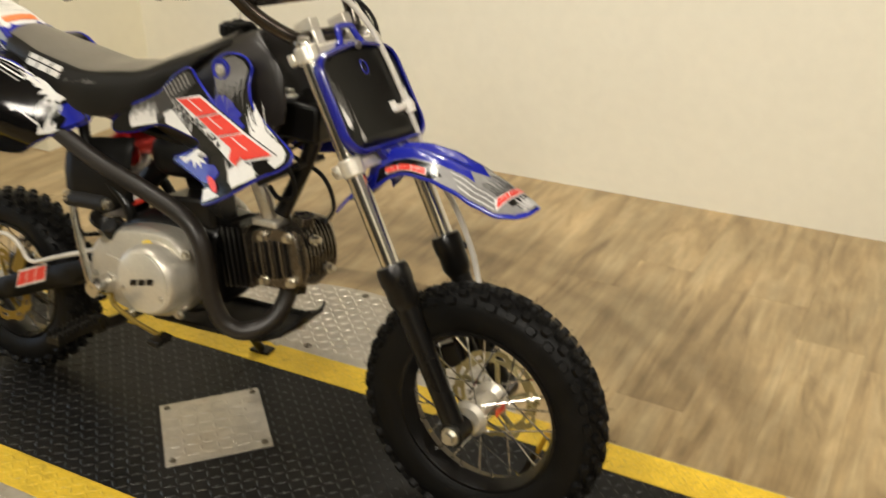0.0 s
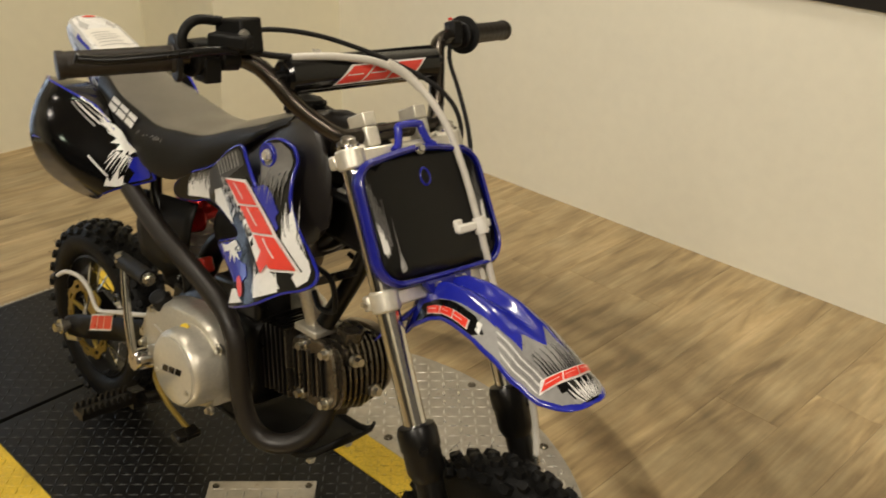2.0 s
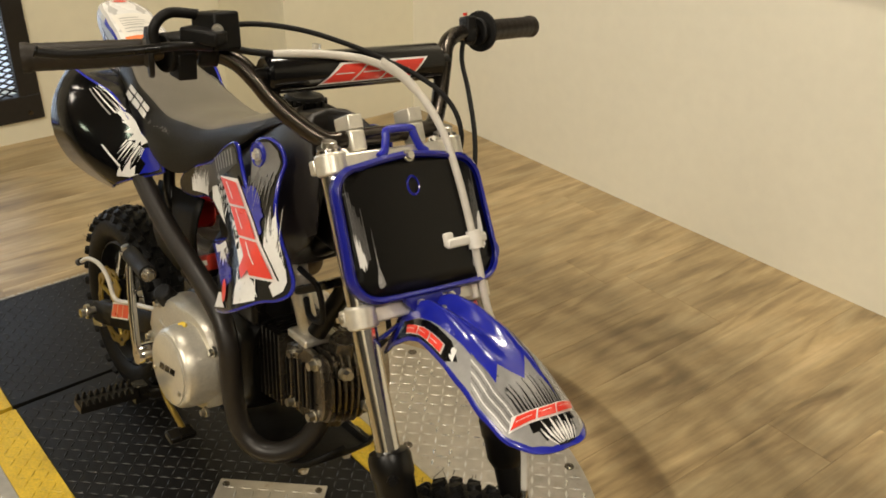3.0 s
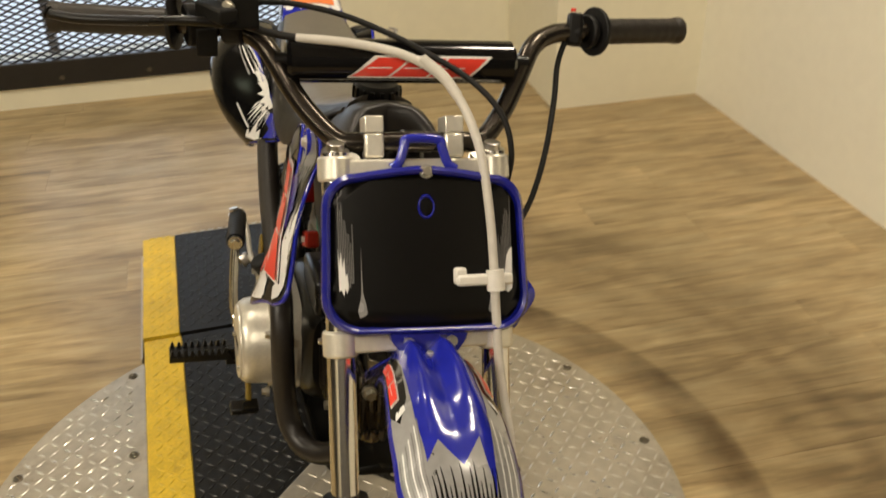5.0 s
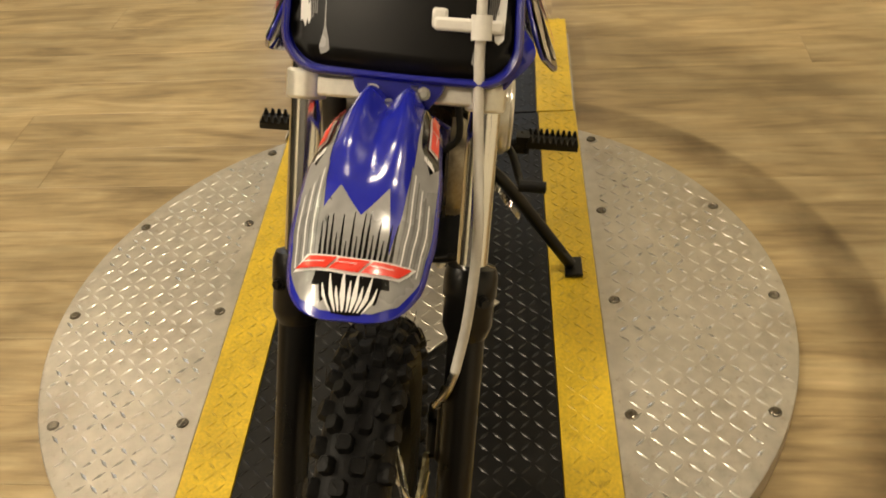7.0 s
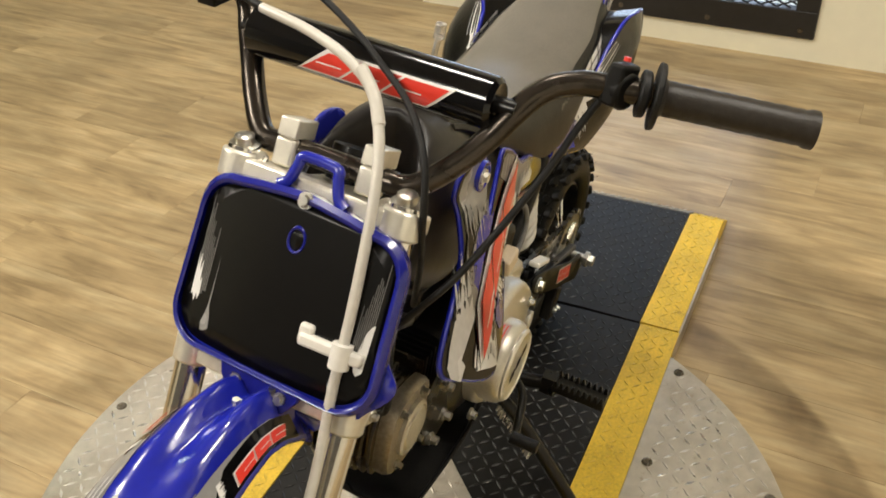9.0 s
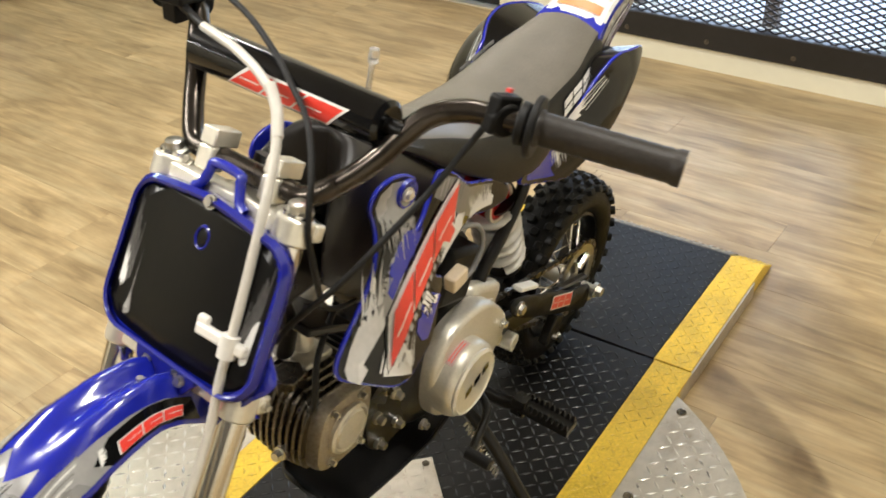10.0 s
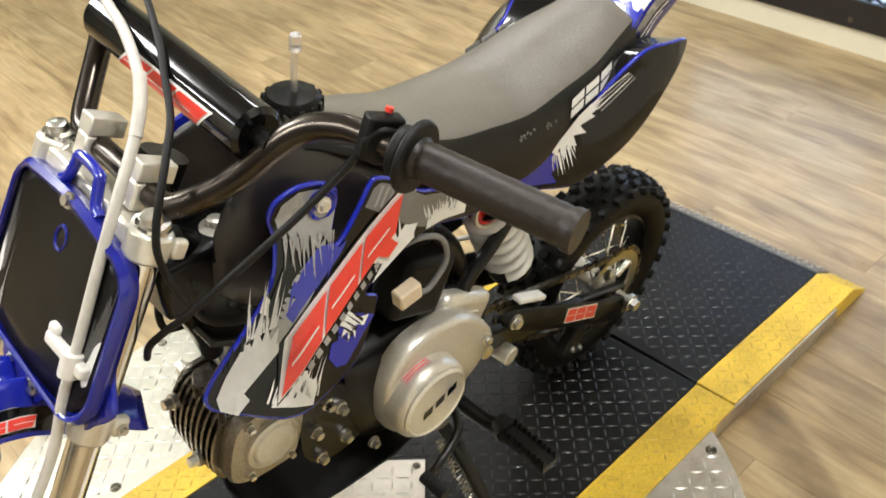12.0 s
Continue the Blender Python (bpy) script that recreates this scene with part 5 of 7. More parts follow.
# tail
T_MID = [(-0.345, 0.742), (-0.38, 0.765), (-0.44, 0.795), (-0.50, 0.816), (-0.535, 0.823)]
rings = []
for i in range(17):
    x = -0.345 - 0.19 * i / 16
    hw = lerp_table([(-0.54, 0.022), (-0.528, 0.036), (-0.50, 0.043), (-0.42, 0.046), (-0.345, 0.056)], x)
    z = lerp_table(sorted(T_MID), x)
    dep = lerp_table([(-0.535, 0.010), (-0.46, 0.045), (-0.40, 0.062), (-0.345, 0.05)], x)
    rings.append([(x, hw * 1.12, z - dep), (x, hw * 1.05, z - 0.012), (x, hw, z - 0.002), (x, hw * 0.6, z + 0.003), (x, 0, z + 0.004), (x, -hw * 0.6, z + 0.003), (x, -hw, z - 0.002), (x, -hw * 1.05, z - 0.012), (x, -hw * 1.12, z - dep)])
bm = skin(bmesh.new(), rings, False, False)
for f in bm.faces:
    p = f.calc_center_median()
    f.material_index = 1 if p.x < -0.395 and (abs(p.y) < 0.043 or p.x < -0.475) else 0
tail = part("rear_mudguard", bm, [BLUE, PALE_PRINT], bike, "silver-white rear mudguard with a blue root and a warning label", thick=0.003)


def tail_surf(u, v):
    hw = lerp_table([(-0.54, 0.022), (-0.528, 0.036), (-0.50, 0.043), (-0.42, 0.046), (-0.345, 0.056)], u)
    return Vector((u, hw * v, lerp_table(sorted(T_MID), u) + 0.004 - 0.006 * v * v))


def tail_side(s):
    def surf(u, v):
        hw = lerp_table([(-0.54, 0.022), (-0.528, 0.036), (-0.50, 0.043), (-0.42, 0.046), (-0.345, 0.056)], u)
        return Vector((u, s * hw * (1.05 + 0.07 * v), lerp_table(sorted(T_MID), u) - 0.012 - 0.045 * v))
    return surf


part("white_cover", patch([(-0.385, -0.92), (-0.385, 0.92), (-0.525, 0.85), (-0.533, 0.0), (-0.525, -0.85)], tail_surf, (0.02, 0.2), 0.0022, 1), WHITE, tail, "white printed tail")
part("warning_label", patch([(-0.40, -0.75), (-0.40, 0.75), (-0.475, 0.78), (-0.475, -0.78)], tail_surf, (0.02, 0.2), 0.0032, 1), NYLON, tail, "white warning label with an orange band")
part("orange_band", patch([(-0.397, -0.75), (-0.397, 0.75), (-0.412, 0.75), (-0.412, -0.75)], tail_surf, (0.02, 0.2), 0.0040, 1), ORANGE, tail)
bm = bmesh.new()
for k in range(6):
    u = -0.421 - 0.008 * k
    patch([(u, -0.6), (u, 0.6 - 0.2 * (k % 3)), (u - 0.0014, 0.6 - 0.2 * (k % 3)), (u - 0.0014, -0.6)], tail_surf, (0.02, 0.2), 0.0040, 1, bm)
part("label_bars", bm, SILVER_PRINT, tail)
part("red_oval", patch([(-0.522 + 0.004 * math.cos(a), 0.34 * math.sin(a)) for a in (2 * math.pi * k / 18 for k in range(18))], tail_surf, (0.02, 0.2), 0.0036, 1), RED, tail)
for s in (-1, 1):
    part("white_side", patch([(-0.36, 0.05), (-0.40, 0.3), (-0.50, 0.35), (-0.527, 0.0), (-0.40, -0.15)], tail_side(s), (0.02, 0.2), 0.0022, s), SILVER_PRINT, tail)
    for k in range(4):
        part("tail_stripe", patch([(-0.37 - 0.006 * k, 0.35 + 0.12 * k), (-0.37 - 0.006 * k, 0.42 + 0.12 * k), (-0.48 + 0.015 * k, 0.25 + 0.10 * k), (-0.48 + 0.015 * k, 0.2 + 0.10 * k)], tail_side(s), (0.02, 0.2), 0.003, s), WHITE if k % 2 else BLACK_GLOSS, tail)


# side panels and tank shrouds


def shroud_y(x, z):
    k = min(1, max(0, (x + 0.02) / 0.25))
    return 0.08 + 0.45 * max(0, 0.745 - z) * k + 0.004 * math.sin(9 * (x + z))


def shroud_surf(s):
    return lambda u, v: Vector((u, s * shroud_y(u, v), v))


OUTER = [(-0.095, 0.612), (-0.100, 0.632), (-0.055, 0.664), (0.022, 0.697), (0.060, 0.728), (0.086, 0.743), (0.098, 0.741), (0.112, 0.727), (0.132, 0.710), (0.148, 0.700), (0.156, 0.705), (0.150, 0.722), (0.141, 0.740), (0.141, 0.756), (0.156, 0.768), (0.180, 0.775), (0.202, 0.770), (0.212, 0.755), (0.211, 0.738), (0.214, 0.722), (0.226, 0.699), (0.258, 0.674), (0.290, 0.654), (0.307, 0.640), (0.308, 0.626), (0.291, 0.611), (0.265, 0.598), (0.215, 0.562), (0.160, 0.534), (0.154, 0.545), (0.157, 0.564), (0.102, 0.577), (0.064, 0.584), (0.064, 0.594), (0.082, 0.602), (0.126, 0.622), (0.124, 0.630), (0.10, 0.634), (0.022, 0.640), (-0.045, 0.618)]
FLAME = [(0.287, 0.615), (0.299, 0.627), (0.299, 0.638), (0.286, 0.651), (0.258, 0.672), (0.257, 0.664), (0.247, 0.676), (0.247, 0.664), (0.238, 0.674), (0.240, 0.661), (0.229, 0.668), (0.236, 0.655), (0.225, 0.658), (0.238, 0.647), (0.258, 0.638), (0.276, 0.630), (0.273, 0.622)]
SCOOP = [(0.146, 0.734), (0.145, 0.752), (0.158, 0.763), (0.182, 0.770), (0.199, 0.764), (0.206, 0.752), (0.205, 0.740), (0.201, 0.722), (0.198, 0.737), (0.193, 0.712), (0.189, 0.731), (0.184, 0.703), (0.179, 0.724), (0.174, 0.706), (0.166, 0.716), (0.160, 0.706)]
PLAIN = OUTER[:26] + [(0.262, 0.588), (0.240, 0.576), (0.200, 0.570), (0.157, 0.570), (0.130, 0.586), (0.110, 0.606), (0.108, 0.617)] + OUTER[36:]
for s in (-1, 1):
    flat = shroud_surf(s)
    sf = lambda u, v, flat=flat: flat(u, v) + Vector((0.135 * max(0.0, u - 0.165), 0, 0))
    outline_of = OUTER if s < 0 else PLAIN
    out = rounded(outline_of, 4)
    sh = part("tank_shroud", patch(out, sf, 0.016), BLUE, bike, "blue tank shroud with black, white and red print", thick=0.004)
    lift = 0.0026

    lobe = lambda pts: pts if s < 0 else [(0.116 + (u - 0.064) * 0.60, v + 0.010) for u, v in pts]

    def print_on(name, outline, material, k=1.0, owner=sh, surf=sf):
        return part(name, patch(outline, surf, 0.014, lift + 0.0004 * k, -s), material, owner)

    grey = GREY_PRINT if s > 0 else DARK_PRINT
    print_on("black_print", inset(rounded(outline_of, 3), 0.0024), BLACK_GLOSS, 1)
    print_on("grey_side", [(-0.050, 0.661), (0.022, 0.691), (0.062, 0.723), (0.086, 0.737), (0.096, 0.735), (0.110, 0.720), (0.072, 0.690), (0.052, 0.668), (0.02, 0.648), (-0.03, 0.640)], grey, 2)
    print_on("grey_scoop", SCOOP, SILVER_PRINT if s > 0 else GREY_PRINT, 2)
    if s > 0:
        print_on("silver_flow", [(0.165, 0.712), (0.185, 0.702), (0.205, 0.692), (0.226, 0.674), (0.250, 0.652), (0.246, 0.640), (0.232, 0.648), (0.220, 0.652), (0.195, 0.666), (0.17, 0.685)], SILVER_PRINT, 3)
        print_on("black_spike", splash((0.250, 0.668), (0.205, 0.712), (-0.75, -0.65), rnd, 5, 0.026, 0.003), BLACK_GLOSS, 3.5)
    print_on("blue_wave", [(0.140, 0.699), (0.150, 0.697), (0.160, 0.705), (0.172, 0.708), (0.190, 0.700), (0.200, 0.690), (0.212, 0.684), (0.208, 0.676), (0.222, 0.668), (0.218, 0.657), (0.205, 0.664), (0.15, 0.690)], BLUE, 4)
    print_on("white_splash", [(u + (0.002 if s > 0 else 0), v - (0.006 if s > 0 else 0)) for u, v in FLAME], WHITE if s < 0 else PALE_PRINT, 4)
    print_on("white_streak", [(0.238, 0.676), (0.243, 0.682), (0.234, 0.694), (0.231, 0.688)], WHITE, 4)
    print_on("white_splash", splash((-0.055, 0.626), (0.018, 0.643), (-0.15, 1), rnd, 7, 0.040, 0.008), WHITE, 3)
    print_on("white_splash", [(0.040, 0.646), (0.115, 0.635), (0.088, 0.652), (0.070, 0.662), (0.056, 0.672), (0.058, 0.660), (0.046, 0.667), (0.048, 0.657), (0.034, 0.662), (0.040, 0.653)], WHITE, 3)
    print_on("blue_lobe", lobe([(0.068, 0.589), (0.10, 0.582), (0.159, 0.570), (0.180, 0.577), (0.190, 0.592), (0.176, 0.590), (0.178, 0.602), (0.164, 0.600), (0.158, 0.612), (0.132, 0.618), (0.084, 0.598)]), BLUE, 3)
    print_on("white_splash", lobe([(0.082, 0.596), (0.104, 0.602), (0.130, 0.619), (0.156, 0.613), (0.148, 0.606), (0.158, 0.600), (0.142, 0.600), (0.146, 0.590), (0.130, 0.598), (0.128, 0.586), (0.118, 0.599), (0.100, 0.590)]), WHITE, 4)
    print_on("white_splash", splash((0.260, 0.599), (0.222, 0.576), (-0.65, 0.75), rnd, 7, 0.034, 0.002), WHITE, 4)
    brs = random.Random(31 if s < 0 else 37)
    tone = WHITE if s < 0 else PALE_PRINT
    for p0, p1, way, count, length, ink in (
            ((0.232, 0.664), (0.262, 0.664), (-0.5, 0.9), 16, 0.050, tone), ((0.258, 0.664), (0.288, 0.648), (-0.35, 0.9), 9, 0.020, BLACK_GLOSS),
            ((0.152, 0.716), (0.204, 0.730), (0.25, -1), 18, 0.046, SILVER_PRINT if s > 0 else GREY_PRINT), ((0.150, 0.700), (0.205, 0.690), (0.5, -0.8), 12, 0.036, BLUE),
            ((-0.050, 0.640), (0.020, 0.660), (0.3, 1), 18, 0.034, WHITE), ((0.215, 0.580), (0.262, 0.604), (-0.65, 0.75), 16, 0.044, WHITE),
            ((0.060, 0.668), (0.110, 0.642), (0.1, 1), 12, 0.024, WHITE), ((0.130, 0.608), (0.165, 0.600), (0.6, 0.75), 9, 0.034, BLACK_GLOSS)):
        tagged(part("brush_streak", bristles(sf, p0, p1, way, brs, count, length, lift + 0.0017, -s), ink, sh), "dry-brush streaks of the print", kind="stuff")
    if s < 0:
        print_on("white_tip", [(0.160, 0.560), (0.161, 0.540), (0.200, 0.560), (0.188, 0.561), (0.180, 0.554), (0.172, 0.566)], WHITE, 5)
    for k in range(7):
        f = k / 6
        a0, a1 = Vector((0.036 + 0.046 * f, 0.706 + 0.026 * f)), Vector((0.050 + 0.046 * f, 0.689 + 0.025 * f))
        print_on("grey_stripe", [tuple(a0), tuple(a0 + Vector((0.0028, 0.0014))), tuple(a1 + Vector((0.0028, 0.0014))), tuple(a1)], SILVER_PRINT, 3)
    if s < 0:
        frame_of, line = ((0.074, 0.690), (0.166, -0.072), (0.036, 0.0155)), ((0.056, 0.684), (0.150, -0.069))
    else:
        frame_of, line = ((0.250, 0.604), (-0.178, 0.073), (-0.008, 0.037)), ((0.215, 0.606), (-0.125, 0.047))
    o, a, b = [Vector(q) for q in frame_of]
    back = [o - a * 0.02 - b * 0.15, o + a * 1.0 - b * 0.15, o + a * 1.03 + b * 1.16, o + a * 0.03 + b * 1.16]
    print_on("emblem_ground", [tuple(p) for p in back], BLACK_GLOSS, 4.6)
    emblem(sh, sf, *frame_of, lift + 0.0024, -s, 0.014, 0.10, WHITE, RED, True, True)
    o, a = Vector(line[0]), Vector(line[1])
    for k in range(11):
        p = o + a * (k / 10.5)
        q = a * 0.055
        n = Vector((a.y, -a.x)).normalized() * (0.0072 if s < 0 else -0.0072)
        print_on("small_bar", [tuple(p), tuple(p + q), tuple(p + q - n), tuple(p - n)], SILVER_PRINT, 6)
    if s < 0:
        print_on("red_oval", [(0.180 + 0.012 * math.cos(a) - 0.004 * math.sin(a), 0.573 + 0.010 * math.sin(a) - 0.004 * math.cos(a)) for a in (2 * math.pi * k / 16 for k in range(16))], RED, 6)
    bp = sf(0.160, 0.747) + Vector((0, s * 0.0055, 0))
    part("bolt_cup", lathe(bmesh.new(), [(-s * 0.006, 0.0175), (s * 0.0025, 0.0165), (s * 0.0025, 0.0145), (-s * 0.001, 0.011), (-s * 0.0015, 0.001)], bp, "Y", 28, False), BLUE, sh, "blue moulded bolt cup")
    bolt_at(sh, bp + Vector((0, s * 0.001, 0)), (0, s, 0), 0.0062, 0.004, BRIGHT, "shroud_bolt")

RP = [(-0.492, 0.722), (-0.480, 0.678), (-0.440, 0.630), (-0.408, 0.582), (-0.368, 0.552), (-0.310, 0.552), (-0.225, 0.592), (-0.156, 0.621), (-0.149, 0.631), (-0.160, 0.643), (-0.212, 0.664), (-0.258, 0.690), (-0.302, 0.719), (-0.370, 0.740), (-0.440, 0.742)]
LP = [(-0.430, 0.735), (-0.385, 0.748), (-0.33, 0.745), (-0.25, 0.690), (-0.17, 0.655), (-0.118, 0.640), (-0.130, 0.622), (-0.225, 0.592), (-0.262, 0.597), (-0.325, 0.632), (-0.385, 0.690)]


def panel_surf(s, deep):
    def ease(t):
        t = max(0.0, min(1.0, t))
        return t * t * (3 - 2 * t)

    def surf(u, v):
        start = -0.12 - 0.13 * max(0.0, min(1.0, (v - 0.58) / 0.14))
        swell = ease((start - u) / 0.16) * (1 - 0.85 * ease((-0.395 - u) / 0.13))
        fold = 1 - 0.75 * min(1.0, ((v - 0.66 - 0.15 * (u + 0.36)) / 0.115) ** 2)
        return Vector((u, s * (0.084 + deep * swell * fold), v))
    return surf


for s, outl, deep in ((-1, RP, 0.086), (1, LP, 0.030)):
    sf = panel_surf(s, deep)
    sp = part("side_panel", patch(rounded(outl, 4), sf, 0.009), BLUE, bike, "glossy black and blue side panel with white brush marks", thick=0.004)
    cx = sum(p[0] for p in outl) / len(outl)
    cz = sum(p[1] for p in outl) / len(outl)
    part("black_print", patch(inset(rounded(outl, 4), 0.0026), sf, 0.009, 0.003, -s), BLACK_GLOSS, sp)
    edge = inset(rounded(outl, 4), 0.0012)
    part("panel_back", skin(bmesh.new(), [[sf(u, v) - Vector((0, s * 0.003, 0)) for u, v in edge], [Vector((cx + (u - cx) * 0.93, s * 0.068, cz + (v - cz) * 0.90)) for u, v in edge]], True, False), BLACK_GLOSS, sp)
    dx = 0.0 if s < 0 else 0.010
    wk = 0.78 if s < 0 else 1.0
    part("white_splash", patch([(-0.215 + (u + 0.215) * wk + dx, 0.668 + (v - 0.668) * wk) for u, v in ((-0.284, 0.703), (-0.266, 0.700), (-0.246, 0.690), (-0.222, 0.670), (-0.192, 0.659), (-0.203, 0.655), (-0.214, 0.646), (-0.218, 0.655), (-0.228, 0.635), (-0.230, 0.654), (-0.246, 0.650), (-0.240, 0.665), (-0.260, 0.664), (-0.250, 0.676), (-0.274, 0.682), (-0.262, 0.690))], sf, 0.014, 0.0038, -s), WHITE, sp)
    for k in range(4):
        d = 0.006 * k
        part("white_line", patch([(-0.264 - d + dx, 0.698 - d * 0.6), (-0.2655 - d + dx, 0.6965 - d * 0.6), (-0.326 - d * 0.6 + dx, 0.7255 - d * 0.5), (-0.3252 - d * 0.6 + dx, 0.7268 - d * 0.5)], sf, 0.014, 0.0036, -s), WHITE if k % 2 == 0 else SILVER_PRINT, sp)
    tagged(part("brush_streak", bristles(sf, (-0.262 + dx, 0.688), (-0.216 + dx, 0.660), (-0.85, 0.5), random.Random(41), 16, 0.055, 0.0042, -s), WHITE, sp), "white dry-brush streaks", kind="stuff")
    tagged(part("brush_streak", bristles(sf, (-0.240 + dx, 0.655), (-0.205 + dx, 0.648), (-0.3, -1), random.Random(43), 12, 0.040, 0.0042, -s), WHITE, sp), "white dry-brush streaks", kind="stuff")
    if s < 0:
        part("white_splash", patch([(-0.240, 0.598), (-0.236, 0.614), (-0.231, 0.605), (-0.227, 0.618), (-0.222, 0.628), (-0.219, 0.612), (-0.212, 0.620), (-0.210, 0.606), (-0.202, 0.609), (-0.218, 0.600)], sf, 0.014, 0.004, -s), WHITE, sp)
        part("white_streak", patch([(-0.238, 0.614), (-0.234, 0.615), (-0.270, 0.643), (-0.272, 0.642)], sf, 0.014, 0.004, -s), WHITE, sp)
        for u, v in ((-0.458, 0.700), (-0.408, 0.652)):
            part("blue_arc", patch([(u, v - 0.008), (u + 0.02, v), (u + 0.050, v + 0.004), (u + 0.02, v + 0.004)], sf, 0.014, 0.0036, -s), BLUE, sp)
        part("blue_patch", patch([(-0.214, 0.647), (-0.192, 0.654), (-0.170, 0.644), (-0.156, 0.634), (-0.160, 0.627), (-0.182, 0.616), (-0.202, 0.609), (-0.196, 0.626), (-0.210, 0.634)], sf, 0.014, 0.0034, -s), BLUE, sp)
    else:
        part("blue_patch", patch([(-0.203, 0.650), (-0.180, 0.660), (-0.150, 0.646), (-0.132, 0.637), (-0.135, 0.628), (-0.175, 0.614), (-0.208, 0.606), (-0.198, 0.622), (-0.212, 0.632)], sf, 0.014, 0.0034, -s), BLUE, sp)
    part("inner_liner", patch(rounded([(cx + (x - cx) * 0.9, cz + (z - cz) * 0.86) for x, z in outl], 3), lambda u, v: Vector((u, s * 0.062, v)), 0.05), BLACK_MATT, sp, thick=0.012)

# chassis
part("main_spar", tube(bmesh.new(), [(0.275, 0, 0.70), (0.18, 0, 0.615), (0.05, 0, 0.575), (-0.06, 0, 0.54), (-0.13, 0, 0.46), (-0.14, 0, 0.34)], 0.021, 16), BLACK_METAL, bike, "black steel main spar")
part("down_tube", tube(bmesh.new(), [(0.285, -0.0, 0.655), (0.255, -0.0, 0.585), (0.225, -0.03, 0.50)], 0.014, 14), BLACK_METAL, bike, "black steel down tube")
part("tank_bracket", box(bmesh.new(), 0.09, 0.09, 0.012, pose(0.225, 0, 0.572, 0, -28, 0)), BLACK_METAL, bike, bevel=0.003)
for s in (-1, 1):
    part("seat_rail", tube(bmesh.new(), [(0.02, s * 0.03, 0.60), (-0.10, s * 0.045, 0.625), (-0.25, s * 0.048, 0.665), (-0.42, s * 0.042, 0.735)], 0.009, 12), BLACK_METAL, bike)
    part("frame_stay", tube(bmesh.new(), [(-0.20, s * 0.050, 0.645), (-0.195, s * 0.055, 0.58), (-0.155, s * 0.055, 0.52), (-0.10, s * 0.055, 0.46), (-0.11, s * 0.055, 0.38)], 0.010, 12), BLACK_METAL, bike, "bent black frame stay")
    part("cradle_plate", box(bmesh.new(), 0.05, 0.008, 0.13, pose(-0.128, s * 0.052, 0.37, 0, 8, 0)), BLACK_METAL, bike, bevel=0.002)
rings = []
for x, y0, y1, z in ((0.250, 0.010, 0.060, 0.304), (0.238, -0.020, 0.072, 0.289), (0.218, -0.040, 0.080, 0.272), (0.190, -0.052, 0.085, 0.262), (0.120, -0.058, 0.088, 0.258), (0.040, -0.060, 0.089, 0.257), (-0.060, -0.060, 0.075, 0.256)):
    rings.append([(x, y0, z + 0.010), (x, y0 + 0.006, z), (x, 0.5 * (y0 + y1), z - 0.003), (x, y1 - 0.006, z), (x, y1, z + 0.010)])
skid = part("skid_plate", skin(bmesh.new(), rings, False, False), BLACK_MATT, bike, "black skid plate under the engine", thick=0.004)
for y in (-0.030, 0.046):
    bolt_at(skid, (0.206, y, 0.258), (0.5, 0, -1), 0.006, 0.004, STEEL)
for s in (-1, 1):
    part("swing_arm", box(bmesh.new(), 0.40, 0.016, 0.036, pose(-0.313, s * 0.064, 0.284, 0, -17.5, 0)), BLACK_METAL, bike, "black box-section swing arm", bevel=0.004)
    edge = [(-0.160, 0.404), (-0.31, 0.328), (-0.394, 0.282), (-0.465, 0.254), (-0.480, 0.226), (-0.470, 0.198), (-0.39, 0.237), (-0.30, 0.285), (-0.172, 0.362)] if s > 0 else [(-0.165, 0.362), (-0.31, 0.318), (-0.484, 0.254), (-0.500, 0.232), (-0.486, 0.210), (-0.33, 0.262), (-0.18, 0.325)]
    gx = patch(rounded(edge, 3), lambda u, v: Vector((u, s * 0.088, v)), 0.06)
    gd = part("arm_guard", gx, BLACK_MATT, bike, "black plastic swing-arm guard with a red emblem", thick=0.004)
    fs = lambda u, v, s=s: Vector((u, s * 0.0905, v))
    if s < 0:
        emblem(gd, fs, (-0.392, 0.262), (0.085, 0.033), (0.006, 0.030), 0.0006, -s, 0.03, 0.12, WHITE, RED, False, False)
    else:
        emblem(gd, fs, (-0.306, 0.294), (-0.085, -0.040), (0.002, 0.027), 0.0006, -s, 0.03, 0.1, WHITE, RED, True, False)
    bolt_at(gd, (-0.178, s * 0.091, 0.377 if s > 0 else 0.345), (0, s, 0), 0.009, 0.006, STEEL)
    bolt_at(bike, RW + Vector((0, s * (0.098 if s > 0 else 0.104), 0)), (0, s, 0), 0.011, 0.010, STEEL, "axle_nut")
    part("chain_adjuster", box(bmesh.new(), 0.05, 0.012, 0.03, pose(-0.49, s * 0.08, 0.21, 0, -20, 0)), STEEL, bike, bevel=0.002)
part("rear_axle", rod(bmesh.new(), RW + Vector((0, -0.1, 0)), RW + Vector((0, 0.1, 0)), 0.008), STEEL, bike)
part("swing_pivot", rod(bmesh.new(), (-0.135, -0.085, 0.338), (-0.135, 0.085, 0.338), 0.011), STEEL, bike)

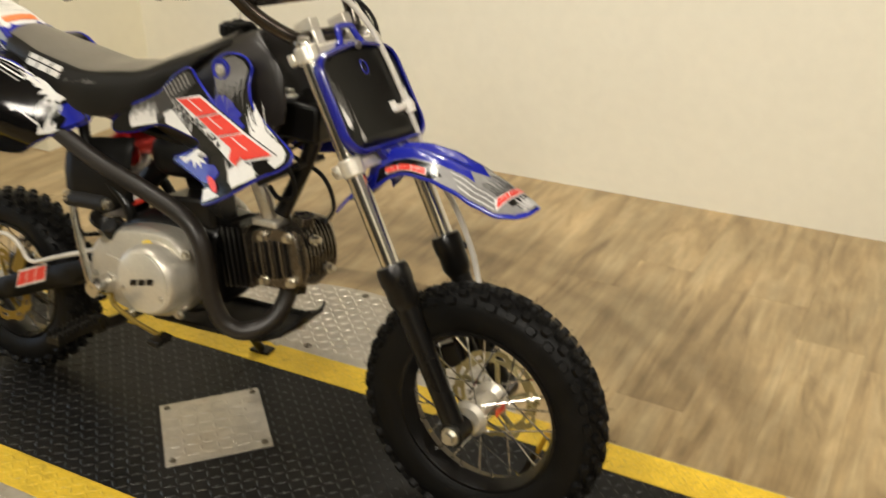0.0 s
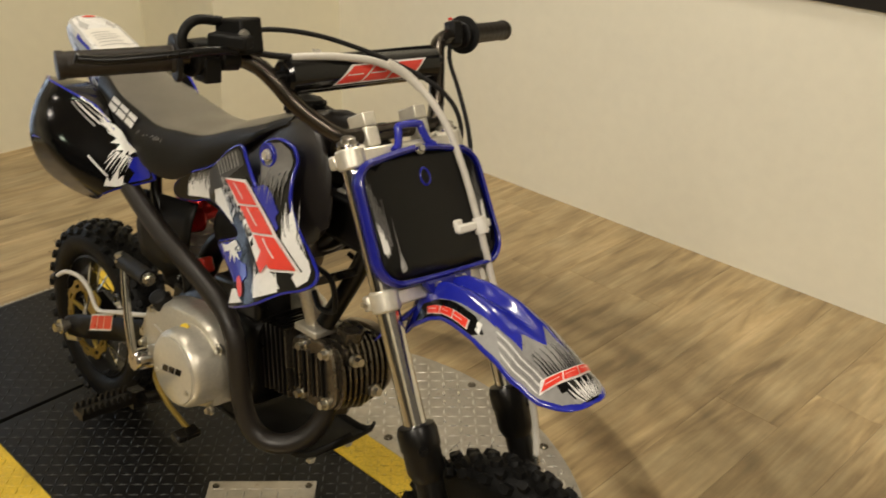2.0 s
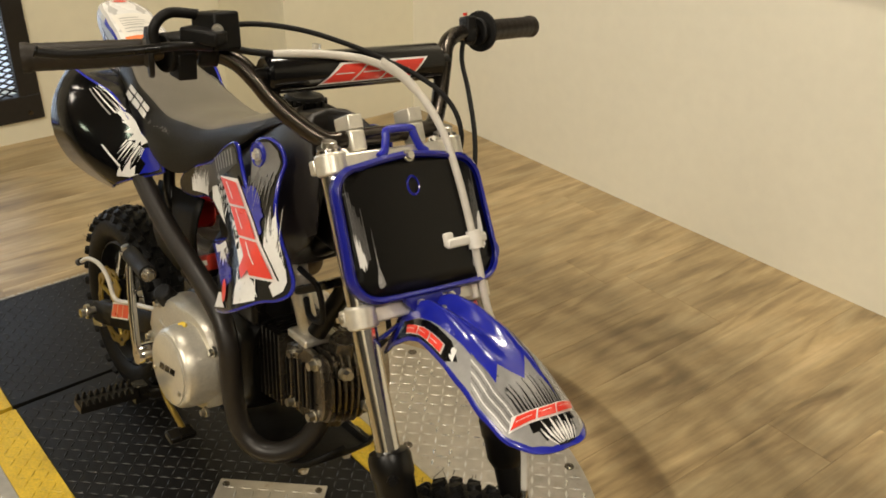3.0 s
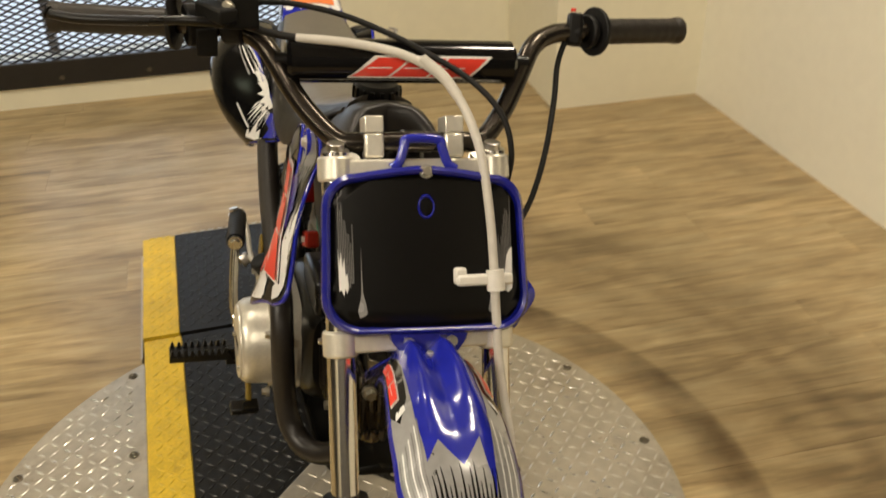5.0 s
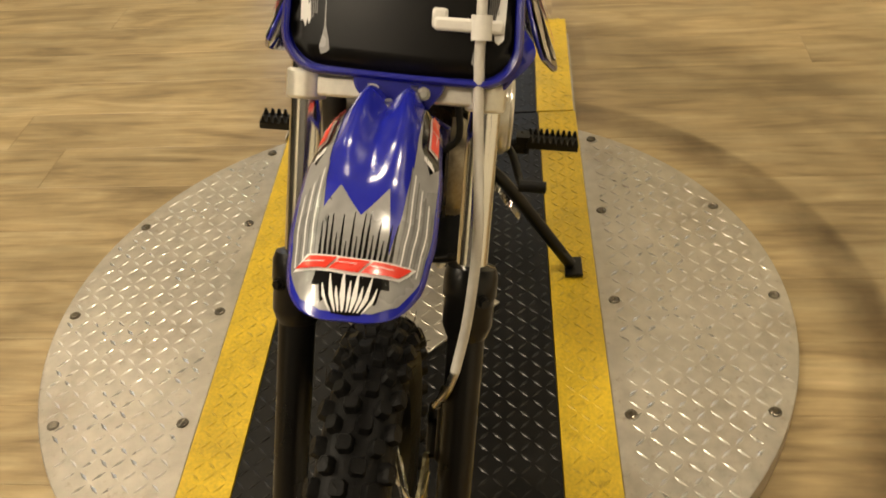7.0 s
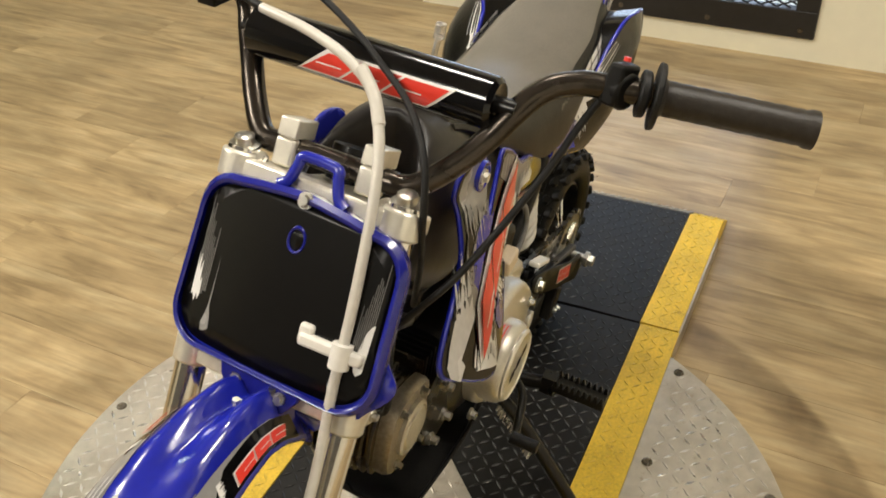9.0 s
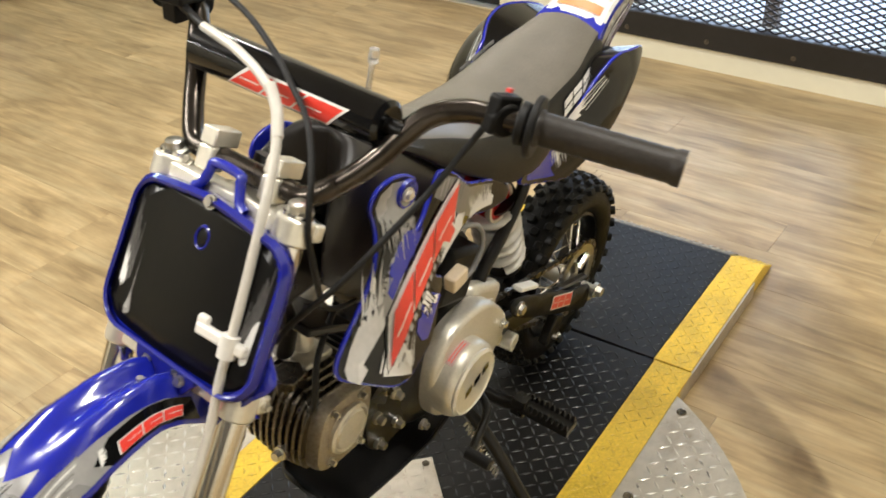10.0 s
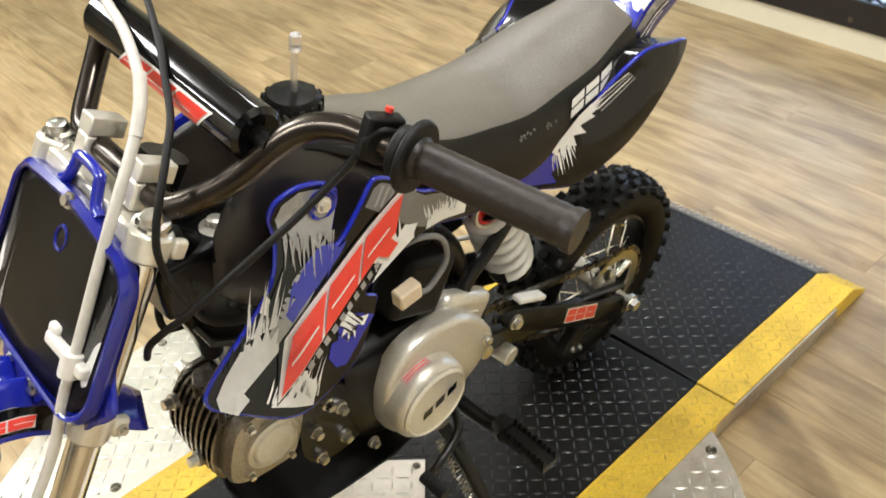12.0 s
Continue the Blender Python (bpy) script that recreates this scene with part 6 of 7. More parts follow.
# chain and sprocket on the left
bm = bmesh.new()
n = 76
prof = []
for k in range(n):
    a = 2 * math.pi * k / n
    r = 0.074 + (0.004 if k % 2 else 0)
    prof.append([RW + Vector((q * math.cos(a), y, q * math.sin(a))) for q, y in ((r, 0.050), (r, 0.055), (0.058, 0.055), (0.058, 0.050))])
rows = [[bm.verts.new(v) for v in r] for r in prof]
for k in range(n):
    a, b = rows[k], rows[(k + 1) % n]
    for i in range(4):
        bm.faces.new((a[i], a[(i + 1) % 4], b[(i + 1) % 4], b[i]))
bmesh.ops.recalc_face_normals(bm, faces=bm.faces)
for k in range(5):
    a = 2 * math.pi * k / 5
    rod(bm, RW + Vector((0.025 * math.cos(a), 0.050, 0.025 * math.sin(a))), RW + Vector((0.060 * math.cos(a), 0.0525, 0.060 * math.sin(a))), 0.006, None, 8)
part("rear_sprocket", bm, STEEL, bike, "steel toothed rear sprocket", smooth=False)
loop = []
for k in range(17):
    a = radians(75 + 195 * k / 16)
    loop.append(RW + Vector((0.080 * math.cos(a), 0.0525, 0.080 * math.sin(a))))
E_C = Vector((-0.085, 0.0525, 0.375))
for k in range(9):
    a = radians(-80 + 150 * k / 8)
    loop.append(E_C + Vector((0.030 * math.cos(a), 0, 0.030 * math.sin(a))))
run = []
for a, b in zip(loop, loop[1:] + loop[:1]):
    n = max(1, round((b - a).length / 0.0125))
    run += [(a.lerp(b, k / n), (b - a).normalized()) for k in range(n)]
bm = bmesh.new()
for k, (p, d) in enumerate(run):
    m = Matrix.Translation(p) @ Matrix.Rotation(-math.atan2(d.z, d.x), 4, "Y")
    box(bm, 0.0135, 0.0085 if k % 2 else 0.0055, 0.0085, m)
part("chain", bm, ALLOY_DARK, bike, "oily drive chain", smooth=False)
guide = part("chain_guide", box(bmesh.new(), 0.036, 0.020, 0.060, pose(-0.362, 0.076, 0.207, 0, -24, 0)), BLACK_MATT, bike, "black chain guide under the swing arm", bevel=0.004)
for x in (-0.374, -0.356):
    bolt_at(guide, (x, 0.087, 0.190 + 0.4 * (x + 0.374)), (0, 1, 0), 0.004, 0.004, STEEL)
part("chain_slider", box(bmesh.new(), 0.066, 0.018, 0.008, pose(-0.225, 0.074, 0.384, 0, -24, 0)), NYLON, bike, "pale nylon chain slider", bevel=0.002)

# shock absorber
A, B2 = Vector((-0.135, 0.026, 0.612)), Vector((-0.255, 0.016, 0.372))
ax = (B2 - A).normalized()
shock = part("shock_absorber", rod(bmesh.new(), A, B2, 0.011), STEEL, bike, "shock absorber with a white spring and red reservoir")
bm = bmesh.new()
sd, up2 = ax.orthogonal().normalized(), None
up2 = ax.cross(sd)
coil = []
for k in range(97):
    t = k / 96
    ang = 2 * math.pi * 5.5 * t
    coil.append(A + ax * (0.068 + 0.150 * t) + (sd * math.cos(ang) + up2 * math.sin(ang)) * 0.0315)
part("spring", tube(bm, coil, 0.0088, 10, 1), SPRING, shock, "white coil spring")
part("spring_seat", rod(bmesh.new(), A + ax * 0.050, A + ax * 0.058, 0.036, 0.034, 28), BLACK_METAL, shock)
part("spring_seat", rod(bmesh.new(), A + ax * 0.236, A + ax * 0.244, 0.033, 0.033, 28), BLACK_METAL, shock)
part("reservoir", lathe(bmesh.new(), [(-0.03, 0.006), (-0.03, 0.024), (-0.026, 0.028), (0.036, 0.028), (0.041, 0.024), (0.041, 0.02), (0.036, 0.018), (0.036, 0.002)], (-0.143, 0.008, 0.570), "Y", 28, False), RED_METAL, shock, "red anodised reservoir")
part("reservoir_ring", lathe(bmesh.new(), [(0.034, 0.026), (0.034, 0.0305), (0.042, 0.0305), (0.042, 0.026)], (-0.143, 0.008, 0.570), "Y", 28), BRIGHT, shock)
part("adjuster", rod(bmesh.new(), (-0.143, -0.044, 0.568), (-0.143, -0.022, 0.568), 0.022, 0.026), RED_METAL, shock)

rings = []
for i in range(9):
    t = i / 8
    x, z = -0.075 - 0.165 * t, 0.600 - 0.02 * t
    rings.append([(x - 0.015 * v, -0.052 - 0.012 * math.sin(math.pi * v), z - 0.15 * v * (1 - 0.35 * abs(t - 0.5))) for v in (0, 0.25, 0.5, 0.75, 1)])
part("inner_mudguard", skin(bmesh.new(), rings, False, False), BLACK_MATT, bike, "black plastic inner mudguard", thick=0.004)

# engine
bm = loft([oval(-0.150, 0.045, 0.325, 0.40, 3), oval(-0.12, 0.07, 0.295, 0.44, 4), oval(-0.06, 0.078, 0.28, 0.468, 4), oval(0.02, 0.08, 0.278, 0.474, 4), oval(0.08, 0.076, 0.30, 0.468, 4), oval(0.105, 0.062, 0.335, 0.468, 4)], 3)
engine = part("engine", bm, BLACK_METAL, bike, "cast aluminium horizontal single-cylinder engine")


def cover(outline, y0, y1, material, label, top=1.0, bev=0.006, name="case_cover"):
    bm = bmesh.new()
    cx, cz = sum(p[0] for p in outline) / len(outline), sum(p[1] for p in outline) / len(outline)
    ring = lambda k, y: [(cx + (x - cx) * k, y, cz + (z - cz) * k) for x, z in outline]
    d = y1 - y0
    skin(bm, [ring(1, y0), ring(1, y0 + d * 0.55), ring(0.985, y0 + d * 0.8), ring(0.95 * top, y0 + d * 0.95), ring(0.90 * top, y1)])
    return part(name, bm, material, engine, label)


RC = rounded([(-0.150, 0.372), (-0.128, 0.418), (-0.07, 0.446), (0.01, 0.456), (0.060, 0.446), (0.082, 0.412), (0.082, 0.350), (0.060, 0.312), (0.01, 0.292), (-0.070, 0.292), (-0.130, 0.318)], 5)
cover(RC, -0.072, -0.118, ALLOY, "right-hand cast clutch case")
part("case_plug", rod(bmesh.new(), (-0.092, -0.100, 0.425), (-0.089, -0.120, 0.452), 0.0165, 0.0150, 20), BLACK_RUBBER, engine, "black rubber plug on the case", bevel=0.003)
for k in range(2):
    part("case_rib", box(bmesh.new(), 0.060, 0.006, 0.004, pose(-0.072, -0.118, 0.388 - 0.036 * k, 0, 12, 0)), ALLOY, engine, bevel=0.0015)
for a in (200, 335):
    bolt_at(engine, (0.022 + 0.047 * math.cos(radians(a)), -0.161, 0.3765 + 0.047 * math.sin(radians(a))), (0, -1, 0), 0.0035, 0.002, STEEL, "lid_screw")
part("clutch_drum", lathe(bmesh.new(), [(-0.080, 0.0660), (-0.138, 0.0645), (-0.150, 0.0625), (-0.156, 0.0590), (-0.158, 0.0560), (-0.158, 0.001)], (0.022, 0, 0.3765), "Y", 48, False), ALLOY, engine, "round satin clutch cover")
part("cover_lid", lathe(bmesh.new(), [(-0.156, 0.0555), (-0.160, 0.0550), (-0.161, 0.0535), (-0.161, 0.001)], (0.022, 0, 0.3765), "Y", 44, False), BRIGHT, engine, "round lid with a dark slanted mark")
flat_r = lambda u, v: Vector((u - 0.008, -0.1612, v - 0.002))
bm = bmesh.new()
for k in range(3):
    u0 = 0.002 + 0.019 * k
    patch([(u0, 0.369 + 0.004 * k), (u0 + 0.016, 0.372 + 0.004 * k), (u0 + 0.020, 0.384 + 0.004 * k), (u0 + 0.004, 0.381 + 0.004 * k)], flat_r, 0.05, 0.0004, 1, bm)
part("cover_mark", bm, BLACK_GLOSS, engine, "black mark of three strokes")
part("oil_cap", rod(bmesh.new(), (0.014, -0.124, 0.424), (0.014, -0.136, 0.438), 0.0115, 0.0105, 18), YELLOW_PLASTIC, engine, "yellow oil filler cap")
for x, z in ((-0.135, 0.35), (-0.10, 0.425), (0.065, 0.312), (-0.05, 0.291), (0.092, 0.43)):
    bolt_at(engine, (x, -0.119, z), (0, -1, 0), 0.006, 0.006, STEEL, "case_bolt")
LC = rounded([(-0.125, 0.395), (-0.08, 0.452), (-0.03, 0.474), (0.030, 0.470), (0.062, 0.440), (0.072, 0.40), (0.064, 0.345), (0.030, 0.312), (-0.04, 0.312), (-0.10, 0.350)], 5)
cover(LC, 0.070, 0.100, ALLOY, "left-hand cast case")
part("generator_drum", lathe(bmesh.new(), [(0.066, 0.0600), (0.112, 0.0590), (0.121, 0.0570), (0.125, 0.0530), (0.125, 0.001)], (0.012, 0, 0.383), "Y", 48, False), ALLOY, engine, "round generator cover")
part("generator_lid", lathe(bmesh.new(), [(0.120, 0.0525), (0.128, 0.0520), (0.131, 0.0485), (0.129, 0.0465), (0.129, 0.001)], (0.012, 0, 0.383), "Y", 44, False), BRIGHT, engine, "round generator lid with a dark mark")
flat_l = lambda u, v: Vector((u - 0.002, 0.1294, v - 0.013))
bm = bmesh.new()
for k in range(3):
    u0 = 0.036 - 0.020 * k
    patch([(u0, 0.380 + 0.008 * k), (u0 - 0.015, 0.386 + 0.008 * k), (u0 - 0.015, 0.399 + 0.008 * k), (u0, 0.393 + 0.008 * k)], flat_l, 0.05, 0.0004, -1, bm)
part("cover_mark", bm, BLACK_GLOSS, engine)
drum_l = lambda u, v: Vector((u, v, 0.383 + math.sqrt(max(0.0, 0.0596 ** 2 - (u - 0.012) ** 2))))
part("case_label", patch([(0.050, 0.086), (0.050, 0.112), (0.008, 0.112), (0.008, 0.086)], drum_l, 0.006, 0.0008, 1), LABEL_PINK, engine, "pale red-lettered warning label")
bm = bmesh.new()
for k in range(5):
    patch([(0.047, 0.089 + 0.0045 * k), (0.047, 0.0905 + 0.0045 * k), (0.012, 0.0905 + 0.0045 * k), (0.012, 0.089 + 0.0045 * k)], drum_l, 0.006, 0.0014, 1, bm)
part("label_bars", bm, RED, engine)
part("pivot_boss", rod(bmesh.new(), (-0.184, 0.060, 0.299), (-0.187, 0.090, 0.298), 0.0155), BRIGHT, engine, bevel=0.002)
for x, z in ((-0.105, 0.40), (0.09, 0.345), (0.03, 0.325), (-0.06, 0.335)):
    bolt_at(engine, (x, 0.100, z), (0, 1, 0), 0.006, 0.006, STEEL, "case_bolt")
bm = bmesh.new()
MOUNT = rounded([(0.085, 0.325), (0.100, 0.365), (0.112, 0.440), (0.150, 0.448), (0.176, 0.420), (0.172, 0.352), (0.140, 0.318)], 3)
skin(bm, [[(x, y, z) for x, z in MOUNT] for y in (0.060, 0.068)])
mount = part("mount_plate", bm, BLACK_METAL, engine, "black engine mounting plate", smooth=False)
for x, z in ((0.112, 0.348), (0.150, 0.338), (0.120, 0.408), (0.158, 0.392), (0.140, 0.430)):
    bolt_at(mount, (x, 0.070, z), (0, 1, 0), 0.0065, 0.008, STEEL, "mount_nut")
part("sprocket_case", box(bmesh.new(), 0.10, 0.03, 0.07, pose(-0.085, 0.06, 0.43, 0, -25, 0)), ALLOY, engine, bevel=0.012)
for k in range(4):
    part("case_rib", box(bmesh.new(), 0.075, 0.004, 0.004, pose(-0.075 - 0.004 * k, 0.077, 0.445 - 0.012 * k, 0, -25, 0)), ALLOY, engine)
part("starter_block", box(bmesh.new(), 0.12, 0.07, 0.055, pose(0.040, -0.025, 0.480, 0, -6, 0)), BLACK_METAL, engine, bevel=0.008)
part("cylinder", rod(bmesh.new(), (0.092, 0, 0.405), (0.185, 0, 0.418), 0.042, 0.042, 30), BLACK_METAL, engine, "black painted finned cylinder")
for k in range(6):
    x = 0.108 + 0.0115 * k
    part("cooling_fin", box(bmesh.new(), 0.0038, 0.104, 0.110, pose(x, 0, 0.407 + (x - 0.10) * 0.14, 0, -8, 0)), BLACK_METAL if k < 5 else ALLOY_DARK, engine)
HEAD = pose(0.226, 0, 0.424, 0, -8, 0)
part("cylinder_head", box(bmesh.new(), 0.096, 0.086, 0.088, HEAD @ pose(0, 0.006, 0)), ALLOY_DARK, engine, "cast cylinder head, dark with oil", bevel=0.012)
for k in range(9):
    y = -0.036 + 0.0105 * k
    bm = bmesh.new()
    half = 0.060 - 0.010 * abs(k - 4) / 4
    prof = [(-0.040, -half)] + [(0.034 + 0.024 * math.cos(a), (half - 0.018) * math.sin(a) / 1.0 + 0.018 * math.sin(a)) for a in (math.radians(-90 + 180 * q / 10) for q in range(11))] + [(-0.040, half)]
    skin(bm, [[HEAD @ Vector((x, y + d, z)) for x, z in prof] for d in (-0.0018, 0.0018)])
    part("cooling_fin", bm, ALLOY_DARK, engine, smooth=False)
LID = rounded([(-0.050, -0.040), (-0.052, 0.036), (-0.030, 0.052), (0.018, 0.054), (0.044, 0.036), (0.046, -0.030), (0.022, -0.052), (-0.026, -0.052)], 3)
for y0, y1, m, lab in ((0.050, 0.068, ALLOY_DULL, "cast side cover of the cylinder head"), (-0.038, -0.047, ALLOY_DARK, "oily side cover of the cylinder head")):
    bm = bmesh.new()
    skin(bm, [[HEAD @ Vector((x * q, y, z * q)) for x, z in LID] for q, y in ((1, y0), (1, y0 + (y1 - y0) * 0.7), (0.95, y1))])
    part("head_cover", bm, m, engine, lab)
for k in range(7):
    part("head_rib", box(bmesh.new(), 0.0035, 0.008, 0.072 - 0.004 * abs(k - 3), HEAD @ pose(-0.040 + 0.0105 * k, -0.049, 0.0)), ALLOY_DARK if k % 2 else BLACK_METAL, engine, bevel=0.001)
part("cam_cap", lathe(bmesh.new(), [(0.064, 0.036), (0.073, 0.035), (0.075, 0.031), (0.072, 0.029), (0.076, 0.026), (0.0775, 0.001)], (0.218, 0, 0.423), "Y", 40, False), ALLOY, engine, "round polished cam cover")
for x, z in ((0.200, 0.462), (0.252, 0.468), (0.200, 0.382), (0.256, 0.388)):
    bolt_at(engine, (x, -0.046, z), (0, -1, 0), 0.007, 0.009, STEEL, "head_nut")
    bolt_at(engine, (x - 0.006, 0.068, z), (0, 1, 0), 0.0045, 0.006, STEEL, "head_nut")
bolt_at(engine, (0.284, -0.02, 0.462), (1, 0, 0.15), 0.007, 0.009, STEEL, "head_nut")
bolt_at(engine, (0.284, 0.02, 0.400), (1, 0, 0.15), 0.007, 0.009, STEEL, "head_nut")
part("tappet_cap", rod(bmesh.new(), (0.245, 0.0, 0.462), (0.250, 0.0, 0.497), 0.024, 0.021, 6), ALLOY_DARK, engine, bevel=0.002)
part("tappet_cap", rod(bmesh.new(), (0.232, 0.0, 0.378), (0.230, 0.0, 0.350), 0.022, 0.02, 6), ALLOY_DARK, engine, bevel=0.002)
part("spark_plug_lead", tube(bmesh.new(), [(0.262, 0.045, 0.47), (0.272, 0.06, 0.50), (0.255, 0.05, 0.555), (0.20, 0.03, 0.59)], 0.004, 10), BLACK_RUBBER, engine)
part("intake_pipe", tube(bmesh.new(), [(0.198, -0.022, 0.478), (0.194, -0.028, 0.510), (0.184, -0.032, 0.545), (0.168, -0.028, 0.570), (0.150, -0.02, 0.578)], 0.0145, 16), ALLOY, engine, "bare aluminium intake pipe")
part("intake_flange", box(bmesh.new(), 0.05, 0.055, 0.012, pose(0.200, -0.020, 0.484)), ALLOY, engine, bevel=0.003)
part("carburettor", loft([oval(0.155, 0.022, 0.552, 0.602), oval(0.125, 0.03, 0.535, 0.61), oval(0.085, 0.028, 0.54, 0.606), oval(0.065, 0.022, 0.555, 0.60)], 3), ALLOY_DARK, engine)
part("air_filter", loft([oval(0.065, 0.028, 0.545, 0.605, 2), oval(0.03, 0.042, 0.53, 0.615, 2.2), oval(-0.035, 0.045, 0.525, 0.612, 2.2), oval(-0.06, 0.030, 0.54, 0.60, 2)], 3), BLACK_MATT, engine, "black air filter")
part("air_box", box(bmesh.new(), 0.085, 0.05, 0.085, pose(-0.005, 0.052, 0.530, 0, -20, 0)), BLACK_MATT, engine, bevel=0.010)
part("connector_plug", box(bmesh.new(), 0.032, 0.018, 0.023, pose(0.050, 0.100, 0.574, 0, 10, 0)), CREAM, engine, "cream wiring connector", bevel=0.003)
part("wire_loop", tube(bmesh.new(), [(0.038, 0.098, 0.566), (0.015, 0.100, 0.562), (-0.012, 0.098, 0.590), (-0.004, 0.092, 0.622), (0.030, 0.085, 0.632), (0.06, 0.075, 0.615)], 0.0036, 10), GREY_PRINT, engine)
part("hose_ring", tube(bmesh.new(), [(0.215, -0.055, 0.60), (0.262, -0.055, 0.59), (0.268, -0.05, 0.545), (0.235, -0.048, 0.535), (0.21, -0.04, 0.55)], 0.0042, 10), BLACK_RUBBER, engine)
part("choke_lever", box(bmesh.new(), 0.03, 0.01, 0.02, pose(0.05, -0.048, 0.578)), GREEN, engine, "green plastic choke lever", bevel=0.003)
part("ignition_box", box(bmesh.new(), 0.05, 0.022, 0.026, pose(-0.085, -0.04, 0.487, 0, -25, 0)), RED, engine, "red ignition box", bevel=0.004)
part("box_mark", box(bmesh.new(), 0.04, 0.002, 0.008, pose(-0.085, -0.0525, 0.487, 0, -25, 0)), WHITE, engine)

part("exhaust_pipe", tube(bmesh.new(), [(0.226, -0.010, 0.385), (0.224, -0.020, 0.345), (0.213, -0.040, 0.312), (0.192, -0.062, 0.293), (0.164, -0.082, 0.290), (0.139, -0.096, 0.310), (0.125, -0.103, 0.355), (0.119, -0.106, 0.41), (0.110, -0.107, 0.455), (0.078, -0.106, 0.490), (0.0, -0.105, 0.522), (-0.10, -0.102, 0.553), (-0.19, -0.096, 0.588), (-0.27, -0.088, 0.622)], 0.0162, 20, 6), EXHAUST, bike, "satin brown-black exhaust pipe")
part("muffler", loft([oval(-0.22, 0.022, 0.60, 0.65, 2), oval(-0.26, 0.034, 0.595, 0.675, 2), oval(-0.38, 0.036, 0.63, 0.71, 2), oval(-0.46, 0.034, 0.655, 0.73, 2), oval(-0.475, 0.02, 0.675, 0.72, 2)], 3), BLACK_METAL, bike, "black muffler behind the side panel").location.y = -0.075

canister = part("shock_canister", rod(bmesh.new(), (-0.118, -0.018, 0.556), (-0.120, -0.054, 0.557), 0.0215, 0.0205, 28), RED_METAL, bike, "red anodised shock canister", bevel=0.004)
part("canister_cap", rod(bmesh.new(), (-0.120, -0.053, 0.557), (-0.1205, -0.060, 0.557), 0.0145, 0.0125, 24), BLACK_GLOSS, canister, "black end cap", bevel=0.002)

# pedals, pegs and stands
for s in (-1, 1):
    y0, y1, px, pz = s * 0.165, s * (0.245 if s > 0 else 0.258), -0.098, 0.277
    bm = box(bmesh.new(), 0.030, abs(y1 - y0), 0.012, pose(px, (y0 + y1) / 2, pz))
    for k in range(9):
        for dx in (-0.0125, 0.0125):
            yy = y0 + (y1 - y0) * (k + 0.5) / 9
            bmesh.ops.create_cone(bm, cap_ends=True, segments=4, radius1=0.0055, radius2=0.002, depth=0.011, matrix=pose(px + dx, yy, pz + 0.010, 0, 0, 45))
    box(bm, 0.022, 0.022, 0.03, pose(px, s * 0.158, pz - 0.004))
    peg = part("foot_peg", bm, BLACK_METAL, bike, "toothed black foot peg", smooth=False)
    part("peg_bracket", tube(bmesh.new(), [(px, s * 0.155, pz - 0.006), (px + 0.005, s * 0.12, pz - 0.012), (px + 0.01, s * 0.06, 0.268)], 0.011, 12), BLACK_METAL, peg)
part("kick_lever", tube(bmesh.new(), [(-0.106, -0.128, 0.334), (-0.105, -0.152, 0.340), (-0.116, -0.155, 0.385), (-0.132, -0.151, 0.450), (-0.143, -0.146, 0.497)], 0.0068, 14), CHROME, bike, "chromed kick-start lever")
part("kick_boss", lathe(bmesh.new(), [(-0.118, 0.012), (-0.118, 0.019), (-0.150, 0.019), (-0.158, 0.015), (-0.158, 0.001)], (-0.104, 0, 0.337), "Y", 24, False), CHROME, bike)
part("kick_pedal", tube(bmesh.new(), [(-0.148, -0.146, 0.499), (-0.11, -0.150, 0.502), (-0.048, -0.157, 0.506)], 0.0135, 16), BLACK_RUBBER, bike, "folded black rubber kick pedal")
bolt_at(bike, (-0.045, -0.158, 0.506), (1, -0.1, 0.04), 0.008, 0.006, STEEL, "pedal_bolt")
bolt_at(bike, (-0.144, -0.150, 0.503), (-0.2, -0.3, 1), 0.008, 0.008, STEEL, "pedal_bolt")
pedal = part("brake_pedal", tube(bmesh.new(), [(-0.105, -0.110, 0.325), (-0.085, -0.128, 0.305), (-0.031, -0.140, 0.290), (0.012, -0.143, 0.281), (0.040, -0.145, 0.276)], 0.0046, 12), GOLD, bike, "gold-passivated rear brake pedal with a black pad")
part("pedal_pad", box(bmesh.new(), 0.024, 0.042, 0.012, pose(0.046, -0.152, 0.272, 0, 8, 0)), BLACK_METAL, pedal, "black pedal pad", bevel=0.003)
part("shift_lever", tube(bmesh.new(), [(-0.055, 0.10, 0.305), (-0.03, 0.135, 0.300), (0.02, 0.150, 0.285), (0.045, 0.155, 0.285)], 0.006, 12), BLACK_METAL, bike, "black gear lever")
part("shift_rubber", rod(bmesh.new(), (0.045, 0.150, 0.285), (0.045, 0.190, 0.285), 0.009, None, 16), BLACK_RUBBER, bike)
stand = part("side_stand", tube(bmesh.new(), [(-0.045, 0.095, 0.262), (-0.050, 0.135, 0.225), (-0.058, 0.20, 0.142), (-0.066, 0.262, 0.060)], 0.010, 14), BLACK_METAL, bike, "black side stand, swung out")
part("stand_foot", box(bmesh.new(), 0.050, 0.03, 0.007, pose(-0.066, 0.268, 0.0545, 8, 0, 0)), BLACK_METAL, stand, bevel=0.002)
bm = bmesh.new()
coil = [Vector((-0.03, 0.105, 0.25)).lerp(Vector((-0.045, 0.165, 0.165)), k / 60) + Vector((0.006 * math.cos(k * 1.5), 0, 0.006 * math.sin(k * 1.5))) for k in range(61)]
part("stand_spring", tube(bm, coil, 0.0018, 6, 1), STEEL, stand)
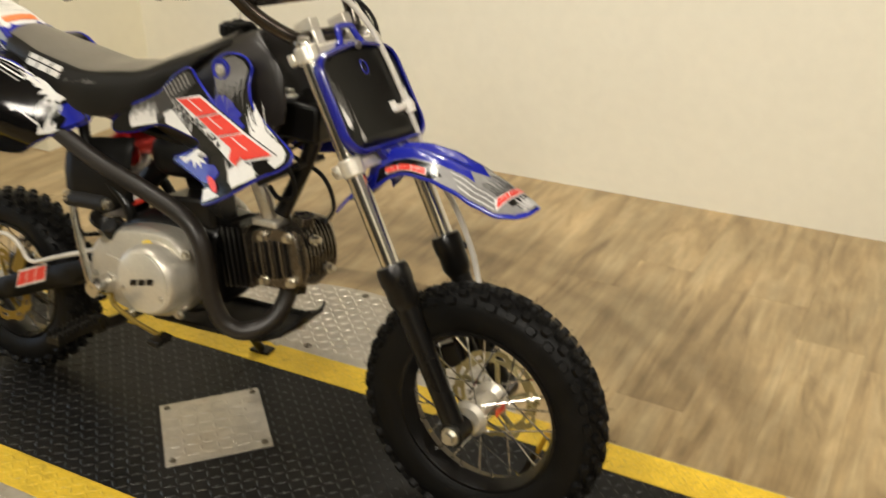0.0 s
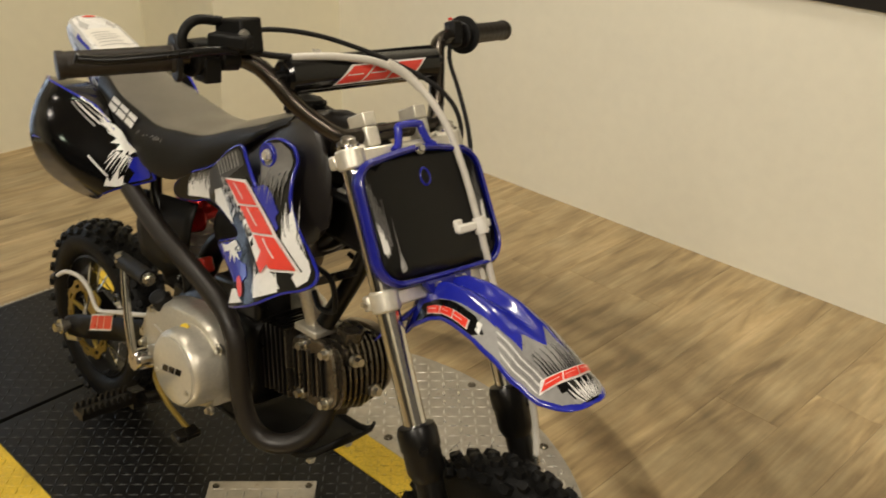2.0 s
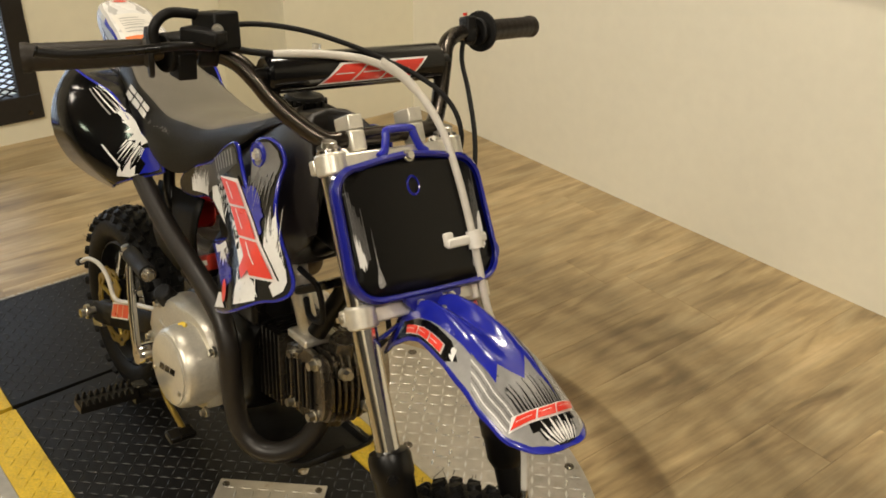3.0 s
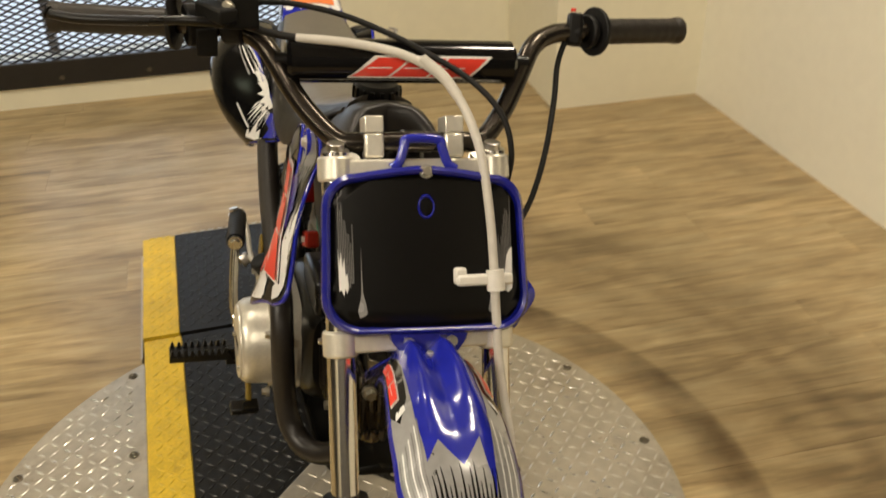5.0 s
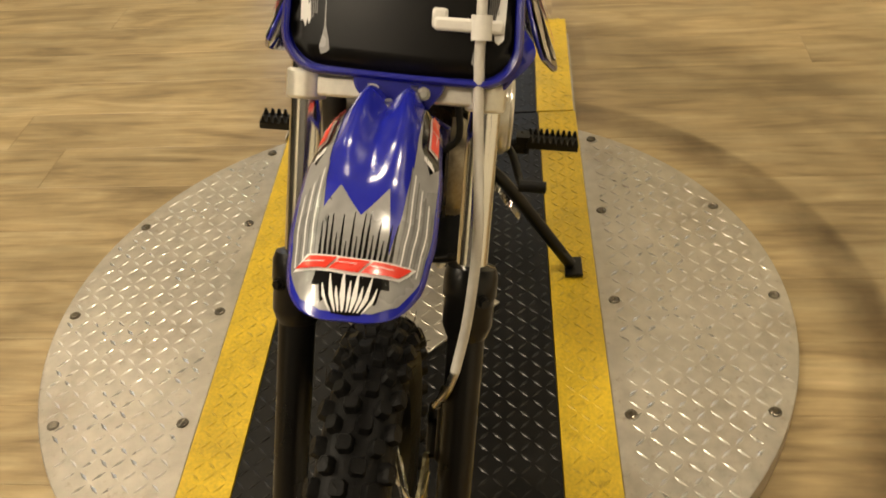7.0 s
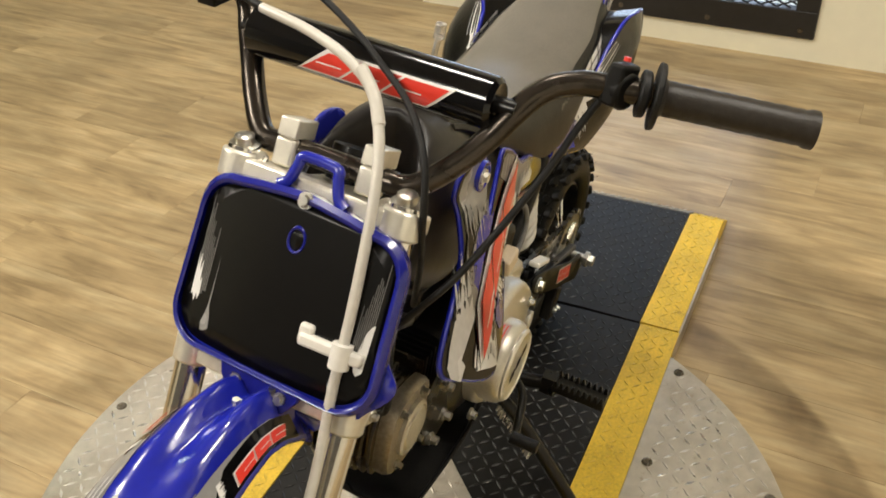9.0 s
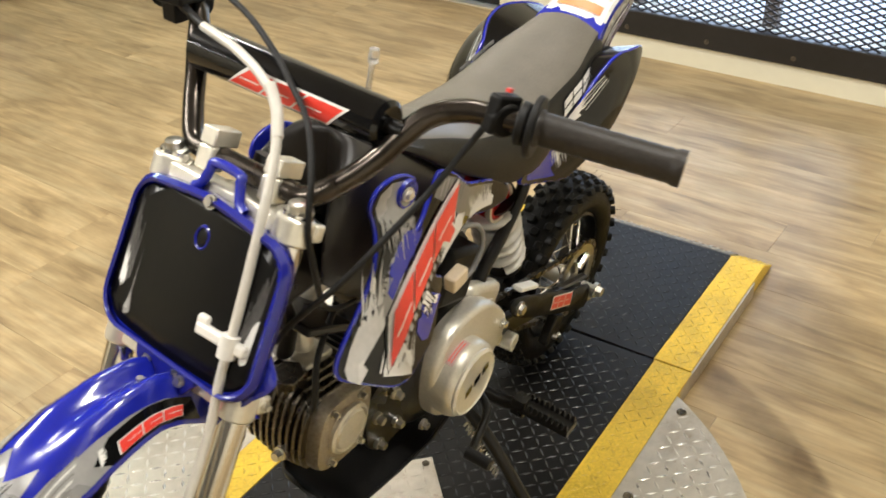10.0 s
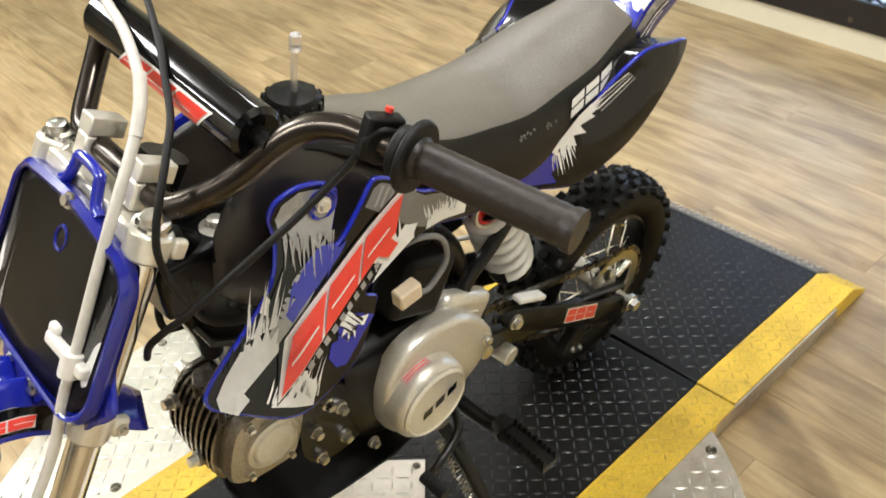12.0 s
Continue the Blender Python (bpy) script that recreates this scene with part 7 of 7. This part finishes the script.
# brakes
bm = box(bmesh.new(), 0.062, 0.036, 0.045, pose(0.505, 0.068, 0.268, 0, -25, 0))
box(bm, 0.03, 0.03, 0.08, pose(0.525, 0.075, 0.30, 0, -25, 0))
part("front_caliper", bm, BLACK_METAL, bike, "black front brake caliper", bevel=0.006)
bm = box(bmesh.new(), 0.060, 0.035, 0.05, pose(-0.400, -0.062, 0.290, 0, 20, 0))
caliper = part("rear_caliper", bm, BLACK_METAL, bike, "black rear brake caliper", bevel=0.006)
part("caliper_bracket", box(bmesh.new(), 0.030, 0.006, 0.058, pose(-0.385, -0.083, 0.312, 0, 28, 0)), GOLD, caliper, "gold caliper bracket", bevel=0.003)
part("rear_brake_hose", tube(bmesh.new(), [(-0.115, -0.108, 0.402), (-0.18, -0.108, 0.379), (-0.25, -0.108, 0.356), (-0.305, -0.109, 0.337), (-0.326, -0.110, 0.340), (-0.342, -0.112, 0.366), (-0.370, -0.116, 0.384), (-0.415, -0.120, 0.379), (-0.451, -0.122, 0.359)], 0.0042, 10), HOSE, bike, "translucent rear brake hose")
part("hose_union", rod(bmesh.new(), (-0.470, -0.120, 0.350), (-0.448, -0.122, 0.361), 0.007), BLACK_METAL, bike)
part("warning_tag", box(bmesh.new(), 0.002, 0.03, 0.012, pose(0.64, -0.02, 0.24)), RED, front)

# ---------- floor planks ----------
PW, PL = 0.152, 1.22


def board_mesh(length):
    bm = box(bmesh.new(), PW - 0.0004, length - 0.0004, 0.006, pose(0, 0, -0.003))
    bmesh.ops.bevel(bm, geom=bm.edges[:], offset=0.0005, segments=1, affect="EDGES")
    me = bpy.data.meshes.new("plank")
    bm.to_mesh(me)
    bm.free()
    me.materials.append(WOOD)
    return me


board = board_mesh(PL)
prnd = random.Random(11)
x = -2.7
while x < 2.1:
    y = -4.9 - prnd.uniform(0, PL)
    while y < 1.9:
        a, b = y, y + PL
        end = min(b, LEFT_Y + 0.12)
        if a < LEFT_Y and b > -4.9 and not (x + PW < BACK_X - 0.05 and a > END_Y + 0.1):
            pk = new("plank", board if end == b else board_mesh(end - a))
            pk.parent = subfloor
            pk.location = (x + PW / 2, (a + end) / 2, FLOOR)
        y += PL
    x += PW
